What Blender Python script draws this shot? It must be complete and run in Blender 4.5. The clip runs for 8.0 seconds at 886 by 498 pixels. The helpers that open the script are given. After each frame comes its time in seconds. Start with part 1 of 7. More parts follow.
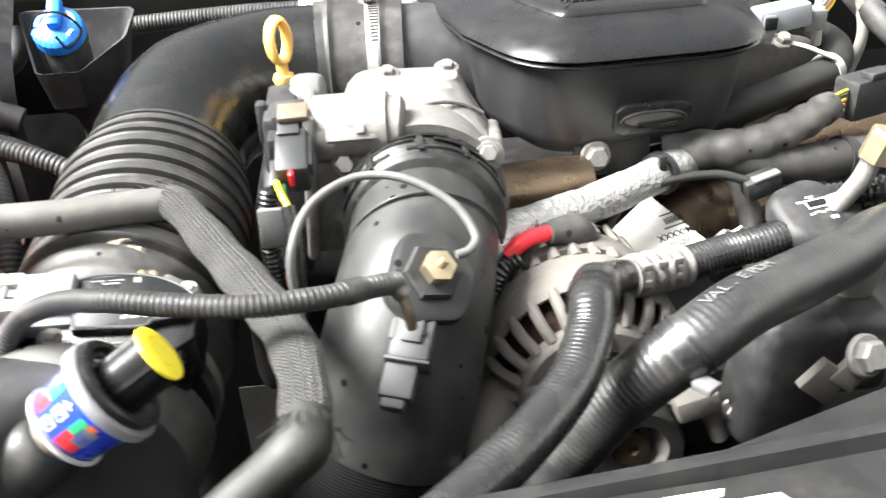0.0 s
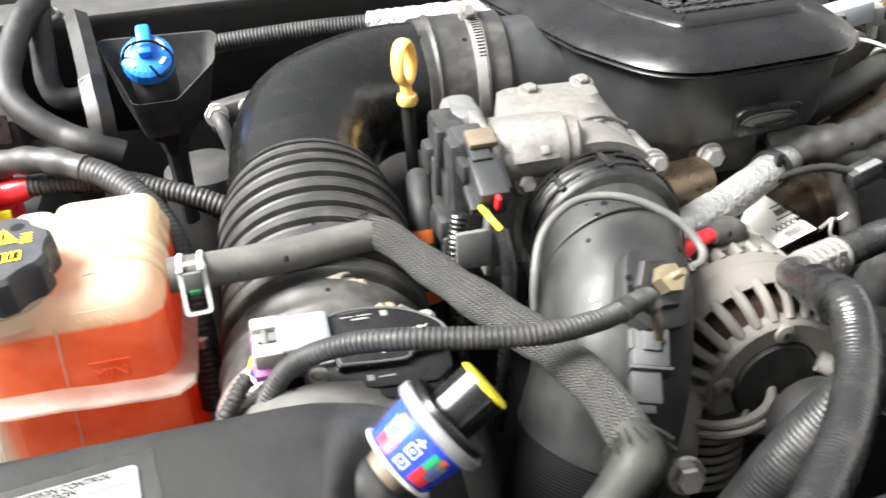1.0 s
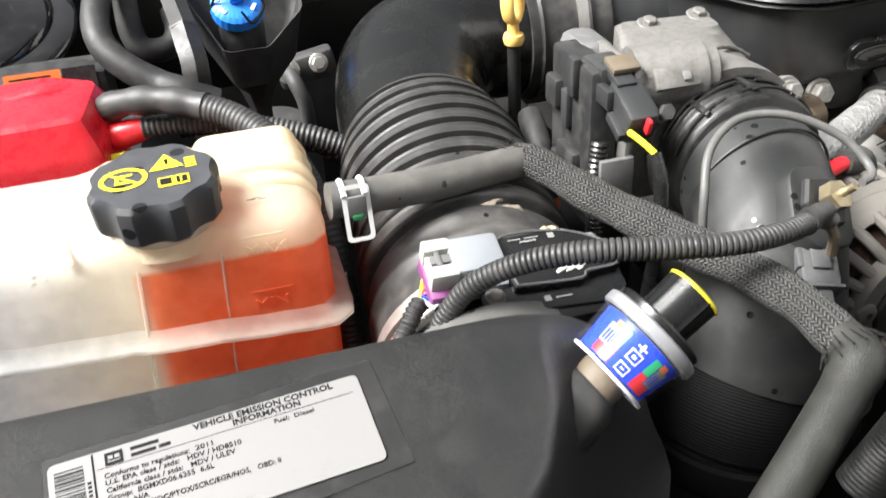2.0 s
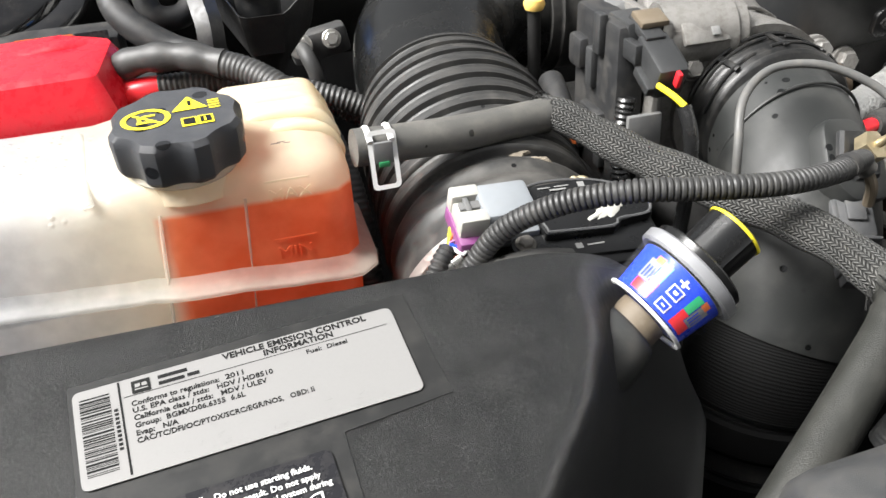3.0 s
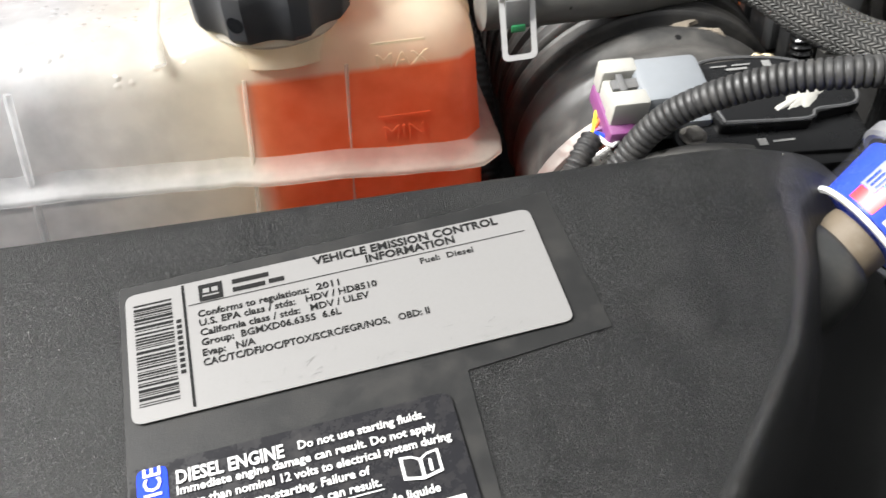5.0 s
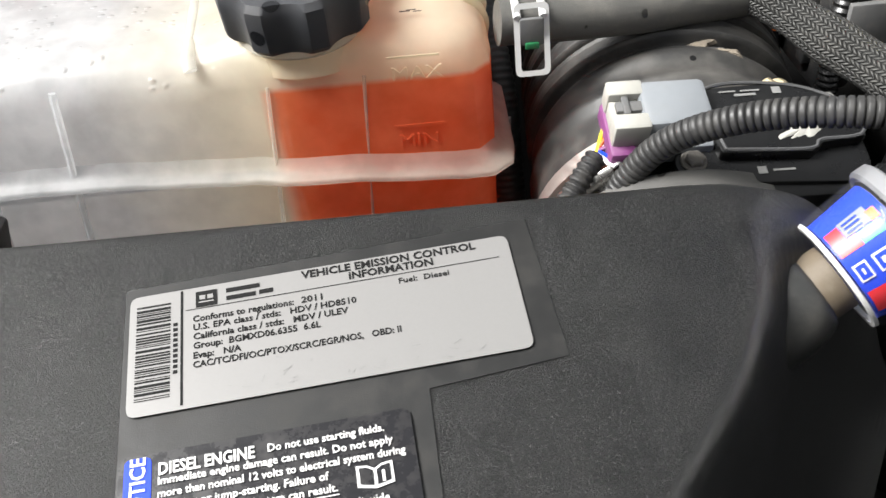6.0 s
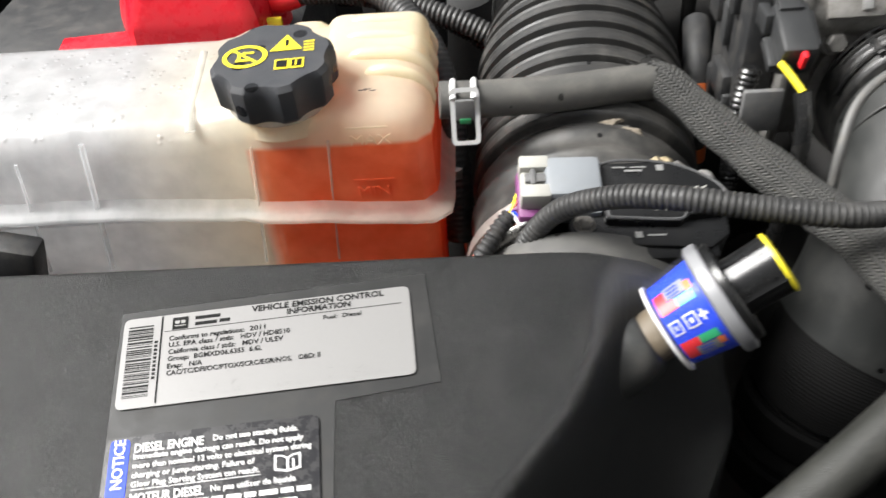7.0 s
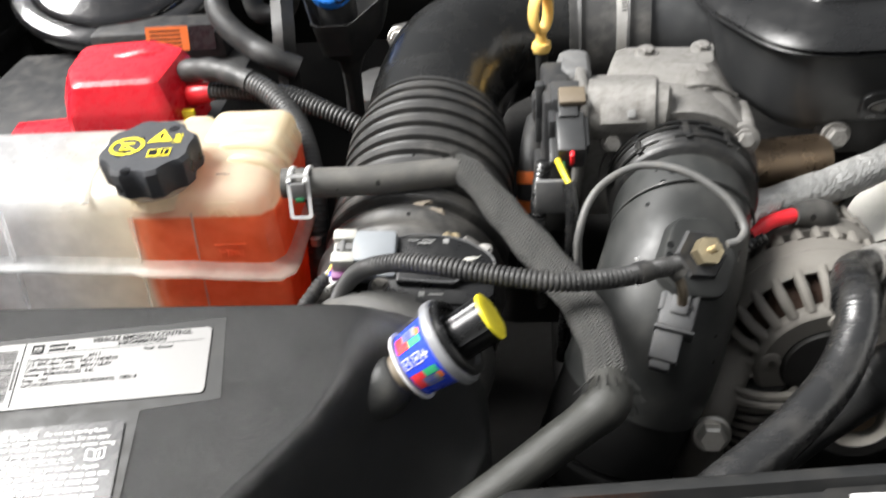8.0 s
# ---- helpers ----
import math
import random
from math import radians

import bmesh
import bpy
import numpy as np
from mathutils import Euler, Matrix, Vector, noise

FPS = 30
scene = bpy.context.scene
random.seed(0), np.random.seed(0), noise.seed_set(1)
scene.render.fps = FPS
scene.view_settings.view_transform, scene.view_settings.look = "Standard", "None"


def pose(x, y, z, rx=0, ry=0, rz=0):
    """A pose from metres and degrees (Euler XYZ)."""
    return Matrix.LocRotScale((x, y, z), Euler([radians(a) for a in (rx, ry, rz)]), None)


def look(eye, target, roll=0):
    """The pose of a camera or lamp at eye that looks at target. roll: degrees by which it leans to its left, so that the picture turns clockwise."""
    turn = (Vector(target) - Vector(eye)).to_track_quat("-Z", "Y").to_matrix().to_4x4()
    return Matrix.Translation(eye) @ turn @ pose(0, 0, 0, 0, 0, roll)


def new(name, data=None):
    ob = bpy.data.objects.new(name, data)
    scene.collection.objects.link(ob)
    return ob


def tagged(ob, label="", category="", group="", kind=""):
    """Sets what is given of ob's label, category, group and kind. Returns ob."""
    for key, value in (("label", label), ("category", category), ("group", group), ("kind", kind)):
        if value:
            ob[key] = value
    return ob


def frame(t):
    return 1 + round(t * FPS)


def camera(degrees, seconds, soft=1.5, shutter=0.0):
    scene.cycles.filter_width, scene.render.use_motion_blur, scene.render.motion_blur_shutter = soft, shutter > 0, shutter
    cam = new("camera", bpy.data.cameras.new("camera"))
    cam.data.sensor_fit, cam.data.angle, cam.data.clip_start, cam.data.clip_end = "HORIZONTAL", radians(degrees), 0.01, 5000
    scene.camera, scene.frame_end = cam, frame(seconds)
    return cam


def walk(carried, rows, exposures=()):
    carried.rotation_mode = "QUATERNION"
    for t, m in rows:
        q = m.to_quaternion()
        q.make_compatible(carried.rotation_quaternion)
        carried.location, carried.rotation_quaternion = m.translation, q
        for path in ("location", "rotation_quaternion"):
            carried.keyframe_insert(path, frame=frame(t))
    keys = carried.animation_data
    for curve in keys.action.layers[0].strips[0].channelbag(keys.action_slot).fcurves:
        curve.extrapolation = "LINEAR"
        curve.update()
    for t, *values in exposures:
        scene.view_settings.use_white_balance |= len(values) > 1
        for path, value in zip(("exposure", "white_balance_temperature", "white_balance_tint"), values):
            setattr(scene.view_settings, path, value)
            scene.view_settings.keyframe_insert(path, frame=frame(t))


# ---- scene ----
cam = camera(54.03, 8.0, shutter=0.4)
PATH = [
    (0, (0.0144, 0.0081, 1.4234), (0.0919, 0.8709, 0.9239), -2.78),
    (0.5, (-0.0815, 0.0013, 1.4493), (0.0625, 0.8484, 0.9378), -3.28),
    (1, (-0.1601, 0.0283, 1.4623), (0.0238, 0.8613, 0.9406), -3.16),
    (1.5, (-0.2291, 0.0495, 1.4573), (-0.0343, 0.8754, 0.9282), -3.44),
    (2, (-0.2591, 0.0439, 1.4311), (-0.0586, 0.8660, 0.8981), -3.60),
    (2.2, (-0.2628, 0.0428, 1.4200), (-0.0565, 0.8645, 0.8886), -3.31),
    (3.3, (-0.2790, 0.0413, 1.3961), (-0.0786, 0.8690, 0.8720), -3.07),
    (3.5, (-0.2773, 0.0417, 1.3927), (-0.0847, 0.8679, 0.8633), -3.18),
    (4, (-0.2810, 0.0506, 1.3792), (-0.1098, 0.8732, 0.8371), -3.36),
    (4.5, (-0.2805, 0.0940, 1.3598), (-0.1448, 0.8995, 0.7830), -3.84),
    (5, (-0.2812, 0.1098, 1.3565), (-0.1961, 0.8904, 0.7373), -4.43),
    (5.2, (-0.2769, 0.1118, 1.3595), (-0.2161, 0.8885, 0.7326), -4.70),
    (6.3, (-0.2403, 0.0975, 1.3877), (-0.2603, 0.8602, 0.7412), -5.52),
    (6.5, (-0.2319, 0.0912, 1.3960), (-0.2622, 0.8537, 0.7497), -5.46),
    (7, (-0.1979, 0.0524, 1.4493), (-0.2506, 0.8101, 0.7989), -5.17),
    (7.5, (-0.1303, -0.0021, 1.4930), (-0.2035, 0.7531, 0.8416), -4.55),
    (8, (-0.0639, -0.0315, 1.5059), (-0.1529, 0.7729, 0.9184), -5.06),
]
EXPOSURE = [(0.0, 2.45), (1.0, 2.00), (2.0, 1.55), (3.5, 1.30), (5.0, 1.15), (6.5, 1.00), (7.5, 1.00), (8.0, 1.20)]
walk(cam, [(t, look(eye, target, roll)) for t, eye, target, roll in PATH], EXPOSURE)

# ---- light: a bright overcast, the brightest part of the sky high to one side ----
SUN_WAY = Vector((-0.64, -0.02, 0.77)).normalized()
world = bpy.data.worlds.new("overcast")
scene.world = world
world.use_nodes = True
wn, wl = world.node_tree.nodes, world.node_tree.links
wn.clear()
sky = wn.new("ShaderNodeTexSky")
sky.sky_type, sky.sun_disc = "NISHITA", False
sky.sun_elevation = math.asin(SUN_WAY.z)
sky.sun_rotation = math.atan2(SUN_WAY.x, SUN_WAY.y)
sky.dust_density, sky.air_density = 4.0, 1.0
pale = wn.new("ShaderNodeHueSaturation")
pale.inputs["Saturation"].default_value = 0.12
wbg = wn.new("ShaderNodeBackground")
wbg.inputs["Strength"].default_value = 0.088
wout = wn.new("ShaderNodeOutputWorld")
wl.new(sky.outputs[0], pale.inputs["Color"])
# an overcast sky is three times brighter overhead than at the horizon
wgeo, wsep, wup, wmul = wn.new("ShaderNodeTexCoord"), wn.new("ShaderNodeSeparateXYZ"), wn.new("ShaderNodeMapRange"), wn.new("ShaderNodeVectorMath")
wl.new(wgeo.outputs["Generated"], wsep.inputs[0])
wl.new(wsep.outputs[2], wup.inputs["Value"])
wup.inputs["To Min"].default_value, wup.inputs["To Max"].default_value = 0.33, 1.0
wmul.operation = "SCALE"
wl.new(pale.outputs[0], wmul.inputs[0])
wl.new(wup.outputs[0], wmul.inputs["Scale"])
wl.new(wmul.outputs[0], wbg.inputs["Color"])
wl.new(wbg.outputs[0], wout.inputs["Surface"])
sun = new("sun", bpy.data.lights.new("sun", "SUN"))
sun.data.energy, sun.data.angle, sun.data.color = 4.7, radians(30), (1.0, 0.985, 0.96)
sun.matrix_world = look(SUN_WAY * 5, (0, 0, 0))

# ---- materials ----
def material(name, color, rough=0.5, metal=0.0, grain=0.0, grain_size=0.001, dirt=0.0, dirt_color=(0.25, 0.22, 0.18), dirt_size=0.03,
             vary=0.12, coat=0.0, spec=0.5, rough_vary=0.12, drops=0.0, drop_size=0.16, residue=0.0, relief=1.6, pebble=0.0):
    """A surface with variation at two scales: broad mottling and dust over fine grain and relief."""
    m = bpy.data.materials.new(name)
    m.use_nodes = True
    n, l = m.node_tree.nodes, m.node_tree.links
    b = n["Principled BSDF"]
    geo = n.new("ShaderNodeNewGeometry")

    def noisy(scale, detail=4.0, rough_n=0.6):
        t = n.new("ShaderNodeTexNoise")
        t.inputs["Scale"].default_value, t.inputs["Detail"].default_value, t.inputs["Roughness"].default_value = scale, detail, rough_n
        l.new(geo.outputs["Position"], t.inputs["Vector"])
        return t

    def span(src, lo, hi, a=0.0, z=1.0):
        r = n.new("ShaderNodeMapRange")
        for k, v in zip(("From Min", "From Max", "To Min", "To Max"), (lo, hi, a, z)):
            r.inputs[k].default_value = v
        l.new(src, r.inputs["Value"])
        return r.outputs[0]

    broad, fine = noisy(1 / max(dirt_size, 1e-4)), noisy(1.7 / grain_size, 2.0)
    mix = n.new("ShaderNodeMix")
    mix.data_type = "RGBA"
    mix.inputs["A"].default_value = (*[c * (1 - vary) for c in color], 1)
    mix.inputs["B"].default_value = (*[min(1, c * (1 + vary)) for c in color], 1)
    l.new(broad.outputs[0], mix.inputs["Factor"])
    last = mix.outputs["Result"]
    if dirt:
        md = n.new("ShaderNodeMix")
        md.data_type = "RGBA"
        md.inputs["B"].default_value = (*dirt_color, 1)
        l.new(last, md.inputs["A"])
        spots = noisy(1 / (dirt_size * 0.55), 7.0, 0.7)
        l.new(span(spots.outputs[0], 0.48, 0.78, 0.0, dirt), md.inputs["Factor"])
        last = md.outputs["Result"]
        l.new(span(spots.outputs[0], 0.4, 0.75, rough, min(1.0, rough + 0.25)), b.inputs["Roughness"])
    else:
        l.new(span(broad.outputs[0], 0.3, 0.7, max(0.02, rough - rough_vary / 2), min(1, rough + rough_vary / 2)), b.inputs["Roughness"])
    if residue:
        film = n.new("ShaderNodeMix")
        film.data_type = "RGBA"
        film.inputs["B"].default_value = (0.26, 0.245, 0.22, 1)
        l.new(last, film.inputs["A"])
        l.new(span(noisy(26.0, 9.0, 0.66).outputs[0], 0.50, 0.80, 0.0, residue), film.inputs["Factor"])
        last = film.outputs["Result"]
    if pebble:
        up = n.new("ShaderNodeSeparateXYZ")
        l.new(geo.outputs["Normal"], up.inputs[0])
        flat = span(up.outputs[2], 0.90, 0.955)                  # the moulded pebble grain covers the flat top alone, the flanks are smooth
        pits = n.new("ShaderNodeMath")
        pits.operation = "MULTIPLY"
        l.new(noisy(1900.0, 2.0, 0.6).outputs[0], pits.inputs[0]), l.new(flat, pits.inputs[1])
        # pale flecks paint the grain's glints into the base colour
        glint_fleck = n.new("ShaderNodeMath")
        glint_fleck.operation = "MULTIPLY"
        l.new(span(noisy(2300.0, 2.0, 0.8).outputs[0], 0.46, 0.70, 0.0, pebble), glint_fleck.inputs[0]), l.new(flat, glint_fleck.inputs[1])
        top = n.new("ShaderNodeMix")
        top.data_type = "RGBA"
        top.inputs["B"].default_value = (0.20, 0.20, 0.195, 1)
        l.new(last, top.inputs["A"]), l.new(glint_fleck.outputs[0], top.inputs["Factor"])
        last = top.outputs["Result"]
        even = n.new("ShaderNodeMix")
        even.inputs["A"].default_value = 0.34
        l.new(flat, even.inputs["Factor"]), l.new(b.inputs["Roughness"].links[0].from_socket, even.inputs["B"])
        l.new(even.outputs[0], b.inputs["Roughness"])
    if drops:
        cells = n.new("ShaderNodeTexVoronoi")
        cells.inputs["Scale"].default_value = 110.0
        l.new(geo.outputs["Position"], cells.inputs["Vector"])
        some = n.new("ShaderNodeSeparateColor")
        l.new(cells.outputs["Color"], some.inputs[0])
        size = n.new("ShaderNodeMath")
        size.operation = "DIVIDE"
        l.new(cells.outputs["Distance"], size.inputs[0])
        l.new(span(some.outputs[1], 0.0, 1.0, 0.35, 1.3), size.inputs[1])
        near = span(size.outputs[0], drop_size, drop_size + 0.10, 1.0, 0.0)
        pick = span(some.outputs[0], 1 - drops, 1.02 - drops, 0.0, 1.0)
        both = n.new("ShaderNodeMath")
        both.operation = "MULTIPLY"
        l.new(near, both.inputs[0]), l.new(pick, both.inputs[1])
        wet = n.new("ShaderNodeMix")
        wet.data_type = "RGBA"
        wet.inputs["B"].default_value = (*[c * 0.3 for c in color], 1)
        l.new(last, wet.inputs["A"]), l.new(both.outputs[0], wet.inputs["Factor"])
        last = wet.outputs["Result"]
        dry = b.inputs["Roughness"].links[0].from_socket
        slick = n.new("ShaderNodeMix")
        slick.inputs["B"].default_value = 0.12
        l.new(dry, slick.inputs["A"]), l.new(both.outputs[0], slick.inputs["Factor"])
        l.new(slick.outputs[0], b.inputs["Roughness"])
    l.new(last, b.inputs["Base Color"])
    b.inputs["Metallic"].default_value = metal
    b.inputs["Coat Weight"].default_value = coat
    b.inputs["Specular IOR Level"].default_value = spec
    if grain:
        bump = n.new("ShaderNodeBump")
        bump.inputs["Strength"].default_value, bump.inputs["Distance"].default_value = grain, grain_size * relief
        l.new(fine.outputs[0], bump.inputs["Height"])
        if pebble:
            coarse = n.new("ShaderNodeBump")
            coarse.inputs["Strength"].default_value, coarse.inputs["Distance"].default_value = 1.0, 0.0030
            l.new(pits.outputs[0], coarse.inputs["Height"])
            l.new(coarse.outputs[0], bump.inputs["Normal"])
        l.new(bump.outputs[0], b.inputs["Normal"])
    return m


M = {}
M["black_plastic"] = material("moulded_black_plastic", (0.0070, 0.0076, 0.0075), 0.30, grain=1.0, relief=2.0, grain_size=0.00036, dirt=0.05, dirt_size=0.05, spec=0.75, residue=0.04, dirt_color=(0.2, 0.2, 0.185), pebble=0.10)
# base raised above the lid's: the light on the boss is painted in
M["lit_port_plastic"] = material("smooth_lit_port", (0.034, 0.035, 0.034), 0.36, grain=0.1, grain_size=0.001, dirt=0.12, dirt_size=0.012, residue=0.2)
M["cover_plastic"] = material("grained_cover_plastic", (0.012, 0.0125, 0.0128), 0.47, grain=0.35, grain_size=0.0006, dirt=0.05, dirt_size=0.03, residue=0.04, spec=0.35)
# the cover plastic made paler, with the wing's strong light in its colour
M["lit_plastic"] = material("lit_cover_plastic", (0.035, 0.036, 0.037), 0.45, grain=0.35, grain_size=0.0006, dirt=0.12, dirt_size=0.03, residue=0.15)
M["sticker_orange"] = material("orange_sticker_film", (0.85, 0.22, 0.01), 0.35, vary=0.05, dirt=0.05, dirt_size=0.01)
M["gloss_plastic"] = material("satin_black_plastic", (0.0070, 0.0072, 0.0075), 0.25, grain=0.04, grain_size=0.0006, dirt=0.015, dirt_size=0.06, spec=0.42)
M["duct_plastic"] = material("dusty_duct_plastic", (0.058, 0.057, 0.054), 0.48, grain=0.03, grain_size=0.002, drops=0.2, dirt=0.22, dirt_size=0.03, dirt_color=(0.18, 0.165, 0.14), residue=0.5)
M["bellows_rubber"] = material("dusty_bellows_rubber", (0.024, 0.0238, 0.0232), 0.45, grain=0.05, grain_size=0.001, drops=0.06, dirt=0.16, dirt_size=0.03, dirt_color=(0.16, 0.145, 0.125), residue=0.36)
M["deep_black"] = material("deep_black_plastic", (0.0055, 0.0057, 0.0056), 0.17, grain=0.02, grain_size=0.001, dirt=0.01, dirt_size=0.06, spec=0.5)
M["satin"] = material("satin_moulded_plastic", (0.030, 0.031, 0.032), 0.34, grain=0.05, grain_size=0.001, dirt=0.10, dirt_size=0.05, residue=0.10, dirt_color=(0.2, 0.2, 0.19))
M["dark_plastic"] = material("dark_plastic", (0.017, 0.0175, 0.0185), 0.5, grain=0.2, grain_size=0.0008, dirt=0.15, dirt_size=0.02, residue=0.15)
M["dusty_hose"] = material("dust_coated_hose", (0.085, 0.083, 0.077), 0.5, grain=0.25, grain_size=0.0009, drops=0.25, dirt=0.45, dirt_size=0.02, dirt_color=(0.20, 0.185, 0.16), residue=0.5)
M["rubber"] = material("rubber_hose", (0.036, 0.0355, 0.034), 0.5, grain=0.25, grain_size=0.0009, drops=0.25, dirt=0.25, dirt_size=0.02, dirt_color=(0.15, 0.135, 0.115), residue=0.4)
M["ring_black"] = material("black_locking_ring", (0.0075, 0.0078, 0.008), 0.32, grain=0.1, grain_size=0.001, dirt=0.10, dirt_size=0.01, residue=0.06)
M["loom"] = material("dusty_corrugated_loom", (0.030, 0.030, 0.030), 0.42, grain=0.1, grain_size=0.001, dirt=0.3, dirt_size=0.02, dirt_color=(0.10, 0.095, 0.085), residue=0.12)
M["charge_plastic"] = material("dusty_charge_pipe_plastic", (0.019, 0.0202, 0.0196), 0.42, grain=0.03, grain_size=0.002, drops=0.28, drop_size=0.22, dirt=0.22, dirt_size=0.05, dirt_color=(0.10, 0.097, 0.09), residue=0.11)
M["gloss_rubber"] = material("smooth_rubber_hose", (0.012, 0.0122, 0.0125), 0.19, grain=0.08, grain_size=0.0012, dirt=0.06, dirt_size=0.03, spec=0.85)
M["satin_rubber"] = material("satin_rubber_hose", (0.016, 0.0165, 0.0168), 0.33, grain=0.12, grain_size=0.0012, dirt=0.08, dirt_size=0.03, residue=0.05, spec=0.9)
# weathered rubber, darkened further to hold the lower hose's shadow
M["grey_rubber"] = material("weathered_shaded_hose", (0.019, 0.0195, 0.017), 0.46, grain=0.25, grain_size=0.0012, dirt=0.3, dirt_size=0.02, dirt_color=(0.06, 0.056, 0.048), residue=0.05)
M["loop_grey"] = material("aged_grey_vinyl", (0.10, 0.10, 0.097), 0.45, grain=0.1, grain_size=0.001, dirt=0.3, dirt_size=0.01)
M["aluminium"] = material("cast_aluminium", (0.215, 0.208, 0.196), 0.5, metal=0.5, grain=0.45, grain_size=0.0010, vary=0.2, dirt=0.7, dirt_size=0.009, dirt_color=(0.12, 0.105, 0.088), residue=0.15)
M["dull_aluminium"] = material("dusty_cast_aluminium", (0.160, 0.150, 0.134), 0.62, metal=0.2, grain=0.4, grain_size=0.0012, dirt=0.45, dirt_size=0.015, dirt_color=(0.19, 0.175, 0.15))
M["steel"] = material("zinc_plated_steel", (0.6, 0.585, 0.55), 0.35, metal=0.9, grain=0.1, grain_size=0.0008, dirt=0.25, dirt_size=0.008, dirt_color=(0.35, 0.3, 0.24))
M["bright_band"] = material("polished_steel_band", (0.42, 0.41, 0.39), 0.22, metal=0.95, grain=0.05, grain_size=0.001, dirt=0.35, dirt_size=0.012, dirt_color=(0.12, 0.11, 0.1))
M["foil"] = material("crinkled_foil", (0.44, 0.44, 0.43), 0.36, metal=0.6, grain=0.35, grain_size=0.010, dirt=0.15, dirt_size=0.02)
M["bronze"] = material("heat_browned_pipe", (0.19, 0.14, 0.095), 0.26, metal=0.9, grain=0.15, grain_size=0.002, dirt=0.3, dirt_size=0.03, dirt_color=(0.24, 0.2, 0.15))
M["brass"] = material("brass", (0.52, 0.44, 0.29), 0.35, metal=0.9, grain=0.1, grain_size=0.0008, dirt=0.25, dirt_size=0.004, dirt_color=(0.4, 0.33, 0.2))
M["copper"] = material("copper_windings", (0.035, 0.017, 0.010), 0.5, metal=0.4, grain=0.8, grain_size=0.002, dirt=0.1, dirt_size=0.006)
# near-black base holds the shade of the deep gaps, with light dirt over it
M["shadow_metal"] = material("shaded_dark_metal", (0.012, 0.0116, 0.0112), 0.6, metal=0.2, grain=0.3, grain_size=0.002, dirt=0.15, dirt_size=0.03, dirt_color=(0.1, 0.09, 0.075))
M["body_metal"] = material("black_painted_panel", (0.012, 0.012, 0.0125), 0.45, grain=0.1, grain_size=0.0012, dirt=0.12, dirt_size=0.05, dirt_color=(0.09, 0.085, 0.08))
M["grey_metal"] = material("grey_painted_panel", (0.050, 0.050, 0.050), 0.5, grain=0.1, grain_size=0.001, dirt=0.2, dirt_size=0.04)
M["bar_paint"] = material("gloss_painted_bar", (0.014, 0.014, 0.0145), 0.42, grain=0.05, grain_size=0.002, dirt=0.15, dirt_size=0.02)
M["boot_rubber"] = material("fine_ribbed_rubber", (0.007, 0.007, 0.007), 0.6, spec=0.12, grain=0.3, grain_size=0.0008, dirt=0.06, dirt_size=0.02, dirt_color=(0.06, 0.056, 0.05))
M["lacquer"] = material("glossy_black_lacquer", (0.01, 0.01, 0.011), 0.1, dirt=0.08, dirt_size=0.03, coat=0.6)
M["yellow"] = material("yellow_plastic", (0.9, 0.58, 0.16), 0.4, grain=0.05, vary=0.06, dirt=0.12, dirt_size=0.01)
M["lemon"] = material("lemon_plastic", (0.85, 0.72, 0.03), 0.4, grain=0.1, vary=0.05)
M["blue"] = material("blue_plastic", (0.02, 0.2, 0.72), 0.35, vary=0.06)
M["print_blue"] = material("blue_print", (0.012, 0.05, 0.60), 0.3, vary=0.05, spec=0.2)
M["red"] = material("red_plastic", (0.62, 0.012, 0.025), 0.22, vary=0.08, dirt=0.05, dirt_size=0.02)
M["print_red"] = material("red_print", (0.75, 0.02, 0.03), 0.35, vary=0.05)
M["wire_green"] = material("green_wire", (0.02, 0.16, 0.06), 0.4, vary=0.1)
M["print_green"] = material("green_print", (0.02, 0.4, 0.16), 0.35, vary=0.05)
M["orange"] = material("orange_plastic", (0.75, 0.16, 0.03), 0.4, vary=0.08, dirt=0.2, dirt_size=0.01)
M["purple"] = material("purple_plastic", (0.17, 0.045, 0.15), 0.45, vary=0.1, dirt=0.2, dirt_size=0.006)
M["grey_plastic"] = material("grey_connector_plastic", (0.20, 0.215, 0.23), 0.45, vary=0.1, dirt=0.12, dirt_size=0.01)
M["dust_grey"] = material("dusty_grey_plastic", (0.115, 0.116, 0.116), 0.55, vary=0.1, grain=0.15, dirt=0.35, dirt_size=0.012, dirt_color=(0.25, 0.23, 0.2))
M["plug_grey"] = material("dusty_plug_plastic", (0.060, 0.061, 0.063), 0.55, vary=0.15, grain=0.15, dirt=0.35, dirt_size=0.008, dirt_color=(0.14, 0.13, 0.115))
M["cream"] = material("cream_plastic", (0.36, 0.355, 0.325), 0.45, vary=0.04, dirt=0.12, dirt_size=0.008)
M["white_paint"] = material("white_paint", (0.66, 0.66, 0.65), 0.45, vary=0.04, dirt=0.1, dirt_size=0.004, dirt_color=(0.4, 0.38, 0.35))
M["beige"] = material("aged_beige_rubber", (0.12, 0.095, 0.065), 0.55, vary=0.08, dirt=0.3, dirt_size=0.01)
M["paper"] = material("silver_paper", (0.205, 0.202, 0.198), 0.36, vary=0.02, dirt=0.3, dirt_size=0.0016, dirt_color=(0.20, 0.195, 0.185), metal=0.1)
M["tag_paper"] = material("white_tag_paper", (0.78, 0.76, 0.7), 0.6, vary=0.03, dirt=0.15, dirt_size=0.01)
M["print_grey"] = material("grey_laser_print", (0.19, 0.19, 0.185), 0.5, vary=0.2, dirt=0.3, dirt_size=0.003, dirt_color=(0.05, 0.05, 0.05))
M["ink"] = material("black_ink", (0.012, 0.012, 0.012), 0.7, vary=0.05, spec=0.12)
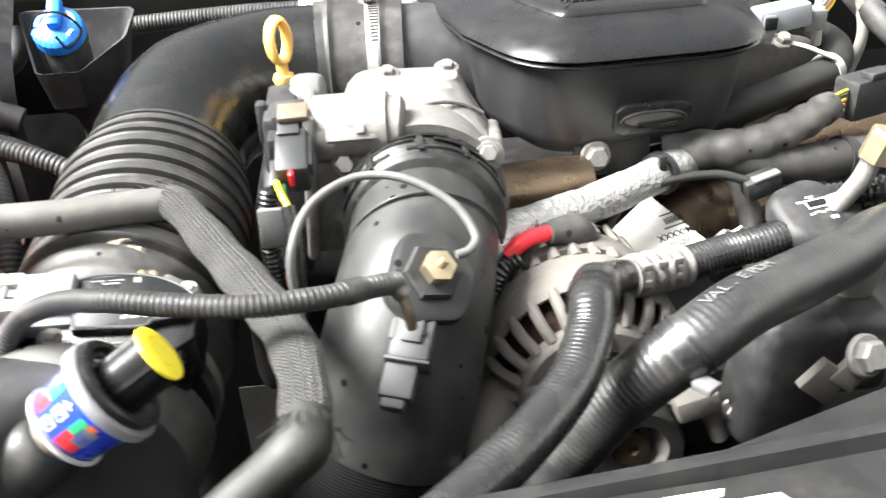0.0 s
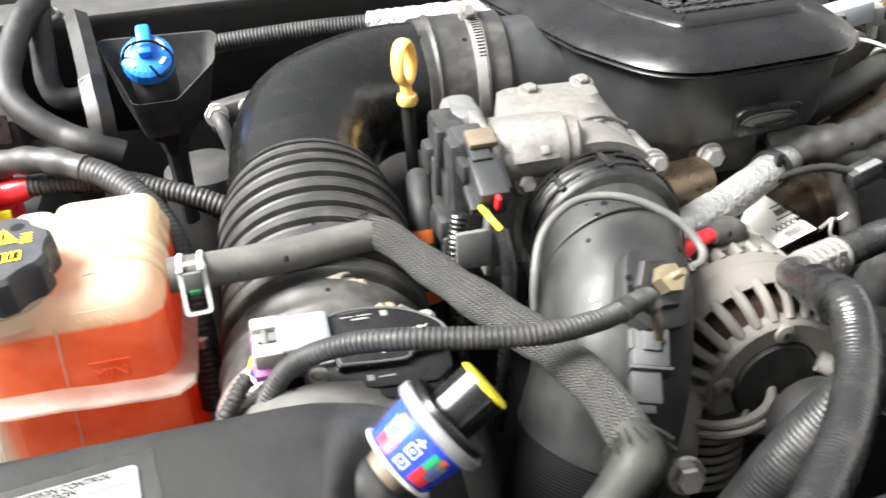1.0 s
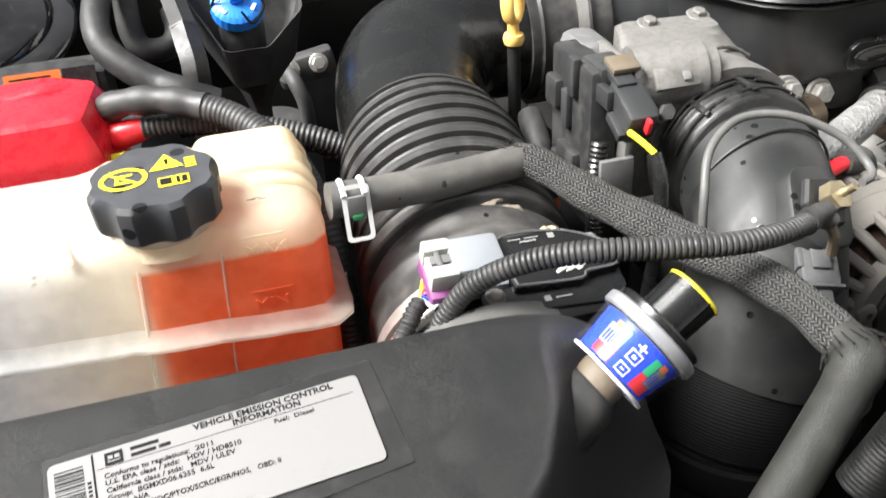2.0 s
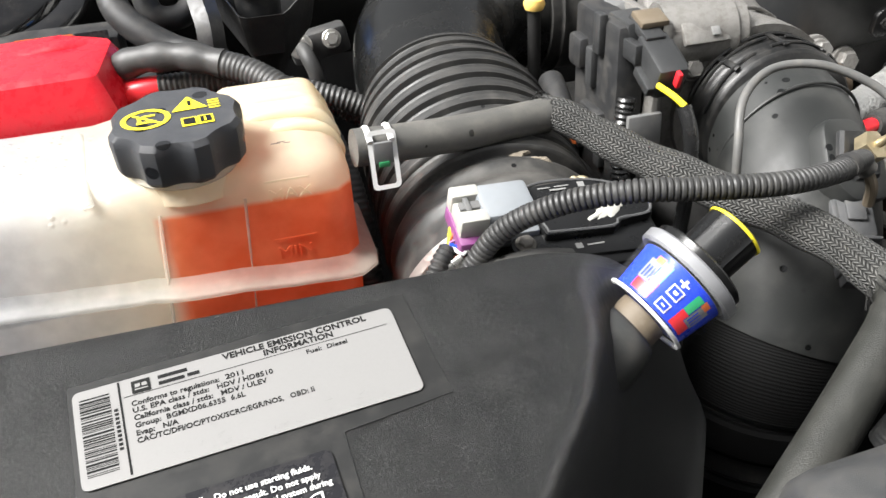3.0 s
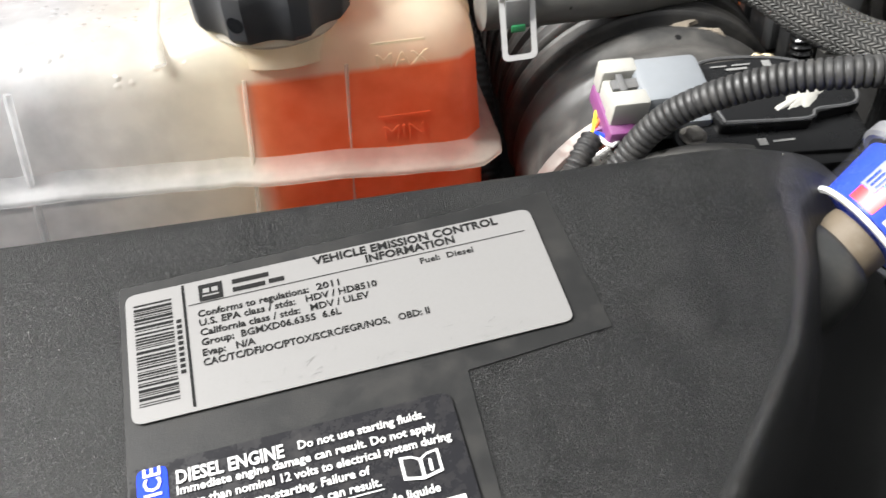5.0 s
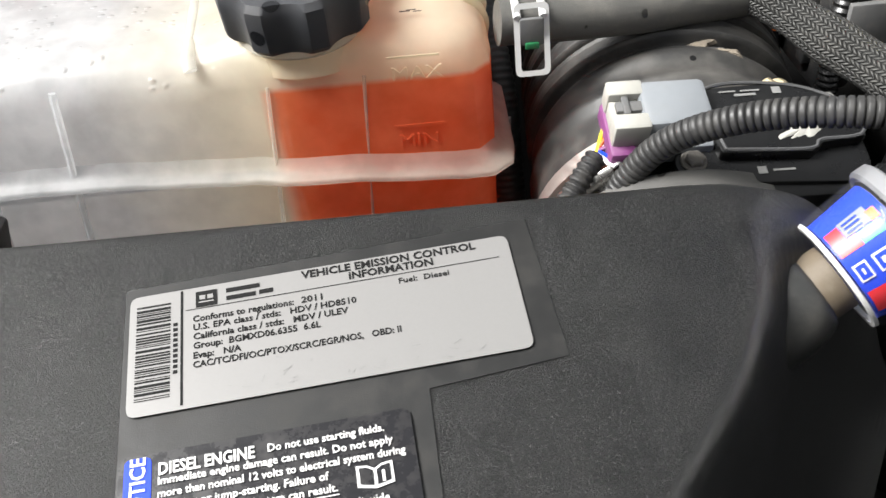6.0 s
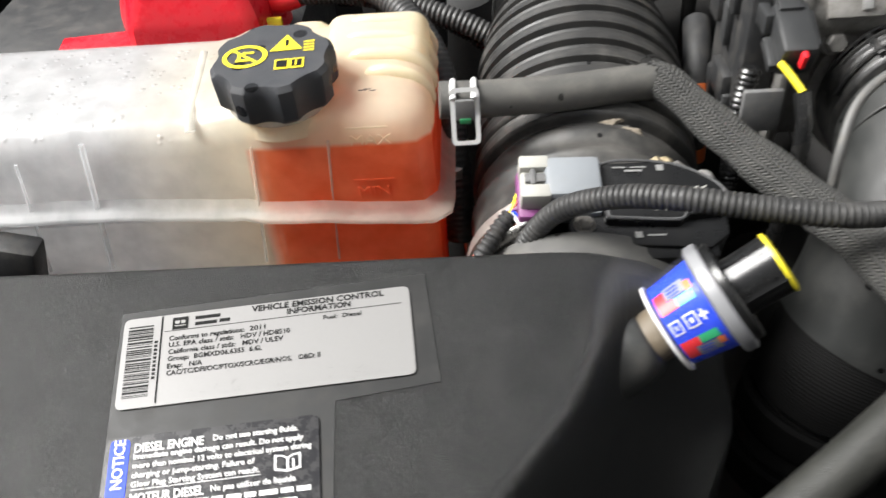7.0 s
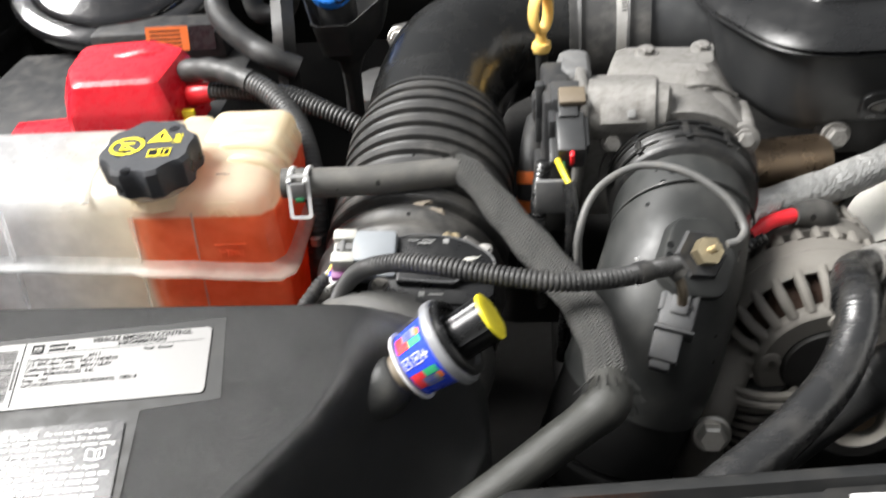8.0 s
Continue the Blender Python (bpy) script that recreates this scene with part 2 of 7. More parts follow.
M["film_black"] = material("black_label_film", (0.012, 0.012, 0.014), 0.20, vary=0.05, dirt=0.06, dirt_size=0.01, spec=0.40)
M["film_back"] = material("faded_black_film", (0.0125, 0.0127, 0.0125), 0.42, grain=0.06, grain_size=0.0008, dirt=0.05, dirt_size=0.02, residue=0.05, spec=0.35)
M["concrete"] = material("concrete", (0.3, 0.29, 0.28), 0.8, grain=0.3, grain_size=0.01, dirt=0.3, dirt_size=0.4)
# pale enough for the added walls to throw fill light back
M["fill_wall_paint"] = material("fill_wall_grey", (0.40, 0.40, 0.39), 0.8, grain=0.3, grain_size=0.004, dirt=0.3, dirt_size=0.3)
M["cap_grey"] = material("dark_grey_cap_plastic", (0.036, 0.038, 0.043), 0.5, grain=0.15, grain_size=0.0008, drops=0.3, drop_size=0.34, dirt=0.08, dirt_size=0.02)
# colour of the orange tank's reflection in the duct clamp
M["dull_red"] = material("dull_red_reflection", (0.30, 0.10, 0.07), 0.6, dirt=0.4, dirt_size=0.015, dirt_color=(0.2, 0.16, 0.13))
M["mud"] = material("dried_residue", (0.2, 0.17, 0.13), 0.7, grain=0.5, grain_size=0.0015, vary=0.3, dirt_size=0.005)


def woven():
    """Braided sleeve: lengthwise columns of slanted strands, leaning to and fro, in the tube's own coordinates."""
    m = material("braided_sleeve", (0.040, 0.040, 0.038), 0.45, dirt=0.18, dirt_size=0.012, dirt_color=(0.17, 0.155, 0.135))
    n, l = m.node_tree.nodes, m.node_tree.links
    b = n["Principled BSDF"]
    uv = n.new("ShaderNodeUVMap")
    sep = n.new("ShaderNodeSeparateXYZ")
    l.new(uv.outputs[0], sep.inputs[0])

    def op(kind, a, c):
        k = n.new("ShaderNodeMath")
        k.operation = kind
        for i, v in enumerate((a, c)):
            if isinstance(v, (int, float)):
                k.inputs[i].default_value = v
            else:
                l.new(v, k.inputs[i])
        return k.outputs[0]
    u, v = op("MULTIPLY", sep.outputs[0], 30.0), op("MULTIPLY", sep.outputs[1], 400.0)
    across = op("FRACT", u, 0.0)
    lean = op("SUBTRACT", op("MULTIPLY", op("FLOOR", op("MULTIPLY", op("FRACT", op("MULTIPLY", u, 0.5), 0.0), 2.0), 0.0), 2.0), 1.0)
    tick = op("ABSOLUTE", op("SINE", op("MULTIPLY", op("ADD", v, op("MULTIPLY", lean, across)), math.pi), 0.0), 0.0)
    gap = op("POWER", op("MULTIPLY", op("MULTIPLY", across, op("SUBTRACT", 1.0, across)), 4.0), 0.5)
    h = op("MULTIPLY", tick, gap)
    bump = n.new("ShaderNodeBump")
    bump.inputs["Strength"].default_value, bump.inputs["Distance"].default_value = 1.0, 0.0012
    l.new(h, bump.inputs["Height"])
    l.new(bump.outputs[0], b.inputs["Normal"])
    # shade between strands goes into the colour: gaps darkened, crests brightened
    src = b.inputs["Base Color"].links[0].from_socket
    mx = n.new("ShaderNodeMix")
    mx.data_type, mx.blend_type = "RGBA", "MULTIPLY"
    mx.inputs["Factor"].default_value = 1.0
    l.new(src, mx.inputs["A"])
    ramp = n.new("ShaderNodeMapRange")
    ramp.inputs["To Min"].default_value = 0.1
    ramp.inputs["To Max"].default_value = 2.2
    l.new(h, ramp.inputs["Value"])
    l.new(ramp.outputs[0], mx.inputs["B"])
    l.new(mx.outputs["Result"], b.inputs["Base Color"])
    return m


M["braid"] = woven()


def milky(filled=True):
    """Aged translucent polyethylene: the coolant's reflected amber painted round the filled chamber, grey where it is
    empty, orange painted where coolant shows through.
    """
    m = bpy.data.materials.new("milky_polyethylene")
    m.use_nodes = True
    n, l = m.node_tree.nodes, m.node_tree.links
    b, out = n["Principled BSDF"], n["Material Output"]
    geo, sep = n.new("ShaderNodeNewGeometry"), n.new("ShaderNodeSeparateXYZ")
    l.new(geo.outputs["Position"], sep.inputs[0])

    def noise(scale, detail):
        k = n.new("ShaderNodeTexNoise")
        k.inputs["Scale"].default_value, k.inputs["Detail"].default_value = scale, detail
        l.new(geo.outputs["Position"], k.inputs["Vector"])
        return k.outputs[0]

    def calc(kind, a, v):
        k = n.new("ShaderNodeMath")
        k.operation = kind
        for i, q in enumerate((a, v) if not isinstance(v, tuple) else (a, *v)):
            if isinstance(q, (int, float)):
                k.inputs[i].default_value = q
            else:
                l.new(q, k.inputs[i])
        return k.outputs[0]

    def ramp(a, lo, hi, to0=0.0, to1=1.0):
        k = n.new("ShaderNodeMapRange")
        k.inputs["From Min"].default_value, k.inputs["From Max"].default_value = lo, hi
        k.inputs["To Min"].default_value, k.inputs["To Max"].default_value = to0, to1
        l.new(a, k.inputs["Value"])
        return k.outputs[0]

    def blend(f, a, c):
        k = n.new("ShaderNodeMix")
        k.data_type = "RGBA"
        for q, socket in ((a, "A"), (c, "B")):
            if isinstance(q, tuple):
                k.inputs[socket].default_value = (*q, 1)
            else:
                l.new(q, k.inputs[socket])
        l.new(f, k.inputs["Factor"])
        return k.outputs["Result"]

    nz, fine = noise(30.0, 4.0), noise(140.0, 3.0)
    x = calc("MULTIPLY_ADD", nz, (0.03, sep.outputs[0]))
    amber = ramp(x, -0.385, -0.305)
    wet = calc("MULTIPLY", ramp(calc("MULTIPLY_ADD", fine, (0.0016, sep.outputs[2])), 1.2004, 1.1976), ramp(calc("MULTIPLY_ADD", nz, (0.006, sep.outputs[0])), -0.3215, -0.3135))
    # the coolant's glow just above its level, painted into the wall colour
    coolant_glow = calc("MULTIPLY", ramp(sep.outputs[2], 1.2120, 1.1972), ramp(sep.outputs[0], -0.328, -0.3165))
    patch = noise(52.0, 6.0)
    cloud = blend(ramp(patch, 0.36, 0.66), (0.66, 0.67, 0.68), (0.80, 0.805, 0.81))
    # amber includes the orange that the coolant reflects onto the wall
    amber_tint = blend(ramp(nz, 0.3, 0.7), (0.86, 0.785, 0.60), (0.91, 0.845, 0.67))
    col = blend(amber, cloud, amber_tint)
    if not filled:
        col = blend(calc("MULTIPLY", amber, 0.45), cloud, amber_tint)
    col = blend(calc("MULTIPLY", coolant_glow, 0.16 if filled else 0.12), col, (0.80, 0.34, 0.16))
    # the liquid seen through the wall, painted on the wall itself
    coolant_show = blend(ramp(patch, 0.3, 0.7), (0.92, 0.225, 0.085), (0.98, 0.31, 0.14))
    if filled:
        col = blend(wet, col, coolant_show)
    l.new(col, b.inputs["Base Color"])
    b.inputs["Roughness"].default_value = 0.27 if filled else 0.36
    b.inputs["Coat Weight"].default_value = 0.35 if filled else 0.1
    b.inputs["Coat Roughness"].default_value = 0.12
    cells = n.new("ShaderNodeTexVoronoi")
    cells.inputs["Scale"].default_value = 190.0
    l.new(geo.outputs["Position"], cells.inputs["Vector"])
    some = n.new("ShaderNodeSeparateColor")
    l.new(cells.outputs["Color"], some.inputs[0])
    bead = calc("MULTIPLY", ramp(cells.outputs["Distance"], 0.36, 0.10), ramp(some.outputs[0], 0.66, 0.68))
    bead = calc("MULTIPLY", calc("MULTIPLY", bead, ramp(sep.outputs[2], 1.200, 1.212)), ramp(sep.outputs[0], -0.330, -0.350))
    relief = calc("MULTIPLY_ADD", bead, (3.2, calc("ADD", nz, calc("MULTIPLY", fine, 0.12))))
    bump = n.new("ShaderNodeBump")
    bump.inputs["Strength"].default_value, bump.inputs["Distance"].default_value = 0.32, 0.003
    l.new(relief, bump.inputs["Height"])
    l.new(bump.outputs[0], b.inputs["Normal"])
    clear, glow = n.new("ShaderNodeBsdfTransparent"), n.new("ShaderNodeBsdfTranslucent")
    l.new(col, glow.inputs["Color"])
    m1, m2 = n.new("ShaderNodeMixShader"), n.new("ShaderNodeMixShader")
    m1.inputs[0].default_value = 0.55
    l.new(ramp(patch, 0.35, 0.65, 0.15, 0.06) if filled else ramp(patch, 0.35, 0.65, 0.50, 0.36), m2.inputs[0])
    l.new(b.outputs[0], m1.inputs[1])
    l.new(glow.outputs[0], m1.inputs[2])
    l.new(m1.outputs[0], m2.inputs[1])
    l.new(clear.outputs[0], m2.inputs[2])
    l.new(m2.outputs[0], out.inputs["Surface"])
    return m


M["milky"] = milky()
M["milky_dry"] = milky(False)
M["coolant"] = material("orange_coolant", (0.95, 0.27, 0.09), 0.2, vary=0.1, dirt_size=0.03)
cn, cl = M["coolant"].node_tree.nodes, M["coolant"].node_tree.links
lit, both = cn.new("ShaderNodeBsdfTranslucent"), cn.new("ShaderNodeMixShader")
lit.inputs["Color"].default_value = (0.98, 0.34, 0.12, 1)
both.inputs[0].default_value = 0.6
cl.new(cn["Principled BSDF"].outputs[0], both.inputs[1]), cl.new(lit.outputs[0], both.inputs[2])
cl.new(both.outputs[0], cn["Material Output"].inputs["Surface"])


def clear_plastic(name, see_through, rough):
    m = bpy.data.materials.new(name)
    m.use_nodes = True
    n, l = m.node_tree.nodes, m.node_tree.links
    b, out = n["Principled BSDF"], n["Material Output"]
    b.inputs["Base Color"].default_value = (0.36, 0.365, 0.38, 1)
    b.inputs["Roughness"].default_value = rough
    b.inputs["Specular IOR Level"].default_value = 0.9
    clear, mx = n.new("ShaderNodeBsdfTransparent"), n.new("ShaderNodeMixShader")
    mx.inputs[0].default_value = see_through
    l.new(b.outputs[0], mx.inputs[1])
    l.new(clear.outputs[0], mx.inputs[2])
    l.new(mx.outputs[0], out.inputs["Surface"])
    return m


M["clear"] = clear_plastic("clear_plastic", 0.95, 0.07)
M["frosted"] = clear_plastic("scuffed_clear_plastic", 0.55, 0.42)


# ---- mesh helpers ----
ROOTS = {}


def thing(name, at, label, category, group="", kind=""):
    ob = new(name)
    ob.location = at
    ob.empty_display_size = 0.02
    ROOTS[ob] = Vector(at)
    return tagged(ob, label, category, group, kind)


def part(name, bm, mat, parent, label="", sharp=38):
    """Link a bmesh, given in world coordinates, as one mesh under a thing or a part."""
    bmesh.ops.remove_doubles(bm, verts=bm.verts, dist=1e-6)
    bmesh.ops.recalc_face_normals(bm, faces=bm.faces)
    for e in bm.edges:
        e.smooth = len(e.link_faces) == 2 and e.calc_face_angle(0) < radians(sharp)
    for f in bm.faces:
        f.smooth = True
    root = ROOTS[parent] if parent else Vector((0, 0, 0))
    bm.transform(Matrix.Translation(-root))
    me = bpy.data.meshes.new(name)
    bm.to_mesh(me)
    bm.free()
    me.materials.append(M[mat])
    ob = new(name, me)
    if parent:
        ob.parent = parent
    ROOTS[ob] = root
    if label:
        ob["label"] = label
    return ob


def solo(name, bm, mat, label, category, kind="", group=""):
    """A thing of one mesh."""
    lo = Vector([min(v.co[i] for v in bm.verts) for i in range(3)])
    hi = Vector([max(v.co[i] for v in bm.verts) for i in range(3)])
    base = Vector(((lo.x + hi.x) / 2, (lo.y + hi.y) / 2, lo.z))
    bm.transform(Matrix.Translation(-base))
    ob = part(name, bm, mat, None)
    ob.location = base
    ROOTS[ob] = base
    return tagged(ob, label, category, group, kind)


def axes(at, zaxis, xhint=(1, 0, 0)):
    """A frame at a point whose z runs along zaxis and whose x leans to xhint."""
    z = Vector(zaxis).normalized()
    x = Vector(xhint)
    x = (x - z * x.dot(z)).normalized()
    y = z.cross(x)
    m = Matrix((x, y, z)).transposed().to_4x4()
    m.translation = at
    return m


def spline(points, step=0.004):
    """Evenly spaced points on a Catmull-Rom curve through the given ones."""
    p = [Vector(q) for q in points]
    p = [p[0] * 2 - p[1], *p, p[-1] * 2 - p[-2]]
    fine = []
    for i in range(1, len(p) - 2):
        a, b, c, d = p[i - 1:i + 3]
        k = max(4, int((c - b).length / step * 2))
        for j in range(k):
            t = j / k
            fine.append(0.5 * (2 * b + (c - a) * t + (2 * a - 5 * b + 4 * c - d) * t * t + (3 * b - a - 3 * c + d) * t ** 3))
    fine.append(p[-2])
    run = [0.0]
    for a, b in zip(fine, fine[1:]):
        run.append(run[-1] + (b - a).length)
    k = max(2, round(run[-1] / step))
    out, j = [], 0
    for i in range(k + 1):
        s = run[-1] * i / k
        while j < len(run) - 2 and run[j + 1] < s:
            j += 1
        out.append(fine[j].lerp(fine[j + 1], min(1, (s - run[j]) / max(1e-9, run[j + 1] - run[j]))))
    return out, run[-1]


def tube(points, radius, n=16, step=0.004, flat=1.0, up=(0, 0, 1), wall=0.0, caps=True):
    """A hose along a curve. radius: metres, or a function of the metres run and the length. flat: its height over its width."""
    pts, length = spline(points, step)
    bm = bmesh.new()
    uv = bm.loops.layers.uv.new("UVMap")
    rad = radius if callable(radius) else (lambda s, L: radius)
    rings, k = [], len(pts)
    side = None
    for i, p in enumerate(pts):
        d = (pts[min(i + 1, k - 1)] - pts[max(i - 1, 0)]).normalized()
        if side is None:
            side = d.cross(Vector(up))
            if side.length < 0.05:
                side = d.cross(Vector((1, 0, 0)))
        side = (side - d * side.dot(d)).normalized()
        top = side.cross(d)
        r = rad(length * i / (k - 1), length)
        rings.append([bm.verts.new(p + side * (r * math.cos(2 * math.pi * j / n)) + top * (r * flat * math.sin(2 * math.pi * j / n))) for j in range(n)])
    for i in range(k - 1):
        for j in range(n):
            f = bm.faces.new((rings[i][j], rings[i][(j + 1) % n], rings[i + 1][(j + 1) % n], rings[i + 1][j]))
            for lp, (du, dv) in zip(f.loops, ((0, 0), (1, 0), (1, 1), (0, 1))):
                lp[uv].uv = ((j + du) / n, length * (i + dv) / (k - 1))
    if caps:
        bm.faces.new(rings[0]), bm.faces.new(rings[-1])
    return bm


def ribs(r, pitch, depth, sharp=1.0, start=0.0, end=0.0):
    """A radius with rings: the hose swells by depth once every pitch."""
    def f(s, L):
        if s < start or s > L - end:
            return r
        w = 0.5 - 0.5 * math.cos(2 * math.pi * (s - start) / pitch)
        return r + depth * w ** sharp
    return f


def lathe(profile, frame_m, n=32, wave=None):
    """Turn (radius, height) pairs about a frame's z. wave(angle, index) scales the radius."""
    bm = bmesh.new()
    rings = []
    for i, (r, h) in enumerate(profile):
        if r < 1e-6:
            rings.append([bm.verts.new((0, 0, h))])
        else:
            rings.append([bm.verts.new((r * (wave(2 * math.pi * j / n, i) if wave else 1) * math.cos(2 * math.pi * j / n),
                                        r * (wave(2 * math.pi * j / n, i) if wave else 1) * math.sin(2 * math.pi * j / n), h)) for j in range(n)])
    for a, b in zip(rings, rings[1:]):
        for j in range(n):
            q = [a[j % len(a)], a[(j + 1) % len(a)], b[(j + 1) % len(b)], b[j % len(b)]]
            q = list(dict.fromkeys(q))
            if len(q) > 2:
                bm.faces.new(q)
    bm.transform(frame_m)
    return bm


def block(at, size, turn=None, bevel=0.002, seg=2):
    """A box with rounded edges, centred at a point."""
    bm = bmesh.new()
    bmesh.ops.create_cube(bm, size=1.0)
    bm.transform(Matrix.Diagonal((*size, 1)))
    if bevel:
        bmesh.ops.bevel(bm, geom=bm.edges[:], offset=min(bevel, min(size) * 0.45), segments=seg, profile=0.5, affect="EDGES")
    bm.transform(Matrix.Translation(at) @ (turn.to_4x4() if turn else Matrix()))
    return bm


def ring_loft(rings, close_top=True, close_bottom=True):
    """Join closed outlines of equal count, one above another."""
    bm = bmesh.new()
    vs = [[bm.verts.new(p) for p in r] for r in rings]
    n = len(vs[0])
    for a, b in zip(vs, vs[1:]):
        for j in range(n):
            bm.faces.new((a[j], a[(j + 1) % n], b[(j + 1) % n], b[j]))
    if close_bottom:
        bm.faces.new(vs[0])
    if close_top:
        bm.faces.new(vs[-1])
    return bm


def outline(corners, radius=0.01, seg=6, n=0):
    """A polygon with rounded corners; with n, that many evenly spaced points."""
    out, k = [], len(corners)
    for i in range(k):
        a, b, c = (Vector(corners[(i + j - 1) % k][:2]) for j in range(3))
        r = corners[i][2] if len(corners[i]) > 2 else radius
        u, v = (a - b).normalized(), (c - b).normalized()
        half = max(0.05, u.angle(v) / 2)
        cut = min(r / math.tan(half), (a - b).length * 0.49, (c - b).length * 0.49)
        p, q = b + u * cut, b + v * cut
        for j in range(seg + 1):
            t = j / seg
            out.append((1 - t) ** 2 * p + 2 * t * (1 - t) * b + t * t * q)
    if n:
        run = [0.0]
        for a, b in zip(out, out[1:] + out[:1]):
            run.append(run[-1] + (b - a).length)
        even, j = [], 0
        for i in range(n):
            s = run[-1] * i / n
            while run[j + 1] < s:
                j += 1
            even.append(out[j].lerp(out[(j + 1) % len(out)], (s - run[j]) / max(1e-9, run[j + 1] - run[j])))
        out = even
    return out


def slab(shape, thick, frame_m, bevel=0.0006):
    """A flat outline given thickness, in a frame, from z 0 up."""
    bm = bmesh.new()
    f = bm.faces.new([bm.verts.new((p[0], p[1], 0)) for p in shape])
    top = bmesh.ops.extrude_face_region(bm, geom=[f])
    vs = [v for v in top["geom"] if isinstance(v, bmesh.types.BMVert)]
    bmesh.ops.translate(bm, verts=vs, vec=(0, 0, thick))
    if bevel:
        rim = [e for e in bm.edges if all(v in vs for v in e.verts)]
        bmesh.ops.bevel(bm, geom=rim, offset=min(bevel, thick * 0.45), segments=2, profile=0.5, affect="EDGES")
    bm.transform(frame_m)
    return bm


def join(*bms):
    out = bmesh.new()
    for b in bms:
        me = bpy.data.meshes.new("joint")
        b.to_mesh(me)
        b.free()
        out.from_mesh(me)
        bpy.data.meshes.remove(me)
    return out


def rect(w, h, r=0.002, cx=0.0, cy=0.0):
    return outline([(cx - w / 2, cy - h / 2), (cx + w / 2, cy - h / 2), (cx + w / 2, cy + h / 2), (cx - w / 2, cy + h / 2)], r, 4)


def lettering(words, size, frame_m, x=0.0, y=0.0, stretch=1.0, turn=0.0, thick=0.00012, bold=0.0, align="LEFT"):
    """Words in the built-in font, flat in a frame, from (x, y)."""
    cu = bpy.data.curves.new("words", "FONT")
    cu.body, cu.size, cu.align_x, cu.extrude, cu.offset = words, size, align, thick, bold
    cu.resolution_u = 2
    ob = bpy.data.objects.new("words", cu)
    scene.collection.objects.link(ob)
    me = bpy.data.meshes.new_from_object(ob.evaluated_get(bpy.context.evaluated_depsgraph_get()))
    bpy.data.objects.remove(ob)
    bm = bmesh.new()
    bm.from_mesh(me)
    bpy.data.meshes.remove(me)
    bm.transform(frame_m @ Matrix.Translation((x, y, 0)) @ Matrix.Rotation(turn, 4, "Z") @ Matrix.Diagonal((stretch, 1, 1, 1)))
    return bm


def hexagon(at, way, r, h, parent, name="bolt", mat="steel", flange=1.35):
    f = axes(at, way)
    head = lathe([(0, h), (r * 0.82, h), (r, h * 0.82), (r, h * 0.25), (0, h * 0.25)], f, 6)
    disc = lathe([(0, h * 0.3), (r * flange * 0.9, h * 0.3), (r * flange, h * 0.15), (r * flange, 0), (0, 0)], f, 20)
    return part(name, join(head, disc), mat, parent, sharp=25)

# ---- the bay: ground, panels and the dark masses below ----
ground = bmesh.new()
bmesh.ops.create_grid(ground, x_segments=8, y_segments=8, size=60)
solo("ground", ground, "concrete", "grey concrete ground under the vehicle", "ground", "structure")


def panel(name, at, size, mat, label, bevel=0.004):
    return solo(name, block(at, size, None, bevel), mat, label, "panel", "structure")


panel("firewall", (0.05, 1.13, 0.95), (1.7, 0.02, 0.78), "body_metal", "black painted firewall behind the engine")
panel("inner_fender_near_tank", (-0.74, 0.45, 0.9), (0.02, 1.3, 0.7), "body_metal", "black inner fender panel")
panel("inner_fender_far", (0.92, 0.45, 0.9), (0.02, 1.3, 0.7), "body_metal", "black inner fender panel")
panel("radiator_support", (0.05, 0.03, 0.82), (1.6, 0.03, 0.74), "body_metal", "black radiator support panel")
panel("splash_floor", (0.05, 0.55, 0.55), (1.6, 1.15, 0.02), "shadow_metal", "dark grimy splash tray under the engine")

panel("fender_ledge_near_tank", (-1.1, 0.5, 1.10), (0.75, 1.5, 0.02), "body_metal", "black inner fender ledge")
panel("fender_ledge_far", (1.27, 0.5, 1.20), (0.72, 1.5, 0.02), "body_metal", "black inner fender ledge")

hood = thing("open_hood", (0.05, 1.16, 1.27), "raised hood with a dark insulated underside", "hood", kind="structure")
HOOD = axes((0.05, 1.16, 1.27), (0, -0.80, -0.60), (1, 0, 0))          # z out of the lined underside, y from the free edge to the hinge
part("outer_skin", slab(outline([(-0.86, 0.02), (0.86, 0.02), (0.82, -1.12, 0.08), (-0.82, -1.12, 0.08)], 0.03, 5), 0.012, HOOD @ Matrix.Translation((0, 0, -0.045)), 0.004), "grey_metal", hood, "painted hood skin")
part("insulation", slab(outline([(-0.78, -0.06), (0.78, -0.06), (0.74, -1.02, 0.06), (-0.74, -1.02, 0.06)], 0.04, 5), 0.03, HOOD @ Matrix.Translation((0, 0, -0.033)), 0.010), "shadow_metal", hood, "dark felt lining")

# unseen plain walls, added to close the yard and bounce fill light
panel("wall_front", (0.0, -3.2, 1.5), (7.0, 0.2, 3.0), "fill_wall_paint", "unseen plain grey wall added for fill light")
panel("wall_side_near_tank", (-3.6, 0.0, 1.5), (0.2, 6.2, 3.0), "fill_wall_paint", "unseen plain grey wall added for fill light")
panel("wall_side_far", (3.6, 0.0, 1.5), (0.2, 6.2, 3.0), "fill_wall_paint", "unseen plain grey wall added for fill light")

# engine masses under the visible parts
block_thing = thing("engine_block", (0.2, 0.72, 0.56), "grimy dark engine block with cast valve covers", "engine")
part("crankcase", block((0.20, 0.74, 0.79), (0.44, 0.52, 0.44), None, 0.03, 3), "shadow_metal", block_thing)
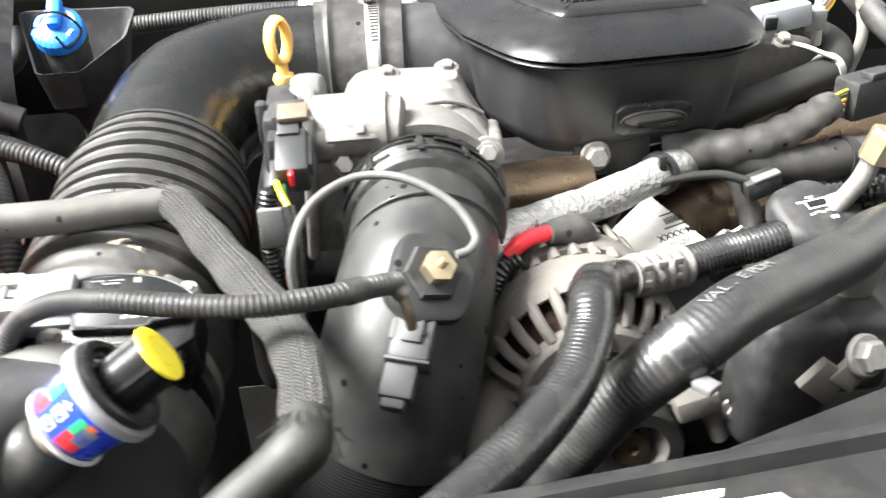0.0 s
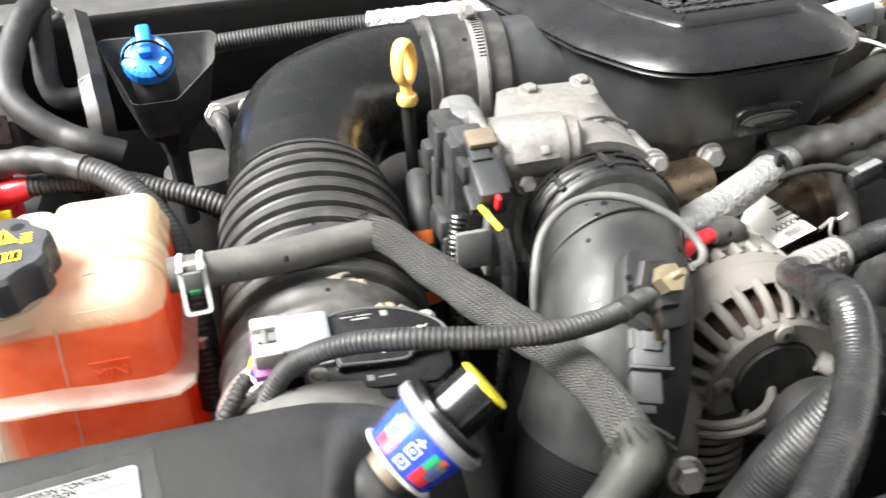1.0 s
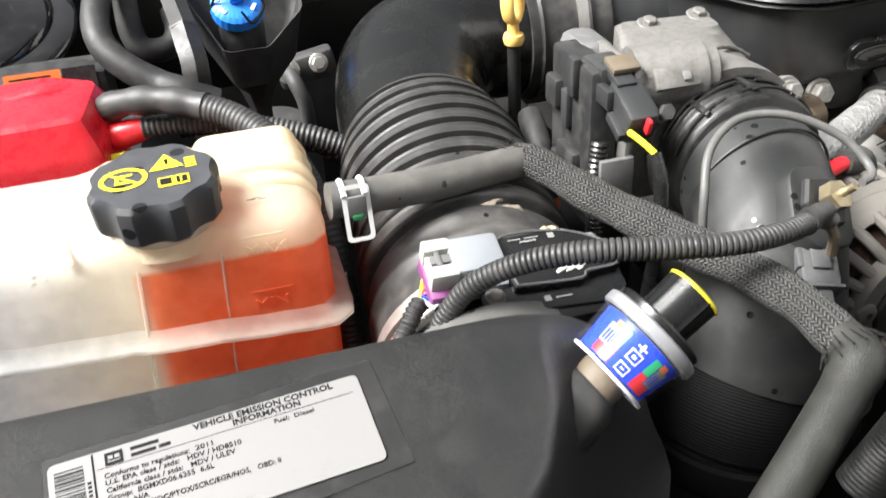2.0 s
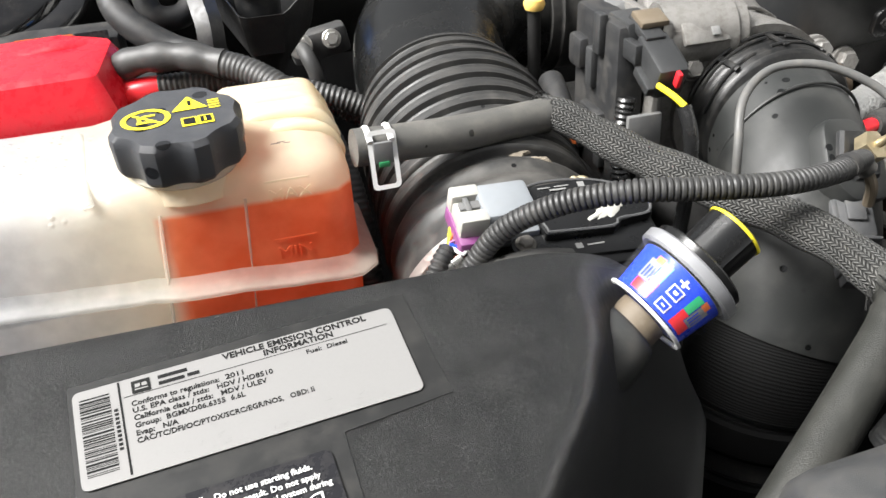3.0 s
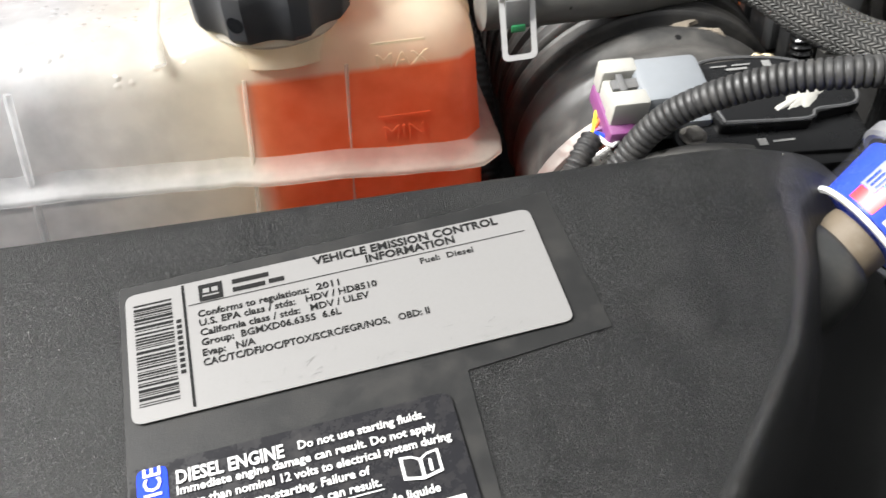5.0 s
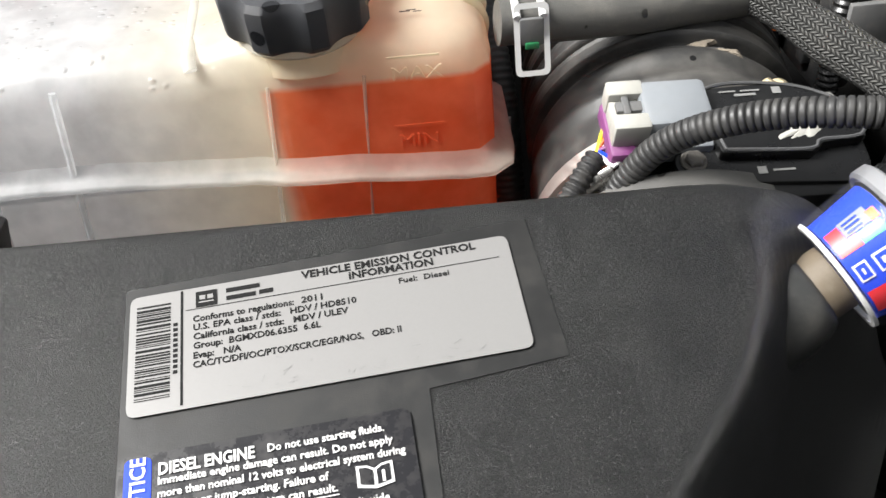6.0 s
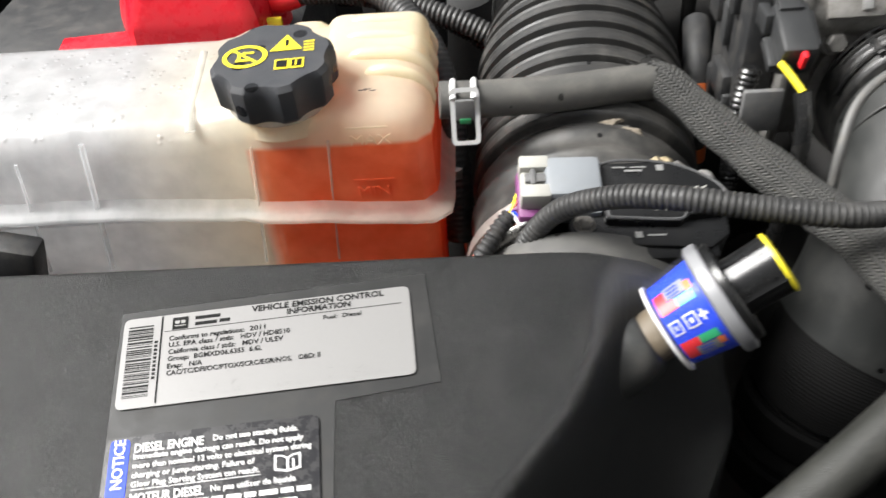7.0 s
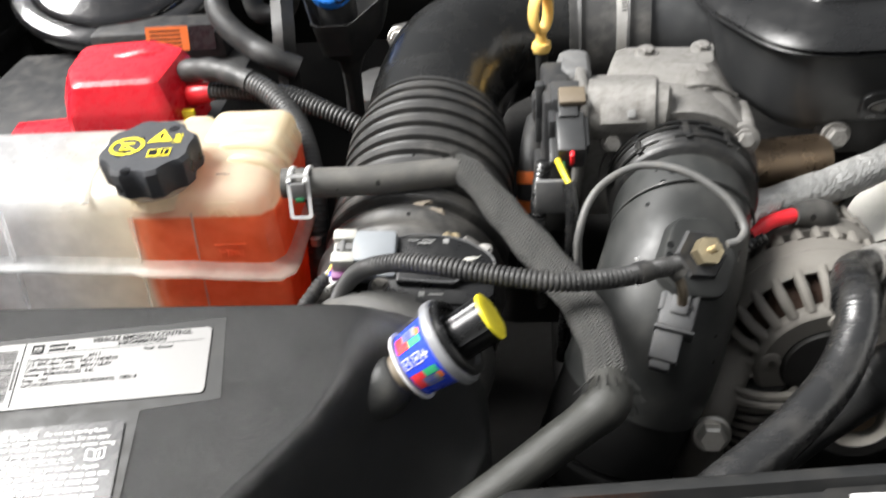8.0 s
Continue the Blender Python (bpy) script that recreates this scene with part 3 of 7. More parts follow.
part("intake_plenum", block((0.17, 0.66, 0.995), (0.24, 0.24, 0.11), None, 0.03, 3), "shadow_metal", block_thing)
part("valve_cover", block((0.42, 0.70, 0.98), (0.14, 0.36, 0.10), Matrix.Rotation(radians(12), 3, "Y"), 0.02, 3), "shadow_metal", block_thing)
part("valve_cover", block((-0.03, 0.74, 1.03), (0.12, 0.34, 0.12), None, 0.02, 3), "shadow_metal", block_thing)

# cowl with its long bar and bolts
cowl = thing("cowl_panel", (-0.15, 0.99, 1.17), "dark grey cowl panel with bolts along its lip", "panel", kind="structure")
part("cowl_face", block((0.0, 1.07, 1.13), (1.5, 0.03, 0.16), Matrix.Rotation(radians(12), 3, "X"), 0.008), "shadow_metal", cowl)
part("cowl_lip", block((-0.30, 0.985, 1.222), (0.62, 0.05, 0.012), Matrix.Rotation(radians(10), 3, "X"), 0.003), "grey_metal", cowl, "grey painted metal lip")
for bx in (-0.452, -0.345, -0.14):
    hexagon((bx, 0.965, 1.226), (0, -0.3, 1), 0.0075, 0.012, cowl, mat="aluminium", flange=1.7)

# radiator cover along the front, with its sticker prints
cover = thing("radiator_cover", (0.1, 0.08, 1.12), "black textured plastic radiator cover along the front", "cover")
rc = outline([(-0.078, -0.22), (0.95, -0.18), (0.95, 0.262, 0.02), (0.45, 0.243, 0.05), (0.075, 0.210, 0.05), (-0.078, 0.196, 0.012)], 0.01, 5)
lip = ring_loft([[(p.x, p.y, 1.12) for p in rc], [(p.x, p.y, 1.212) for p in rc], [(p.x, p.y - 0.0015, 1.2185) for p in rc], [(p.x, p.y - 0.004, 1.2205) for p in rc], [(p.x, p.y - 0.0085, 1.2205) for p in rc],
                 [(p.x, p.y - 0.0105, 1.2150) for p in rc], [(p.x, p.y - 0.020, 1.2145) for p in rc]], True, True)
part("top_panel", lip, "cover_plastic", cover, sharp=40)
wing = outline([(-0.28, -0.25), (-0.07, -0.25), (-0.07, 0.2035, 0.004), (-0.133, 0.1995, 0.012), (-0.160, 0.176, 0.02), (-0.28, 0.05)], 0.01, 5)
part("side_wing", ring_loft([[(p.x, p.y, 1.10) for p in wing], [(p.x, p.y, 1.193) for p in wing], [(p.x + 0.002, p.y - 0.003, 1.199) for p in wing], [(p.x + 0.008, p.y - 0.010, 1.205) for p in wing], [(p.x + 0.013, p.y - 0.014, 1.2062) for p in wing]]), "lit_plastic", cover)
shelf = outline([(0.10, 0.17), (0.95, 0.17), (0.95, 0.40), (0.45, 0.345, 0.05), (0.22, 0.270, 0.05), (0.10, 0.232)], 0.01, 5)
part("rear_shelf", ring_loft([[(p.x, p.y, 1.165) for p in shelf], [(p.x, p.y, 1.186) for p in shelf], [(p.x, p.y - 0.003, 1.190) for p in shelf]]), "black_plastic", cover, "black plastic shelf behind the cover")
CT_COVER = axes((0, 0, 1.2160), (0, 0, 1), (1, 0.05, 0))
part("print_panel", slab(outline([(0.062, 0.120), (0.172, 0.120), (0.172, 0.1960), (0.062, 0.1960)], 0.006, 5), 0.0003, CT_COVER, 0), "film_back", cover, "dark printed panel")
PRT = CT_COVER @ Matrix.Translation((0, 0, 0.0006))
rp = random.Random(6)
for x, w in ((0.0715, 0.023), (0.1015, 0.025)):
    part("print_bar", slab([(x, 0.1888), (x + w - 0.002, 0.1888), (x + w, 0.1920), (x + 0.001, 0.1920)], 0.0001, PRT, 0), "white_paint", cover)
for row in range(1, 5):
    x = 0.070 + 0.004 * (row % 2)
    while x < 0.150:
        w = rp.uniform(0.007, 0.022)
        bm = bmesh.new()
        y0 = 0.1888 - 0.0052 * row
        bm.faces.new([bm.verts.new(PRT @ Vector(p)) for p in ((x, y0, 0), (x + w, y0, 0), (x + w - 0.002, y0 + 0.0034, 0), (x + 0.001, y0 + 0.0034, 0))])
        part("print_bar", bm, "white_paint", cover)
        x += w + rp.uniform(0.002, 0.008)
STK = part("warning_sticker", slab(rect(0.047, 0.046, 0.001, -0.0290, 0.1655), 0.0003, CT_COVER, 0), "sticker_orange", cover, "bright orange sticker with black symbols")
part("sticker_symbol", slab([(-0.0415, 0.171), (-0.0325, 0.171), (-0.0370, 0.184)], 0.0001, PRT, 0), "ink", STK)
part("sticker_symbol", slab([(-0.0395, 0.1725), (-0.0345, 0.1725), (-0.0370, 0.1805)], 0.0001, CT_COVER @ Matrix.Translation((0, 0, 0.0009)), 0), "sticker_orange", STK)
part("sticker_symbol", tube([PRT @ Vector((-0.0185 + 0.0072 * math.cos(radians(a)), 0.176 + 0.0075 * math.sin(radians(a)), 0)) for a in range(0, 361, 20)], 0.0009, 6, 0.003), "ink", STK)
fan = []
for k in range(7):
    a = radians(20 + 23.3 * k)
    fan.append((0.0075 + 0.0085 * math.cos(a), 0.175 + 0.0085 * math.sin(a)))
    fan.append((0.0075 + 0.0055 * math.cos(a + 0.2), 0.175 + 0.0055 * math.sin(a + 0.2)))
part("fan_symbol", slab([(0.0005, 0.173)] + fan[::-1][1:] + [(0.0145, 0.173)], 0.0001, PRT, 0), "white_paint", cover)

# ---- air filter housing ----
def top_z(x, y):
    return 1.2015 + 0.27 * (y - 0.316)


airbox = thing("air_filter_housing", (-0.25, 0.2, 0.85), "black pebble-grained plastic air filter housing with labels", "air filter housing")
N_OUT = 120
crown = outline([(-0.470, 0.06, 0.02), (-0.262, 0.06, 0.02), (-0.229, 0.203, 0.05), (-0.174, 0.262, 0.03), (-0.160, 0.288, 0.025), (-0.160, 0.330, 0.022), (-0.470, 0.330, 0.02)], 0.02, 8, N_OUT)
belly = outline([(-0.494, 0.02, 0.03), (-0.205, 0.02, 0.03), (-0.165, 0.175, 0.06), (-0.085, 0.312, 0.014), (-0.085, 0.346, 0.010), (-0.494, 0.347, 0.035)], 0.03, 8, N_OUT)


def start_at(ring):
    """Begin an outline at the point nearest to the back corner, so that two outlines pair up."""
    k = min(range(len(ring)), key=lambda i: (ring[i] - Vector((-0.5, 0.5))).length)
    return ring[k:] + ring[:k]


crown, belly = start_at(crown), start_at(belly)
rings = [[(p.x, p.y, 0.86) for p in belly], [(p.x, p.y, 0.98) for p in belly]]
for i in range(0, 29):
    u = 1 - i / 28
    a = math.pi / 2 * u
    ring = []
    for c, b in zip(crown, belly):
        side = min(1, max(0, (b.x + 0.23) / 0.05)) * min(1, max(0, (0.346 - b.y) / 0.045))
        low = 1.12 - (0.055 - 0.040 * min(1, max(0, (b.y - 0.24) / 0.06))) * side
        high = top_z(c.x, c.y)
        soft = min(1.0, u / 0.30)
        ease = (1 - (1 - u) ** 1.8) * soft * soft * (3 - 2 * soft)      # a rounded shoulder, then a long drop that flares at the foot
        q = c.lerp(b, math.sin(a) * (1 - side) + side * u)
        fall = (1 - math.cos(a)) * (1 - side) + side * ease
        ring.append((q.x, q.y, high - (high - low) * fall))
    rings.append(ring)
for s in (0.9, 0.75, 0.5, 0.25):
    mid = Vector((-0.31, 0.2))
    rings.append([((p.x - mid.x) * s + mid.x, (p.y - mid.y) * s + mid.y, top_z(0, (p.y - mid.y) * s + mid.y)) for p in crown])
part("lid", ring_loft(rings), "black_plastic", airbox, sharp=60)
MIND_A, MIND_B = Vector((-0.1420, 0.3070, 1.1668)), Vector((-0.0795, 0.3183, 1.2066))
M_WAY = (MIND_B - MIND_A).normalized()
part("port_elbow", tube([MIND_A - M_WAY * 0.040, MIND_A - M_WAY * 0.018, MIND_A - M_WAY * 0.002, MIND_A + M_WAY * 0.0140], lambda s, L: 0.0105 + 0.0075 * math.sqrt(max(0.0, 1 - max(0.0, (s - 0.030) / (L - 0.030)) ** 2.4)), 48, 0.001), "lit_port_plastic", airbox, "smooth dusty port with light in its colour", sharp=60)

# labels lie in the sloping top
LX = Vector((0.1187, 0.0108, 0.0029)).normalized()
LN = Vector((0, -0.27, 1)).normalized()
LF = axes((-0.3467, 0.2672, top_z(0, 0.2672)), LN, LX)          # x along the words, y up the label, from the lower left corner


def on_label(h):
    return LF @ Matrix.Translation((0, 0, h))


back = outline([(-0.0026, -0.075), (0.0835, -0.075), (0.0866, -0.0068, 0.0005), (0.1283, -0.0042, 0.0005), (0.1262, 0.0464, 0.0005), (-0.0017, 0.0444, 0.0005)], 0.0005, 2)
part("label_backing", slab(back, 0.00012, on_label(0.0003), 0), "film_back", airbox, "faded black film under the labels")
emission = part("emission_label", slab(rect(0.1190, 0.0408, 0.003, 0.0595, 0.0204), 0.0004, on_label(0.0009), 0), "paper", airbox, "scuffed silver emission control label with black print")
TXT = on_label(0.0014)


def fitted(words, x0, x1, base, high, frame_m, bold=0.0):
    """Words stretched to run from x0 to x1, with capitals of the given height."""
    bm = lettering(words, high / 0.69, Matrix(), 0, 0, 1, 0, 0.0001, bold)
    lo, hi = min(v.co.x for v in bm.verts), max(v.co.x for v in bm.verts)
    bm.transform(frame_m @ Matrix.Translation((x0, base, 0)) @ Matrix.Diagonal(((x1 - x0) / (hi - lo), 1, 1, 1)) @ Matrix.Translation((-lo, 0, 0)))
    return bm


for words, x0, x1, base, high, bd in (
        ("VEHICLE EMISSION CONTROL", 0.0532, 0.1085, 0.0374, 0.0026, 0.00010), ("INFORMATION", 0.0680, 0.0945, 0.0342, 0.0025, 0.00010),
        ("Fuel:  Diesel", 0.0830, 0.0987, 0.0295, 0.0019, 0.00003), ("Conforms to regulations:", 0.0194, 0.0503, 0.0284, 0.0021, 0.00005), ("2011", 0.0526, 0.0591, 0.0286, 0.0021, 0.00005),
        ("U.S. EPA class / stds:   HDV / HD8510", 0.0195, 0.0693, 0.0254, 0.0021, 0.00005), ("California class / stds:   MDV / ULEV", 0.0195, 0.0664, 0.0222, 0.0021, 0.00005),
        ("Group:  BGMXD06.6355  6.6L", 0.0195, 0.0578, 0.0190, 0.0021, 0.00005), ("Evap:   N/A", 0.0195, 0.0337, 0.0157, 0.0021, 0.00005),
        ("CAC/TC/DFI/OC/PTOX/SCRC/EGR/NOS,   OBD: II", 0.0194, 0.0814, 0.0126, 0.0021, 0.00005)):
    part("printed_line", fitted(words, x0, x1, base, high, TXT, bd), "ink", emission)


def bars(spans, frame_m, thick=0.00015):
    """Plain rectangles (x, y, width, height) in a frame."""
    bm = bmesh.new()
    for x, y, w, h in spans:
        bm.faces.new([bm.verts.new(p) for p in ((x, y, 0), (x + w, y, 0), (x + w, y + h, 0), (x, y + h, 0))])
    bm.transform(frame_m)
    return bm


part("rule", bars([(0.0172, 0.0328, 0.0980, 0.0003)], TXT), "ink", emission)
part("divider", bars([(0.0156, 0.0012, 0.0008, 0.0391)], TXT), "ink", emission)
rnd = random.Random(4)
code, yy = [], 0.0046
while yy < 0.0372:
    w = rnd.choice((0.0003, 0.0003, 0.0006, 0.0009))
    code.append((0.0022, yy, 0.0104, w))
    yy += w + rnd.choice((0.0003, 0.0004, 0.0007))
for row in code:
    part("code_bar", bars([row], TXT), "ink", emission)
part("code_mark", bars([(0.0134, 0.0118 + i * 0.0018, 0.0014, 0.0012) for i in range(10)], TXT), "ink", emission)
part("maker_mark", slab(rect(0.0066, 0.0056, 0.0003, 0.0236, 0.0362), 0.0001, TXT, 0), "ink", emission, "plain black square mark")
part("maker_stripe", bars([(0.0213, 0.0347, 0.0046, 0.0005), (0.0215, 0.0359, 0.0018, 0.0015), (0.0239, 0.0359, 0.0018, 0.0015)], on_label(0.0017)), "paper", emission)
part("maker_line", bars([(0.0297, 0.0370, 0.0105, 0.0016), (0.0297, 0.0342, 0.0092, 0.0016), (0.0399, 0.0344, 0.0044, 0.0016)], TXT), "ink", emission)

scuff = random.Random(31)
for k in range(26):
    sx, sy = scuff.uniform(0.030, 0.116), abs(scuff.gauss(0.0, 0.0045)) + 0.0012
    bm = bars([(-scuff.uniform(0.0005, 0.0022), 0, scuff.uniform(0.0008, 0.003), scuff.uniform(0.00012, 0.0003))], on_label(0.0014) @ Matrix.Translation((sx, sy, 0)) @ Matrix.Rotation(scuff.uniform(-0.5, 1.2), 4, "Z"))
    part("scuff", bm, "print_grey", emission)

notice = part("notice_label", slab(rect(0.0815, 0.052, 0.003, 0.0394, -0.0378), 0.0004, on_label(0.0009), 0), "film_black", airbox, "glossy black notice label with white print and blue strip")
part("blue_strip", slab(rect(0.0075, 0.0505, 0.002, 0.0041, -0.0380), 0.0002, on_label(0.0013), 0), "print_blue", notice)
NT = on_label(0.0017)
part("printed_line", lettering("NOTICE", 0.0060, NT, 0.0062, -0.0325, 0.9, math.pi / 2, 0.0001, 0.0001), "white_paint", notice)
for words, x0, x1, base, high, bd in (
        ("DIESEL ENGINE", 0.0099, 0.0363, -0.0186, 0.0034, 0.00012), ("Do not use starting fluids.", 0.0399, 0.0723, -0.0176, 0.0022, 0.00005),
        ("Immediate engine damage can result. Do not apply", 0.0098, 0.0743, -0.0214, 0.0022, 0.00005),
        ("more than nominal 12 volts to electrical system during", 0.0098, 0.0773, -0.0250, 0.0022, 0.00005),
        ("charging or jump-starting. Failure of", 0.0098, 0.0559, -0.0286, 0.0022, 0.00005), ("Glow Plug Starting System can result.", 0.0098, 0.0579, -0.0322, 0.0022, 0.00005),
        ("MOTEUR DIESEL", 0.0099, 0.0373, -0.0380, 0.0033, 0.00011), ("Ne pas utiliser de liquide", 0.0398, 0.0714, -0.0372, 0.0022, 0.00005)):
    part("printed_line", fitted(words, x0, x1, base, high, NT, bd), "white_paint", notice)
part("rule", bars([(0.0098, -0.0333, 0.0485, 0.0003)], NT), "white_paint", notice)
rows_n = []
for k in range(4):
    x = 0.0095
    while x < 0.074 - 0.006 * (k % 2):
        w = rnd.uniform(0.003, 0.009)
        rows_n.append((x, -0.0412 - 0.0038 * k, w, 0.0019))
        x += w + 0.0012
for row in rows_n:
    part("print_bar", bars([row], NT), "white_paint", notice)
BK = Vector((0.0683, -0.0300))
for s_ in (-1, 1):
    part("book_symbol", slab([(BK.x, BK.y - 0.0034), (BK.x + s_ * 0.0050, BK.y - 0.0024), (BK.x + s_ * 0.0050, BK.y + 0.0036), (BK.x + s_ * 0.0020, BK.y + 0.0033), (BK.x, BK.y + 0.0022)][::s_], 0.0001, NT, 0), "white_paint", notice)
    part("book_page", slab([(BK.x + s_ * 0.0005, BK.y - 0.0025), (BK.x + s_ * 0.0042, BK.y - 0.0017), (BK.x + s_ * 0.0042, BK.y + 0.0029), (BK.x + s_ * 0.0019, BK.y + 0.0026), (BK.x + s_ * 0.0005, BK.y + 0.0017)][::s_], 0.0001, on_label(0.0019), 0), "film_black", notice)
part("book_letter", lettering("i", 0.0044, on_label(0.0022), BK.x + 0.0018, BK.y - 0.0017, 1, 0, 0.0001, 0.0002), "white_paint", notice)

# ---- filter restriction gauge on its port ----
gauge = thing("air_filter_gauge", MIND_A, "clear air filter gauge with coloured scale and yellow button", "gauge")
GF = axes(MIND_A, M_WAY, (0.1, -1, 0.3))
part("rubber_collar", lathe([(0.0, 0.002), (0.0122, 0.002), (0.0118, 0.010), (0.0116, 0.021), (0, 0.021)], GF, 32), "beige", gauge, "aged beige rubber collar")
part("inner_sleeve", lathe([(0.0, 0.0232), (0.0182, 0.0232), (0.0208, 0.0430), (0, 0.0430)], GF, 48), "print_blue", gauge, "blue printed sleeve")
part("base_rim", lathe([(0.0182, 0.0208), (0.0200, 0.0208), (0.0203, 0.0222), (0.0186, 0.0226), (0.0182, 0.0208)], GF, 48), "white_paint", gauge)
part("clear_bowl", lathe([(0.0, 0.0200), (0.0196, 0.0200), (0.0208, 0.0216), (0.0229, 0.0425), (0.0245, 0.0440), (0.0247, 0.0455), (0.0247, 0.0488), (0.0236, 0.0496), (0.0222, 0.0490), (0.0216, 0.0440)], GF, 56), "clear", gauge, "clear plastic bowl")
part("snap_ridge", lathe([(0.0235, 0.0436), (0.0249, 0.0446), (0.0250, 0.0490), (0.0238, 0.0499), (0.0218, 0.0494), (0.0218, 0.0440), (0.0235, 0.0436)], GF, 56), "frosted", gauge, "scuffed clear rim")
part("sleeve_top", lathe([(0.0, 0.0434), (0.0204, 0.0434), (0.0207, 0.0431), (0.0, 0.0431)], GF, 40), "grey_plastic", gauge)
part("button_stem", lathe([(0.0, 0.0434), (0.0128, 0.0434), (0.0128, 0.0480), (0.0, 0.0480)], GF, 40), "gloss_plastic", gauge)
part("button_skirt", lathe([(0.0150, 0.0496), (0.0222, 0.0496), (0.0226, 0.0530), (0.0214, 0.0540), (0.0185, 0.0538), (0.0172, 0.0515), (0.0150, 0.0510)], GF, 48), "gloss_plastic", gauge)
part("reset_button", lathe([(0.0, 0.047), (0.0132, 0.047), (0.0128, 0.058), (0.0132, 0.0735), (0, 0.0735)], GF, 64, lambda a, i: 1 + 0.05 * (math.cos(a * 5) > 0.93)), "gloss_plastic", gauge)
part("yellow_cap", lathe([(0.0, 0.0752), (0.0070, 0.0752), (0.0074, 0.0747), (0.0080, 0.0752), (0.0118, 0.0752), (0.0137, 0.0742), (0.0137, 0.0730), (0, 0.0730)], GF, 48), "lemon", gauge, "yellow button top")


def wrap(a0, a1, h0, h1, lift=0.0003, n=10):
    """A patch of print on the sleeve between two angles and two heights."""
    bm = bmesh.new()
    cols = []
    for i in range(n + 1):
        a = radians(a0 + (a1 - a0) * i / n)
        col = []
        for h in (h0, h1):
            r = 0.0182 + (h - 0.0232) * 0.131 + lift
            col.append(bm.verts.new((r * math.cos(a), r * math.sin(a), h)))
        cols.append(col)
    for a, b in zip(cols, cols[1:]):
        bm.faces.new((a[0], b[0], b[1], a[1]))
    bm.transform(GF)
    return bm


for turn in (-28, 152):
    for s in (1, -1):
        part("scale_print", wrap(turn + s * 20, turn + s * 50, 0.0240, 0.0288), "print_red", gauge)
        part("scale_print", wrap(turn + s * 20, turn + s * 33, 0.0288, 0.0318), "print_red", gauge)
        part("scale_print", wrap(turn + s * 20, turn + s * 32, 0.0320, 0.0400), "print_green", gauge)
        part("scale_window", wrap(turn + s * 34, turn + s * 52, 0.0290, 0.0385), "grey_plastic", gauge)
        part("scale_print", wrap(turn + s * 33, turn + s * 45, 0.0378, 0.0408), "orange", gauge)
        for k in range(3):
            part("scale_tick", wrap(turn + s * (36 + 5 * k), turn + s * (38 + 5 * k), 0.0300, 0.0355, 0.0006), "print_blue", gauge)
    for h0, h1 in ((0.0245, 0.0290), (0.0310, 0.0362)):
        part("symbol", wrap(turn - 9, turn + 9, h0, h1, 0.0005), "white_paint", gauge)
        part("symbol", wrap(turn - 7, turn + 7, h0 + 0.0006, h1 - 0.0006, 0.0007), "print_blue", gauge)
        part("symbol", wrap(turn - 3, turn + 3, h0 + 0.0019, h1 - 0.0019, 0.0009), "white_paint", gauge)
    part("arrow_symbol", wrap(turn - 2, turn + 2, 0.0370, 0.0405, 0.0005), "white_paint", gauge)
    part("arrow_symbol", wrap(turn - 7, turn + 7, 0.0382, 0.0390, 0.0005), "white_paint", gauge)

# ---- coolant surge tank ----
tank = thing("coolant_surge_tank", (-0.36, 0.49, 1.0), "translucent milky coolant tank half full of orange coolant", "coolant tank")
TY0, TY1 = 0.431, 0.545


def tank_ring(grow, z, lo=0.0, r=0.016, x0=-0.62, x1=-0.2235):
    return [(p.x, p.y, z) for p in outline([(x0 - grow, TY0 - grow + lo), (-0.330, TY0 - grow + lo + 0.004, 0.02), (-0.322, TY0 - grow + lo, 0.01), (x1 + grow, TY0 - grow + lo), (x1 + grow, TY1 + grow), (x0 - grow, TY1 + grow)], r, 6, 90)]


low_rings = [tank_ring(-0.010, 1.02), tank_ring(-0.004, 1.03), tank_ring(-0.001, 1.08), tank_ring(0, 1.1515)]
part("lower_shell", ring_loft(low_rings, False, True), "milky", tank)
top_rings = [tank_ring(0, 1.157)]
for z, g in ((1.199, -0.0006), (1.2075, -0.0022), (1.2130, -0.0056), (1.2172, -0.0120), (1.2200, -0.0220)):
    top_rings.append(tank_ring(g, z))
shell = ring_loft(top_rings, True, False)
for v in shell.verts:
    if v.co.x < -0.335:
        v.co.z -= 0.006 * min(1, (v.co.z - 1.157) / 0.05) * min(1, (-0.335 - v.co.x) / 0.015)
part("upper_shell", shell, "milky", tank)
flange = ring_loft([tank_ring(0.0, 1.1512), tank_ring(0.0070, 1.1508), tank_ring(0.0080, 1.1516), tank_ring(0.0082, 1.1532), tank_ring(0.0074, 1.1542), tank_ring(0.0044, 1.1554), tank_ring(0.0018, 1.1576), tank_ring(0.0, 1.1612)], False, False)
for v in flange.verts:
    v.co.z += 0.0095 * min(1.0, max(0.0, (-0.235 - v.co.x) / 0.2)) - 0.001 + 0.0006 * math.sin(v.co.x * 60 + 0.4) + 0.0003 * math.sin(v.co.x * 170)
part("seam_flange", flange, "milky_dry", tank, "moulded seam flange", sharp=80)
for gx, gy, gz, sx, sy, sz in ((-0.258, 0.516, 1.2095, 0.062, 0.054, 0.026), (-0.300, 0.522, 1.2070, 0.03, 0.044, 0.024)):
    part("top_swell", block((gx, gy, gz), (sx, sy, sz), None, 0.0112, 6), "milky", tank)
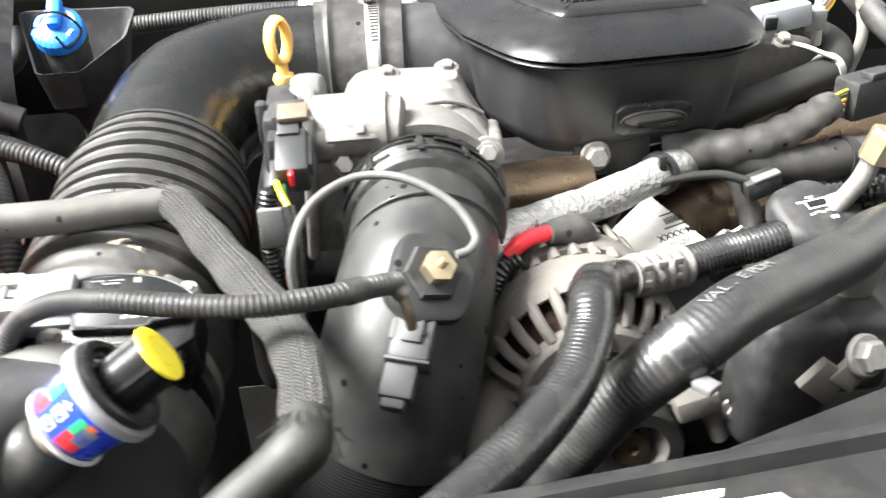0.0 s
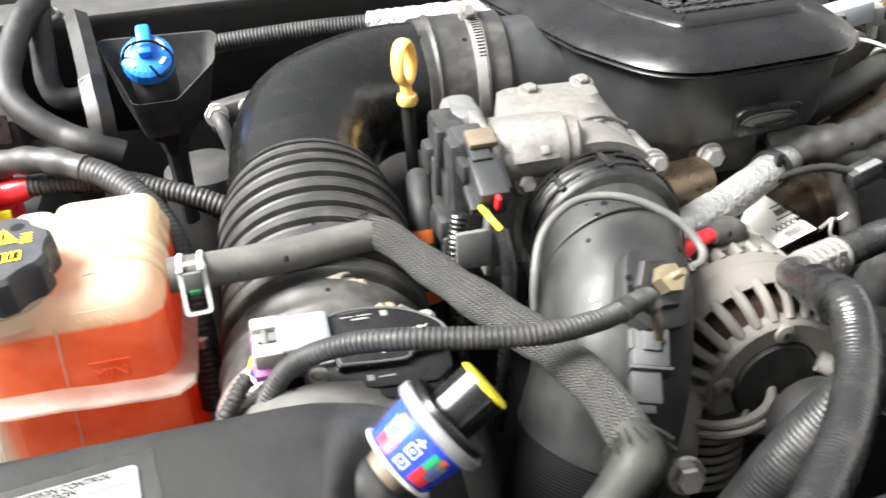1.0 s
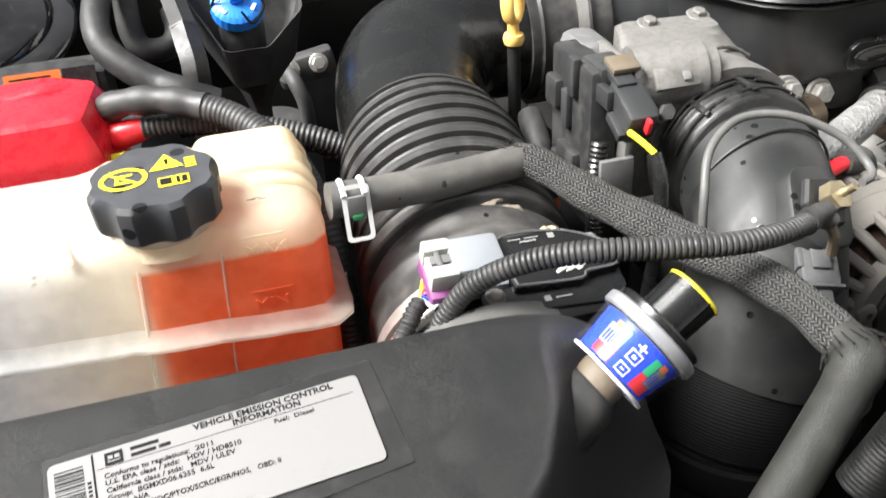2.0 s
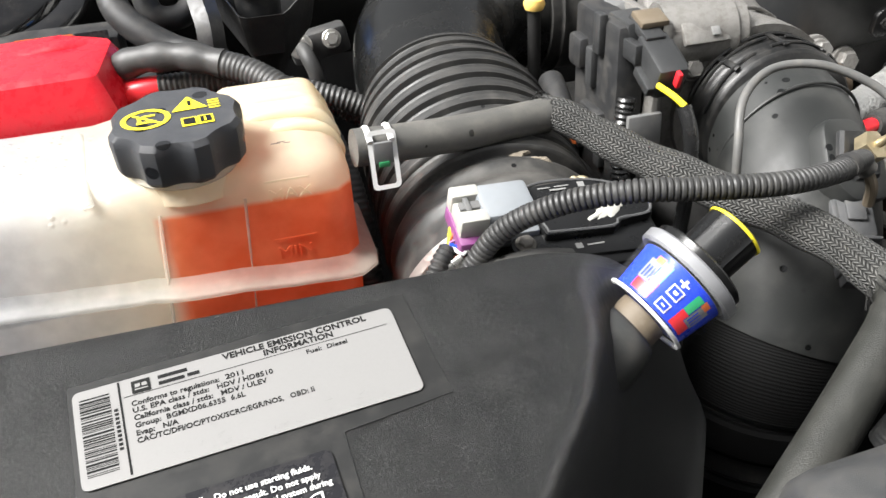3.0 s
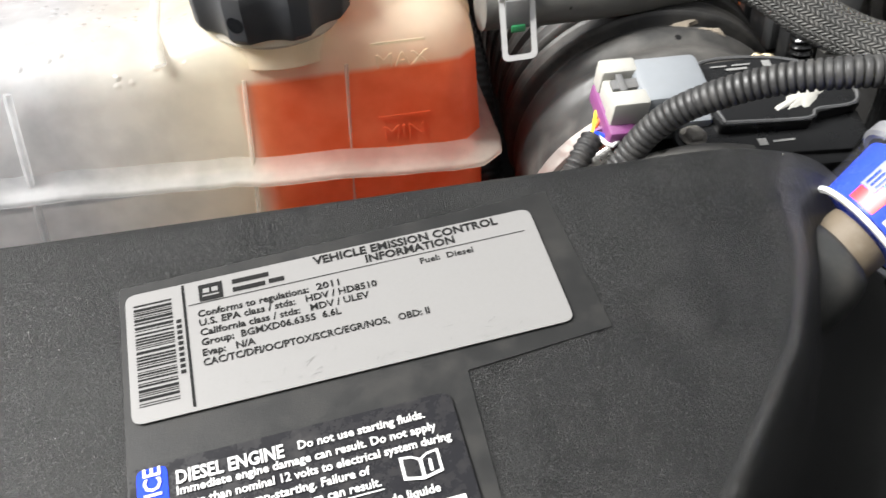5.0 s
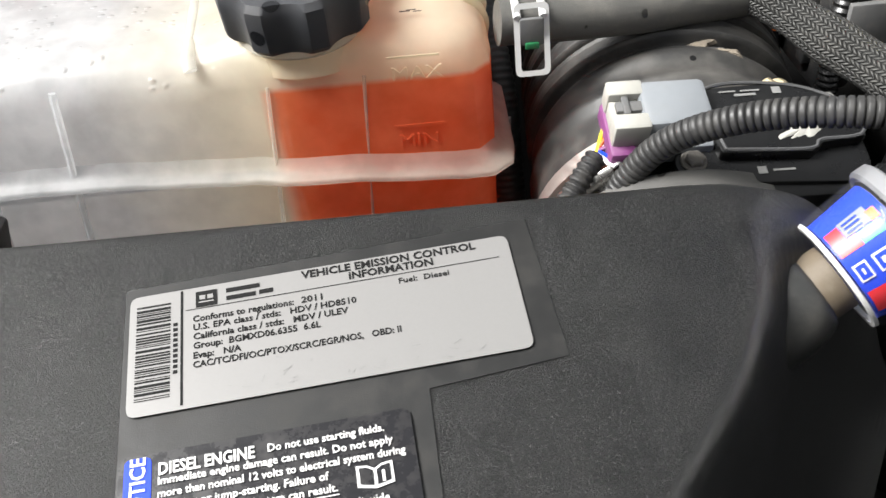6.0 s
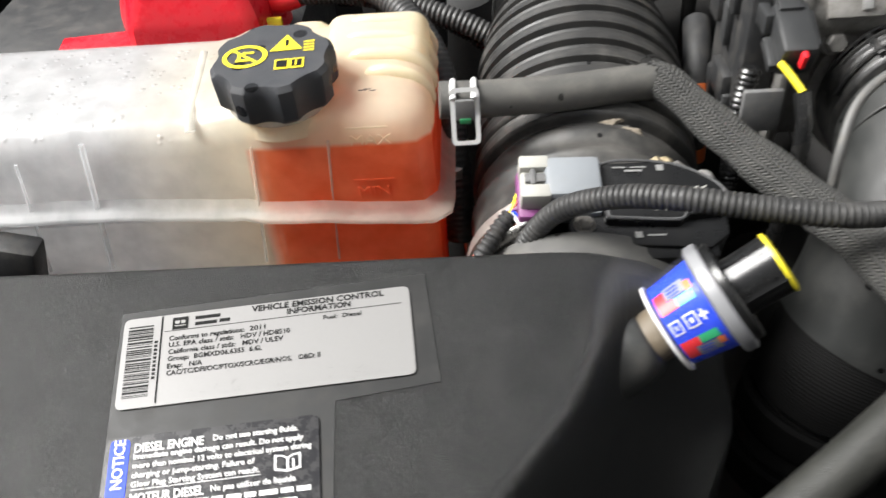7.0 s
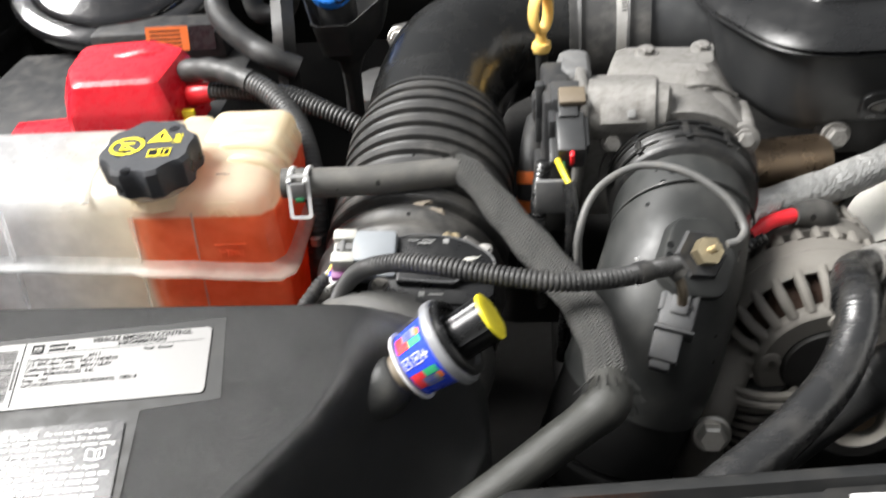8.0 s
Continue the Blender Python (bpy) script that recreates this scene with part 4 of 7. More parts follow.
for ry, x0, rr in ((0.468, -0.262, 0.0040), (0.487, -0.272, 0.0046), (0.507, -0.276, 0.0046), (0.527, -0.276, 0.0042)):
    part("top_rib", tube([(x0, ry, 1.2165), (x0 + 0.008, ry, 1.2200), (-0.246, ry - 0.001, 1.2205), (-0.234, ry - 0.001, 1.2165), (-0.2275, ry - 0.001, 1.207), (-0.2255, ry - 0.001, 1.196)], lambda s, L: rr * min(1.0, 0.4 + s / 0.012, 0.4 + (L - s) / 0.012), 14, 0.002), "milky", tank, "moulded stiffening rib")
part("filler_neck", lathe([(0.0, -0.03), (0.024, -0.03), (0.0235, -0.018), (0.021, -0.012), (0.021, 0.0), (0, 0)], axes((-0.303, 0.455, 1.232), (0, 0.10, 1)), 40), "milky", tank)
for rx, lean, rz, r in ((-0.2792, 0.0032, 1.2015, 0.0009), (-0.3203, 0.0042, 1.2000, 0.0009), (-0.4097, 0.0055, 1.2060, 0.0017), (-0.449, 0.005, 1.1960, 0.0009)):
    part("side_rib", tube([(rx - lean * (rz - z) / 0.045, TY0 + r * 0.93, z) for z in (1.120, 1.150, 1.180, rz - 0.004)] + [(rx, TY0 + r + 0.0004, rz)], r, 8, 0.003), "milky_dry", tank, "pale moulded rib")
part("top_step", tube([(-0.3512, 0.4365, 1.2085), (-0.3525, 0.4430, 1.2118), (-0.3558, 0.4777, 1.2126), (-0.3598, 0.5142, 1.2128)], 0.0028, 12, 0.003, 0.8), "milky_dry", tank, "raised moulded step")
MARK = axes((-0.268, TY0 - 0.0003, 0.0), (0, -1, 0))
for words, z in (("MAX", 1.1985), ("MIN", 1.1655)):
    part("level_mark", lettering(words, 0.0085, Matrix.Translation((0, 0, z)) @ MARK, 0, 0, 1.2, 0, 0.0003), "milky", tank, "moulded level mark")
    part("level_line", slab(rect(0.022, 0.0012, 0.0004, 0.010, 0.0), 0.0004, Matrix.Translation((0, 0, z + 0.0105)) @ MARK, 0), "milky", tank)
part("mount_foot", block((-0.466, 0.4205, 1.136), (0.026, 0.018, 0.034), Matrix.Rotation(radians(15), 3, "Y"), 0.003), "dark_plastic", tank, "black mounting foot")
part("pen_mark", bars([(-0.004, 0.0, 0.0045, 0.0006), (-0.001, 0.0007, 0.004, 0.0005), (0.002, -0.0004, 0.0035, 0.0005)], axes((-0.258, 0.447, 1.2212), (0, -0.3, 1))), "ink", tank)
part("nipple", lathe([(0.0, -0.004), (0.0105, -0.004), (0.0098, 0.003), (0.0075, 0.003), (0.0075, 0.02), (0, 0.02)], axes((-0.2240, 0.452, 1.2095), (1, 0, 0)), 24), "milky", tank)
# added divider: keeps the coolant's orange bounce out of the empty half
part("baffle", block((-0.3215, 0.488, 1.115), (0.002, 0.105, 0.17), None, 0.0005), "milky_dry", tank, "inner wall added to block orange bounce")
part("liquid", ring_loft([[(p.x, p.y, z) for p in outline([(-0.3175, TY0 + 0.0035), (-0.2270, TY0 + 0.0035), (-0.2270, TY1 - 0.004), (-0.3175, TY1 - 0.004)], 0.012, 6)] for z in (1.03, 1.1978)]), "coolant", tank, "orange coolant inside the tank")

CF = axes((-0.3045, 0.4530, 1.2412), (0.0, -0.09, 1), (1, 0.0, 0))


part("neck_ring", lathe([(0.020, -0.0262), (0.0268, -0.0258), (0.0282, -0.0240), (0.0268, -0.0222), (0.020, -0.0220)], CF, 48), "milky_dry", tank)


def lobes(a, i):
    """Eight shallow finger grips bitten out of the round cap."""
    d = abs((a * 8 + 0.4 + math.pi) % (2 * math.pi) - math.pi) / 8
    bite = max(0.0, 1 - (d / radians(15.5)) ** 2)
    return 1.03 - (0.03, 0.115, 0.12, 0.12, 0.115, 0.075, 0.0, 0.0)[i] * bite


cap = part("cap", lathe([(0.025, -0.0225), (0.0292, -0.0220), (0.0310, -0.0195), (0.0316, -0.006), (0.0312, -0.0024), (0.0290, 0.0002), (0.018, 0.0002), (0.0, 0.0002)], CF, 192, lobes), "cap_grey", tank, "dark grey lobed screw cap with yellow symbols", sharp=30)
CT = CF @ Matrix.Translation((0, 0, 0.0006)) @ Matrix.Rotation(radians(4), 4, "Z")
no_sign = []
for r0, r1 in ((0.0080, 0.0102),):
    bm = bmesh.new()
    vs = [[bm.verts.new((r * math.cos(2 * math.pi * j / 32) * 1.15 - 0.0135, r * math.sin(2 * math.pi * j / 32) + 0.000, 0)) for j in range(32)] for r in (r0, r1)]
    for j in range(32):
        bm.faces.new((vs[0][j], vs[0][(j + 1) % 32], vs[1][(j + 1) % 32], vs[1][j]))
    no_sign.append(bm)
no_sign.append(slab([(-0.0205, 0.0058), (-0.0195, 0.0068), (-0.0065, -0.0058), (-0.0075, -0.0068)], 0.0001, Matrix(), 0))
no_sign.append(slab(rect(0.009, 0.0018, 0.0003, -0.0135, -0.0035), 0.0001, Matrix(), 0))
no_sign.append(slab(rect(0.0018, 0.006, 0.0003, -0.0165, -0.0005), 0.0001, Matrix(), 0))
no_sign.append(slab(rect(0.006, 0.0016, 0.0003, -0.0120, 0.0030), 0.0001, Matrix(), 0))
sign = join(*no_sign)
sign.transform(CT)
part("warning_symbol", sign, "lemon", cap)
part("warning_symbol", slab([(-0.0010, 0.0025), (0.0160, 0.0025), (0.0075, 0.0170)], 0.0001, CT, 0), "lemon", cap)
part("warning_symbol", slab([(0.0072, 0.0062), (0.0084, 0.0062), (0.0088, 0.0115), (0.0068, 0.0115)], 0.0001, CT @ Matrix.Translation((0, 0, 0.0003)), 0), "ink", cap)
bookc = join(slab(rect(0.0075, 0.0085, 0.0006, 0.0060, -0.0100), 0.0001, CT, 0), slab(rect(0.0072, 0.0085, 0.0006, 0.0137, -0.0100), 0.0001, CT, 0))
part("book_symbol", bookc, "lemon", cap)
part("book_symbol", join(slab(rect(0.0055, 0.0060, 0.0004, 0.0060, -0.0100), 0.0001, CT @ Matrix.Translation((0, 0, 0.0003)), 0), slab(rect(0.0052, 0.0060, 0.0004, 0.0137, -0.0100), 0.0001, CT @ Matrix.Translation((0, 0, 0.0003)), 0)), "ink", cap)
part("warning_letter", lettering("i", 0.0060, CT @ Matrix.Translation((0, 0, 0.0006)), 0.0127, -0.0123, 1, 0, 0.0001, 0.0002), "lemon", cap)
for k in range(4):
    part("print_bar", bars([(0.0165, 0.0005 + 0.0027 * k, 0.0055, 0.0012)], CT), "lemon", cap)

# ---- hose from the tank and its braided sleeve ----
vent = thing("tank_vent_hose", (-0.1, 0.46, 1.18), "dusty rubber coolant hose with spring clip and braided sleeve", "hose")
part("rubber_hose", tube([(-0.2205, 0.452, 1.2100), (-0.195, 0.4545, 1.2080), (-0.155, 0.462, 1.2045), (-0.115, 0.473, 1.2015), (-0.100, 0.4765, 1.2005)], 0.0100, 20, 0.004), "dusty_hose", vent)
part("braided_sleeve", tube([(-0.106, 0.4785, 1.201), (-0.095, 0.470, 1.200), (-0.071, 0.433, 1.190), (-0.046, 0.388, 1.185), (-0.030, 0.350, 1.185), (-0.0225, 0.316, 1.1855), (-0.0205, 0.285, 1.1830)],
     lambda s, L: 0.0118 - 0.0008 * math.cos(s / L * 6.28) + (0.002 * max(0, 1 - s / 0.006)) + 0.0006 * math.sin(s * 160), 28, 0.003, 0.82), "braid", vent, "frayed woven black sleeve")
part("lower_hose", tube([(-0.0205, 0.292, 1.1835), (-0.0215, 0.279, 1.1825), (-0.0327, 0.2702, 1.1780), (-0.0442, 0.2626, 1.1738), (-0.064, 0.2502, 1.1655), (-0.078, 0.2416, 1.1599), (-0.115, 0.219, 1.146), (-0.17, 0.186, 1.12), (-0.21, 0.155, 1.07)],
     lambda s, L: 0.0104 + 0.0016 * math.exp(-((s - 0.016) / 0.010) ** 2), 20, 0.004), "grey_rubber", vent, "weathered grey formed hose")
clip_bm = join(tube([(-0.2130, 0.4415, 1.2160), (-0.2130, 0.4510, 1.2195), (-0.2130, 0.4605, 1.2160), (-0.2130, 0.4640, 1.2100), (-0.2130, 0.4580, 1.1995)], 0.0017, 8, 0.002, 1),
     tube([(-0.2020, 0.4415, 1.2160), (-0.2020, 0.4510, 1.2195), (-0.2020, 0.4605, 1.2160), (-0.2020, 0.4640, 1.2100), (-0.2020, 0.4580, 1.1995)], 0.0017, 8, 0.002, 1))
part("clip_band", clip_bm, "white_paint", vent, "white coated spring clip")
CL = axes((-0.2070, 0.4400, 1.2065), (0.05, -0.95, 0.25), (1, 0, 0))
frame_bm = bmesh.new()
o_r, i_r = rect(0.0152, 0.031, 0.0030), rect(0.0102, 0.0262, 0.0016)
vo, vi = [frame_bm.verts.new((p[0], p[1], 0)) for p in o_r], [frame_bm.verts.new((p[0], p[1], 0)) for p in i_r]
for j in range(len(vo)):
    k = (j + 1) % len(vo)
    frame_bm.faces.new((vo[j], vo[k], vi[k], vi[j]))
bmesh.ops.solidify(frame_bm, geom=frame_bm.faces[:], thickness=0.0014)
frame_bm.transform(CL)
part("clip_frame", frame_bm, "white_paint", vent, "white coated spring clip")
part("clip_tang", block((-0.2070, 0.4410, 1.2100), (0.0102, 0.0022, 0.0120), None, 0.0006), "dust_grey", vent)
part("clip_tang", block((-0.2070, 0.4398, 1.2040), (0.0060, 0.0018, 0.0030), None, 0.0005), "wire_green", vent, "green locking tab")

# loose strands where the sleeve begins and ends
rs = random.Random(12)
for k in range(14):
    a = 2 * math.pi * k / 14
    p = Vector((-0.104, 0.4775, 1.2010)) + Vector((0.6, 0.8, 0)) * (0.0125 * math.cos(a)) + Vector((0, 0, 0.0105 * math.sin(a)))
    part("loose_strand", tube([p, p + Vector((-0.004 + rs.uniform(-0.002, 0.002), 0.003, 0.001 + rs.uniform(-0.002, 0.002))), p + Vector((-0.008 + rs.uniform(-0.003, 0.003), 0.004 + rs.uniform(-0.003, 0.003), rs.uniform(-0.003, 0.004)))], 0.0004, 5, 0.002), "braid", vent)
for k in range(22):
    a = 2 * math.pi * k / 22
    p = Vector((-0.0206, 0.288, 1.1833)) + Vector((0.0122 * math.cos(a), 0, 0.0098 * math.sin(a)))
    way = Vector((math.cos(a) * 0.005 + rs.uniform(-0.002, 0.002), -0.007 - rs.uniform(0, 0.006), math.sin(a) * 0.004))
    part("loose_strand", tube([p, p + way * 0.5, p + way], 0.0004, 5, 0.002), "braid", vent)

# ---- intake duct: mass air section, bellows, elbow ----
duct = thing("intake_duct", (-0.13, 0.55, 1.05), "black plastic intake duct with a ribbed bellows section", "air duct")
AX0, AX1, AX2 = Vector((-0.150, 0.345, 1.108)), Vector((-0.141, 0.445, 1.126)), Vector((-0.133, 0.600, 1.160))
part("sensor_body", tube([(-0.152, 0.335, 1.096), (-0.149, 0.37, 1.107), (-0.1462, 0.393, 1.1125)], lambda s, L: 0.0575 + 0.0077 * min(1.0, s / 0.050), 48, 0.004), "duct_plastic", duct, "dusty sensor housing section")
part("front_band", tube([(-0.1468 + 0.0650 * math.cos(radians(a)), 0.391, 1.112 + 0.0650 * math.sin(radians(a))) for a in range(120, 231, 6)], 0.0055, 14, 0.003, 0.4, (0, 1, 0)), "bright_band", duct, "polished steel band clamp")
# added ring: paints the orange tank's reflection beside the band clamp
part("red_reflection", tube([(-0.146 + 0.0640 * math.cos(radians(a)), 0.397, 1.114 + 0.0640 * math.sin(radians(a))) for a in range(112, 241, 8)], 0.0058, 12, 0.004, 0.6, (0, 1, 0)), "dull_red", duct, "dull red ring standing for the coolant's reflection")


def bellows_r(s, L):
    """Smooth rubber cuff first, then deep rings that narrow to the elbow."""
    if s < 0.066:
        return 0.0640 - 0.0035 * max(0.0, (s - 0.045) / 0.021) + 0.0026 * math.exp(-((s - 0.040) / 0.005) ** 2) + 0.003 * math.exp(-((s - 0.058) / 0.006) ** 2)
    p = ((s - 0.066) / 0.0152) % 1.0
    top = min(1.0, max(0.0, (p - 0.06) / 0.14)) * min(1.0, max(0.0, (1.0 - p) / 0.10))      # broad flat bands between narrow grooves
    bead = math.exp(-((p - 0.24) / 0.055) ** 2) + 0.7 * math.exp(-((p - 0.84) / 0.05) ** 2)   # a raised rim on both edges
    return 0.0588 + 0.0070 * top * (1.0 - 0.10 * abs(p - 0.55)) + 0.0013 * bead * top - 0.006 * max(0.0, (s - 0.17) / 0.03)


part("bellows", tube([(-0.1455, 0.402, 1.118), (-0.141, 0.445, 1.126), (-0.136, 0.52, 1.142), (-0.133, 0.590, 1.158), (-0.132, 0.606, 1.162)], bellows_r, 72, 0.00076), "bellows_rubber", duct, "ribbed black rubber bellows", sharp=70)
part("elbow_pipe", tube([(-0.1325, 0.596, 1.160), (-0.131, 0.640, 1.170), (-0.112, 0.700, 1.180), (-0.060, 0.738, 1.186), (-0.005, 0.742, 1.186), (0.03, 0.740, 1.186)],
     lambda s, L: 0.0555 + 0.0035 * math.exp(-((s - 0.10) / 0.05) ** 2), 56, 0.006), "deep_black", duct, "smooth glossy black elbow pipe", sharp=60)
part("coupler", tube([(-0.018, 0.7415, 1.186), (0.00, 0.7415, 1.186), (0.055, 0.7375, 1.186)], lambda s, L: 0.0585 + 0.0022 * math.exp(-((s - 0.012) / 0.003) ** 2) + 0.0022 * math.exp(-((s - 0.055) / 0.003) ** 2), 48, 0.002), "bellows_rubber", duct, "black rubber coupler sleeve")
part("inlet_neck", tube([(0.05, 0.738, 1.186), (0.12, 0.734, 1.186)], 0.0525, 40, 0.01), "satin", duct)
band = tube([(0.0245, 0.740, 1.186), (0.0365, 0.7395, 1.186)], 0.0604, 56, 0.012)
part("clamp_band", band, "steel", duct, "slotted steel hose clamp")
part("clamp_slots", join(*[block((0.0305, 0.740 - 0.0607 * math.sin(a), 1.186 + 0.0607 * math.cos(a)), (0.0075, 0.0012, 0.0006), Matrix.Rotation(a, 3, "X"), 0) for a in [radians(12 + 3.0 * k) for k in range(14)]]), "shadow_metal", duct)
hexagon((0.0265, 0.733, 1.2465), (0.1, -0.75, 0.65), 0.0055, 0.010, duct, "clamp_screw", "aluminium")
part("clamp_block", block((0.0295, 0.741, 1.2475), (0.014, 0.022, 0.008), None, 0.002), "steel", duct)
part("cuff_clamp", tube([(-0.1452, 0.4075, 1.119), (-0.1446, 0.4155, 1.1205)], 0.0662, 56, 0.008), "steel", duct, "worn steel band clamp")
part("cuff_clamp_screw", block((-0.093, 0.421, 1.1735), (0.022, 0.010, 0.009), Matrix.Rotation(radians(38), 3, "Y"), 0.002), "aluminium", duct)
hexagon((-0.1065, 0.4195, 1.1815), (-0.75, -0.2, 0.6), 0.005, 0.008, duct, "clamp_screw", "brass")
part("mould_tab", tube([(-0.150, 0.449, 1.1865), (-0.135, 0.450, 1.1880), (-0.120, 0.449, 1.1865)], 0.0045, 12, 0.003, 0.45), "rubber", duct)

for sx, sy, sz, w, turn in ((-0.1290, 0.4535, 1.1895, 0.0085, 25), (-0.1180, 0.4470, 1.1880, 0.0050, -20), (-0.1480, 0.4440, 1.1885, 0.0060, 10)):
    smear = lathe([(0.0, 0.0012), (w * 0.6, 0.0009), (w, -0.0010)], axes((sx, sy, sz), (0.1 * (sx + 0.13) * 60, -0.28, 1)) @ Matrix.Rotation(radians(turn), 4, "Z") @ Matrix.Diagonal((1.2, 0.38, 1, 1)), 36, lambda a, i: 1 + 0.3 * math.sin(a * 3 + w * 900) + 0.18 * math.sin(a * 7))
    part("dried_smear", smear, "mud", duct, "pale dried smear")

# ---- mass air flow sensor with its plug ----
maf = thing("air_flow_sensor", (-0.135, 0.38, 1.16), "black air flow sensor with a grey and white plug", "sensor")
SX, SN = Vector((1, 0.02, -0.07)).normalized(), Vector((0.04, -0.30, 0.95)).normalized()
SF = axes((-0.1165, 0.3985, 1.1815), SN, SX)
part("sensor_base", slab(outline([(-0.040, -0.026, 0.006), (0.026, -0.030, 0.003), (0.036, -0.022, 0.003), (0.037, 0.006, 0.003), (0.012, 0.020, 0.004), (-0.028, 0.020, 0.003)], 0.003, 5), 0.032, SF @ Matrix.Translation((0, 0, -0.034)), 0.001), "gloss_plastic", maf)
part("sensor_lid", slab(outline([(-0.024, -0.016, 0.002), (0.012, -0.018, 0.002), (0.017, -0.014, 0.002), (0.0355, -0.012, 0.002), (0.0355, 0.004, 0.002), (0.011, 0.019, 0.003), (-0.026, 0.018, 0.002)], 0.002, 4), 0.005, SF @ Matrix.Translation((0, 0, -0.002)), 0.0012), "gloss_plastic", maf)
part("lid_edge", tube([SF @ Vector((x, y, 0.0028)) for x, y in ((-0.022, -0.0145), (0.011, -0.0165), (0.016, -0.0125), (0.034, -0.0105), (0.034, 0.0035), (0.010, 0.0175), (-0.0245, 0.0165), (-0.022, -0.0145))], 0.0008, 6, 0.003), "plug_grey", maf)
part("sensor_foot", block(SF @ Vector((-0.004, -0.0275, -0.019)), (0.070, 0.014, 0.030), SF.to_3x3(), 0.003), "gloss_plastic", maf)
hexagon(SF @ Vector((-0.034, -0.0155, -0.002)), SN, 0.0040, 0.003, maf, "screw", "dull_aluminium")
part("screw_lug", lathe([(0.0, -0.0022), (0.0072, -0.0022), (0.0078, -0.0030), (0.0078, -0.022), (0.0, -0.022)], SF @ Matrix.Translation((-0.034, -0.0165, 0)), 28), "gloss_plastic", maf)
hexagon(SF @ Vector((0.030, 0.014, -0.006)), SN, 0.0038, 0.003, maf, "screw", "steel")
part("print_mark", bars([(0.004, 0.0125, 0.0036, 0.0036)], SF @ Matrix.Translation((0, 0, 0.0034))), "print_grey", maf)
part("print_mark", bars([(-0.018, 0.0145, 0.007, 0.0008), (-0.009, 0.0145, 0.008, 0.0008), (-0.012, 0.0122, 0.009, 0.0012)], SF @ Matrix.Translation((0, 0, 0.0034))), "print_grey", maf)
part("print_mark", bars([(-0.010, -0.0240, 0.0036, 0.0036), (-0.004, -0.0230, 0.009, 0.0010)], SF @ Matrix.Translation((0, 0, -0.0016))), "print_grey", maf)
part("residue", lathe([(0.0, 0.0), (0.006, 0.0), (0.004, 0.0018), (0.0, 0.0024)], SF @ Matrix.Translation((0.014, -0.005, 0.003)) @ Matrix.Rotation(radians(28), 4, "Z") @ Matrix.Diagonal((2.1, 0.62, 0.4, 1)), 40, lambda a, i: 1 + 0.22 * math.sin(a * 3) + 0.15 * math.sin(a * 7 + 1) + 0.1 * math.sin(a * 13)), "cream", maf, "pale dried residue")
part("plug_body", block(SF @ Vector((-0.0385, 0.007, 0.0015)), (0.028, 0.024, 0.016), SF.to_3x3(), 0.003), "grey_plastic", maf, "grey plug body")
part("plug_ledge", block(SF @ Vector((-0.0375, -0.0070, -0.0035)), (0.026, 0.0080, 0.010), SF.to_3x3(), 0.002), "grey_plastic", maf)
latch = part("plug_latch", join(*[block(SF @ Vector((-0.0575, y, z)), size, SF.to_3x3(), 0.0014) for y, z, size in ((0.0158, 0.003, (0.015, 0.0080, 0.0125)), (-0.0018, 0.003, (0.015, 0.0080, 0.0125)), (0.0070, 0.0005, (0.014, 0.011, 0.010)))]), "cream", maf, "cream locking latch")
part("latch_tab", join(block(SF @ Vector((-0.0560, 0.0070, 0.0066)), (0.0130, 0.0052, 0.0022), SF.to_3x3(), 0.0006), block(SF @ Vector((-0.0585, 0.0070, 0.0078)), (0.0028, 0.0092, 0.0016), SF.to_3x3(), 0.0005)), "dust_grey", latch, "grey release tab")
part("plug_seal", block(SF @ Vector((-0.0600, 0.004, -0.0065)), (0.012, 0.029, 0.0095), SF.to_3x3(), 0.002), "purple", maf, "purple terminal lock")
for k, mt in enumerate(("lemon", "orange", "purple", "print_blue", "white_paint")):
    a = SF @ Vector((-0.060, 0.012 - 0.005 * k, -0.006))
    part("wire", tube([a, a + Vector((-0.005, -0.003, -0.002)), (-0.1870, 0.398 + 0.0010 * k, 1.1735), (-0.194, 0.391, 1.167)], 0.0009, 8, 0.003), mt, maf)
part("wire_wrap", tube([(-0.1860, 0.3985, 1.1730), (-0.195, 0.390, 1.166), (-0.204, 0.381, 1.150), (-0.208, 0.37, 1.09)], ribs(0.0040, 0.0030, 0.0010), 14, 0.0006), "dark_plastic", maf, "taped wiring")

# ---- corrugated loom across the front ----
loom = thing("wiring_loom", (-0.06, 0.35, 1.19), "black corrugated split loom running to the pressure sensor", "cable")
part("loom_tube", tube([(-0.186, 0.385, 1.135), (-0.180, 0.388, 1.160), (-0.164, 0.382, 1.187), (-0.140, 0.369, 1.204), (-0.112, 0.354, 1.213), (-0.080, 0.344, 1.2135), (-0.045, 0.338, 1.2125), (-0.012, 0.346, 1.208), (0.012, 0.361, 1.202), (0.024, 0.369, 1.198)],
     lambda s, L: 0.0057 - 0.0013 * max(0.0, math.cos(2 * math.pi * s / 0.0029)) ** 3, 18, 0.00036), "loom", loom, sharp=80)
part("end_collar", tube([(-0.001, 0.352, 1.2055), (0.006, 0.357, 1.204)], 0.0064, 16, 0.003), "dark_plastic", loom)
part("tape_wrap", tube([(0.010, 0.360, 1.2025), (0.020, 0.367, 1.1995), (0.026, 0.366, 1.193)], 0.0052, 14, 0.002), "rubber", loom, "taped loom end")
part("bare_wire", tube([(0.024, 0.367, 1.196), (0.0275, 0.363, 1.186), (0.0290, 0.364, 1.174)], 0.0030, 8, 0.002), "beige", loom)

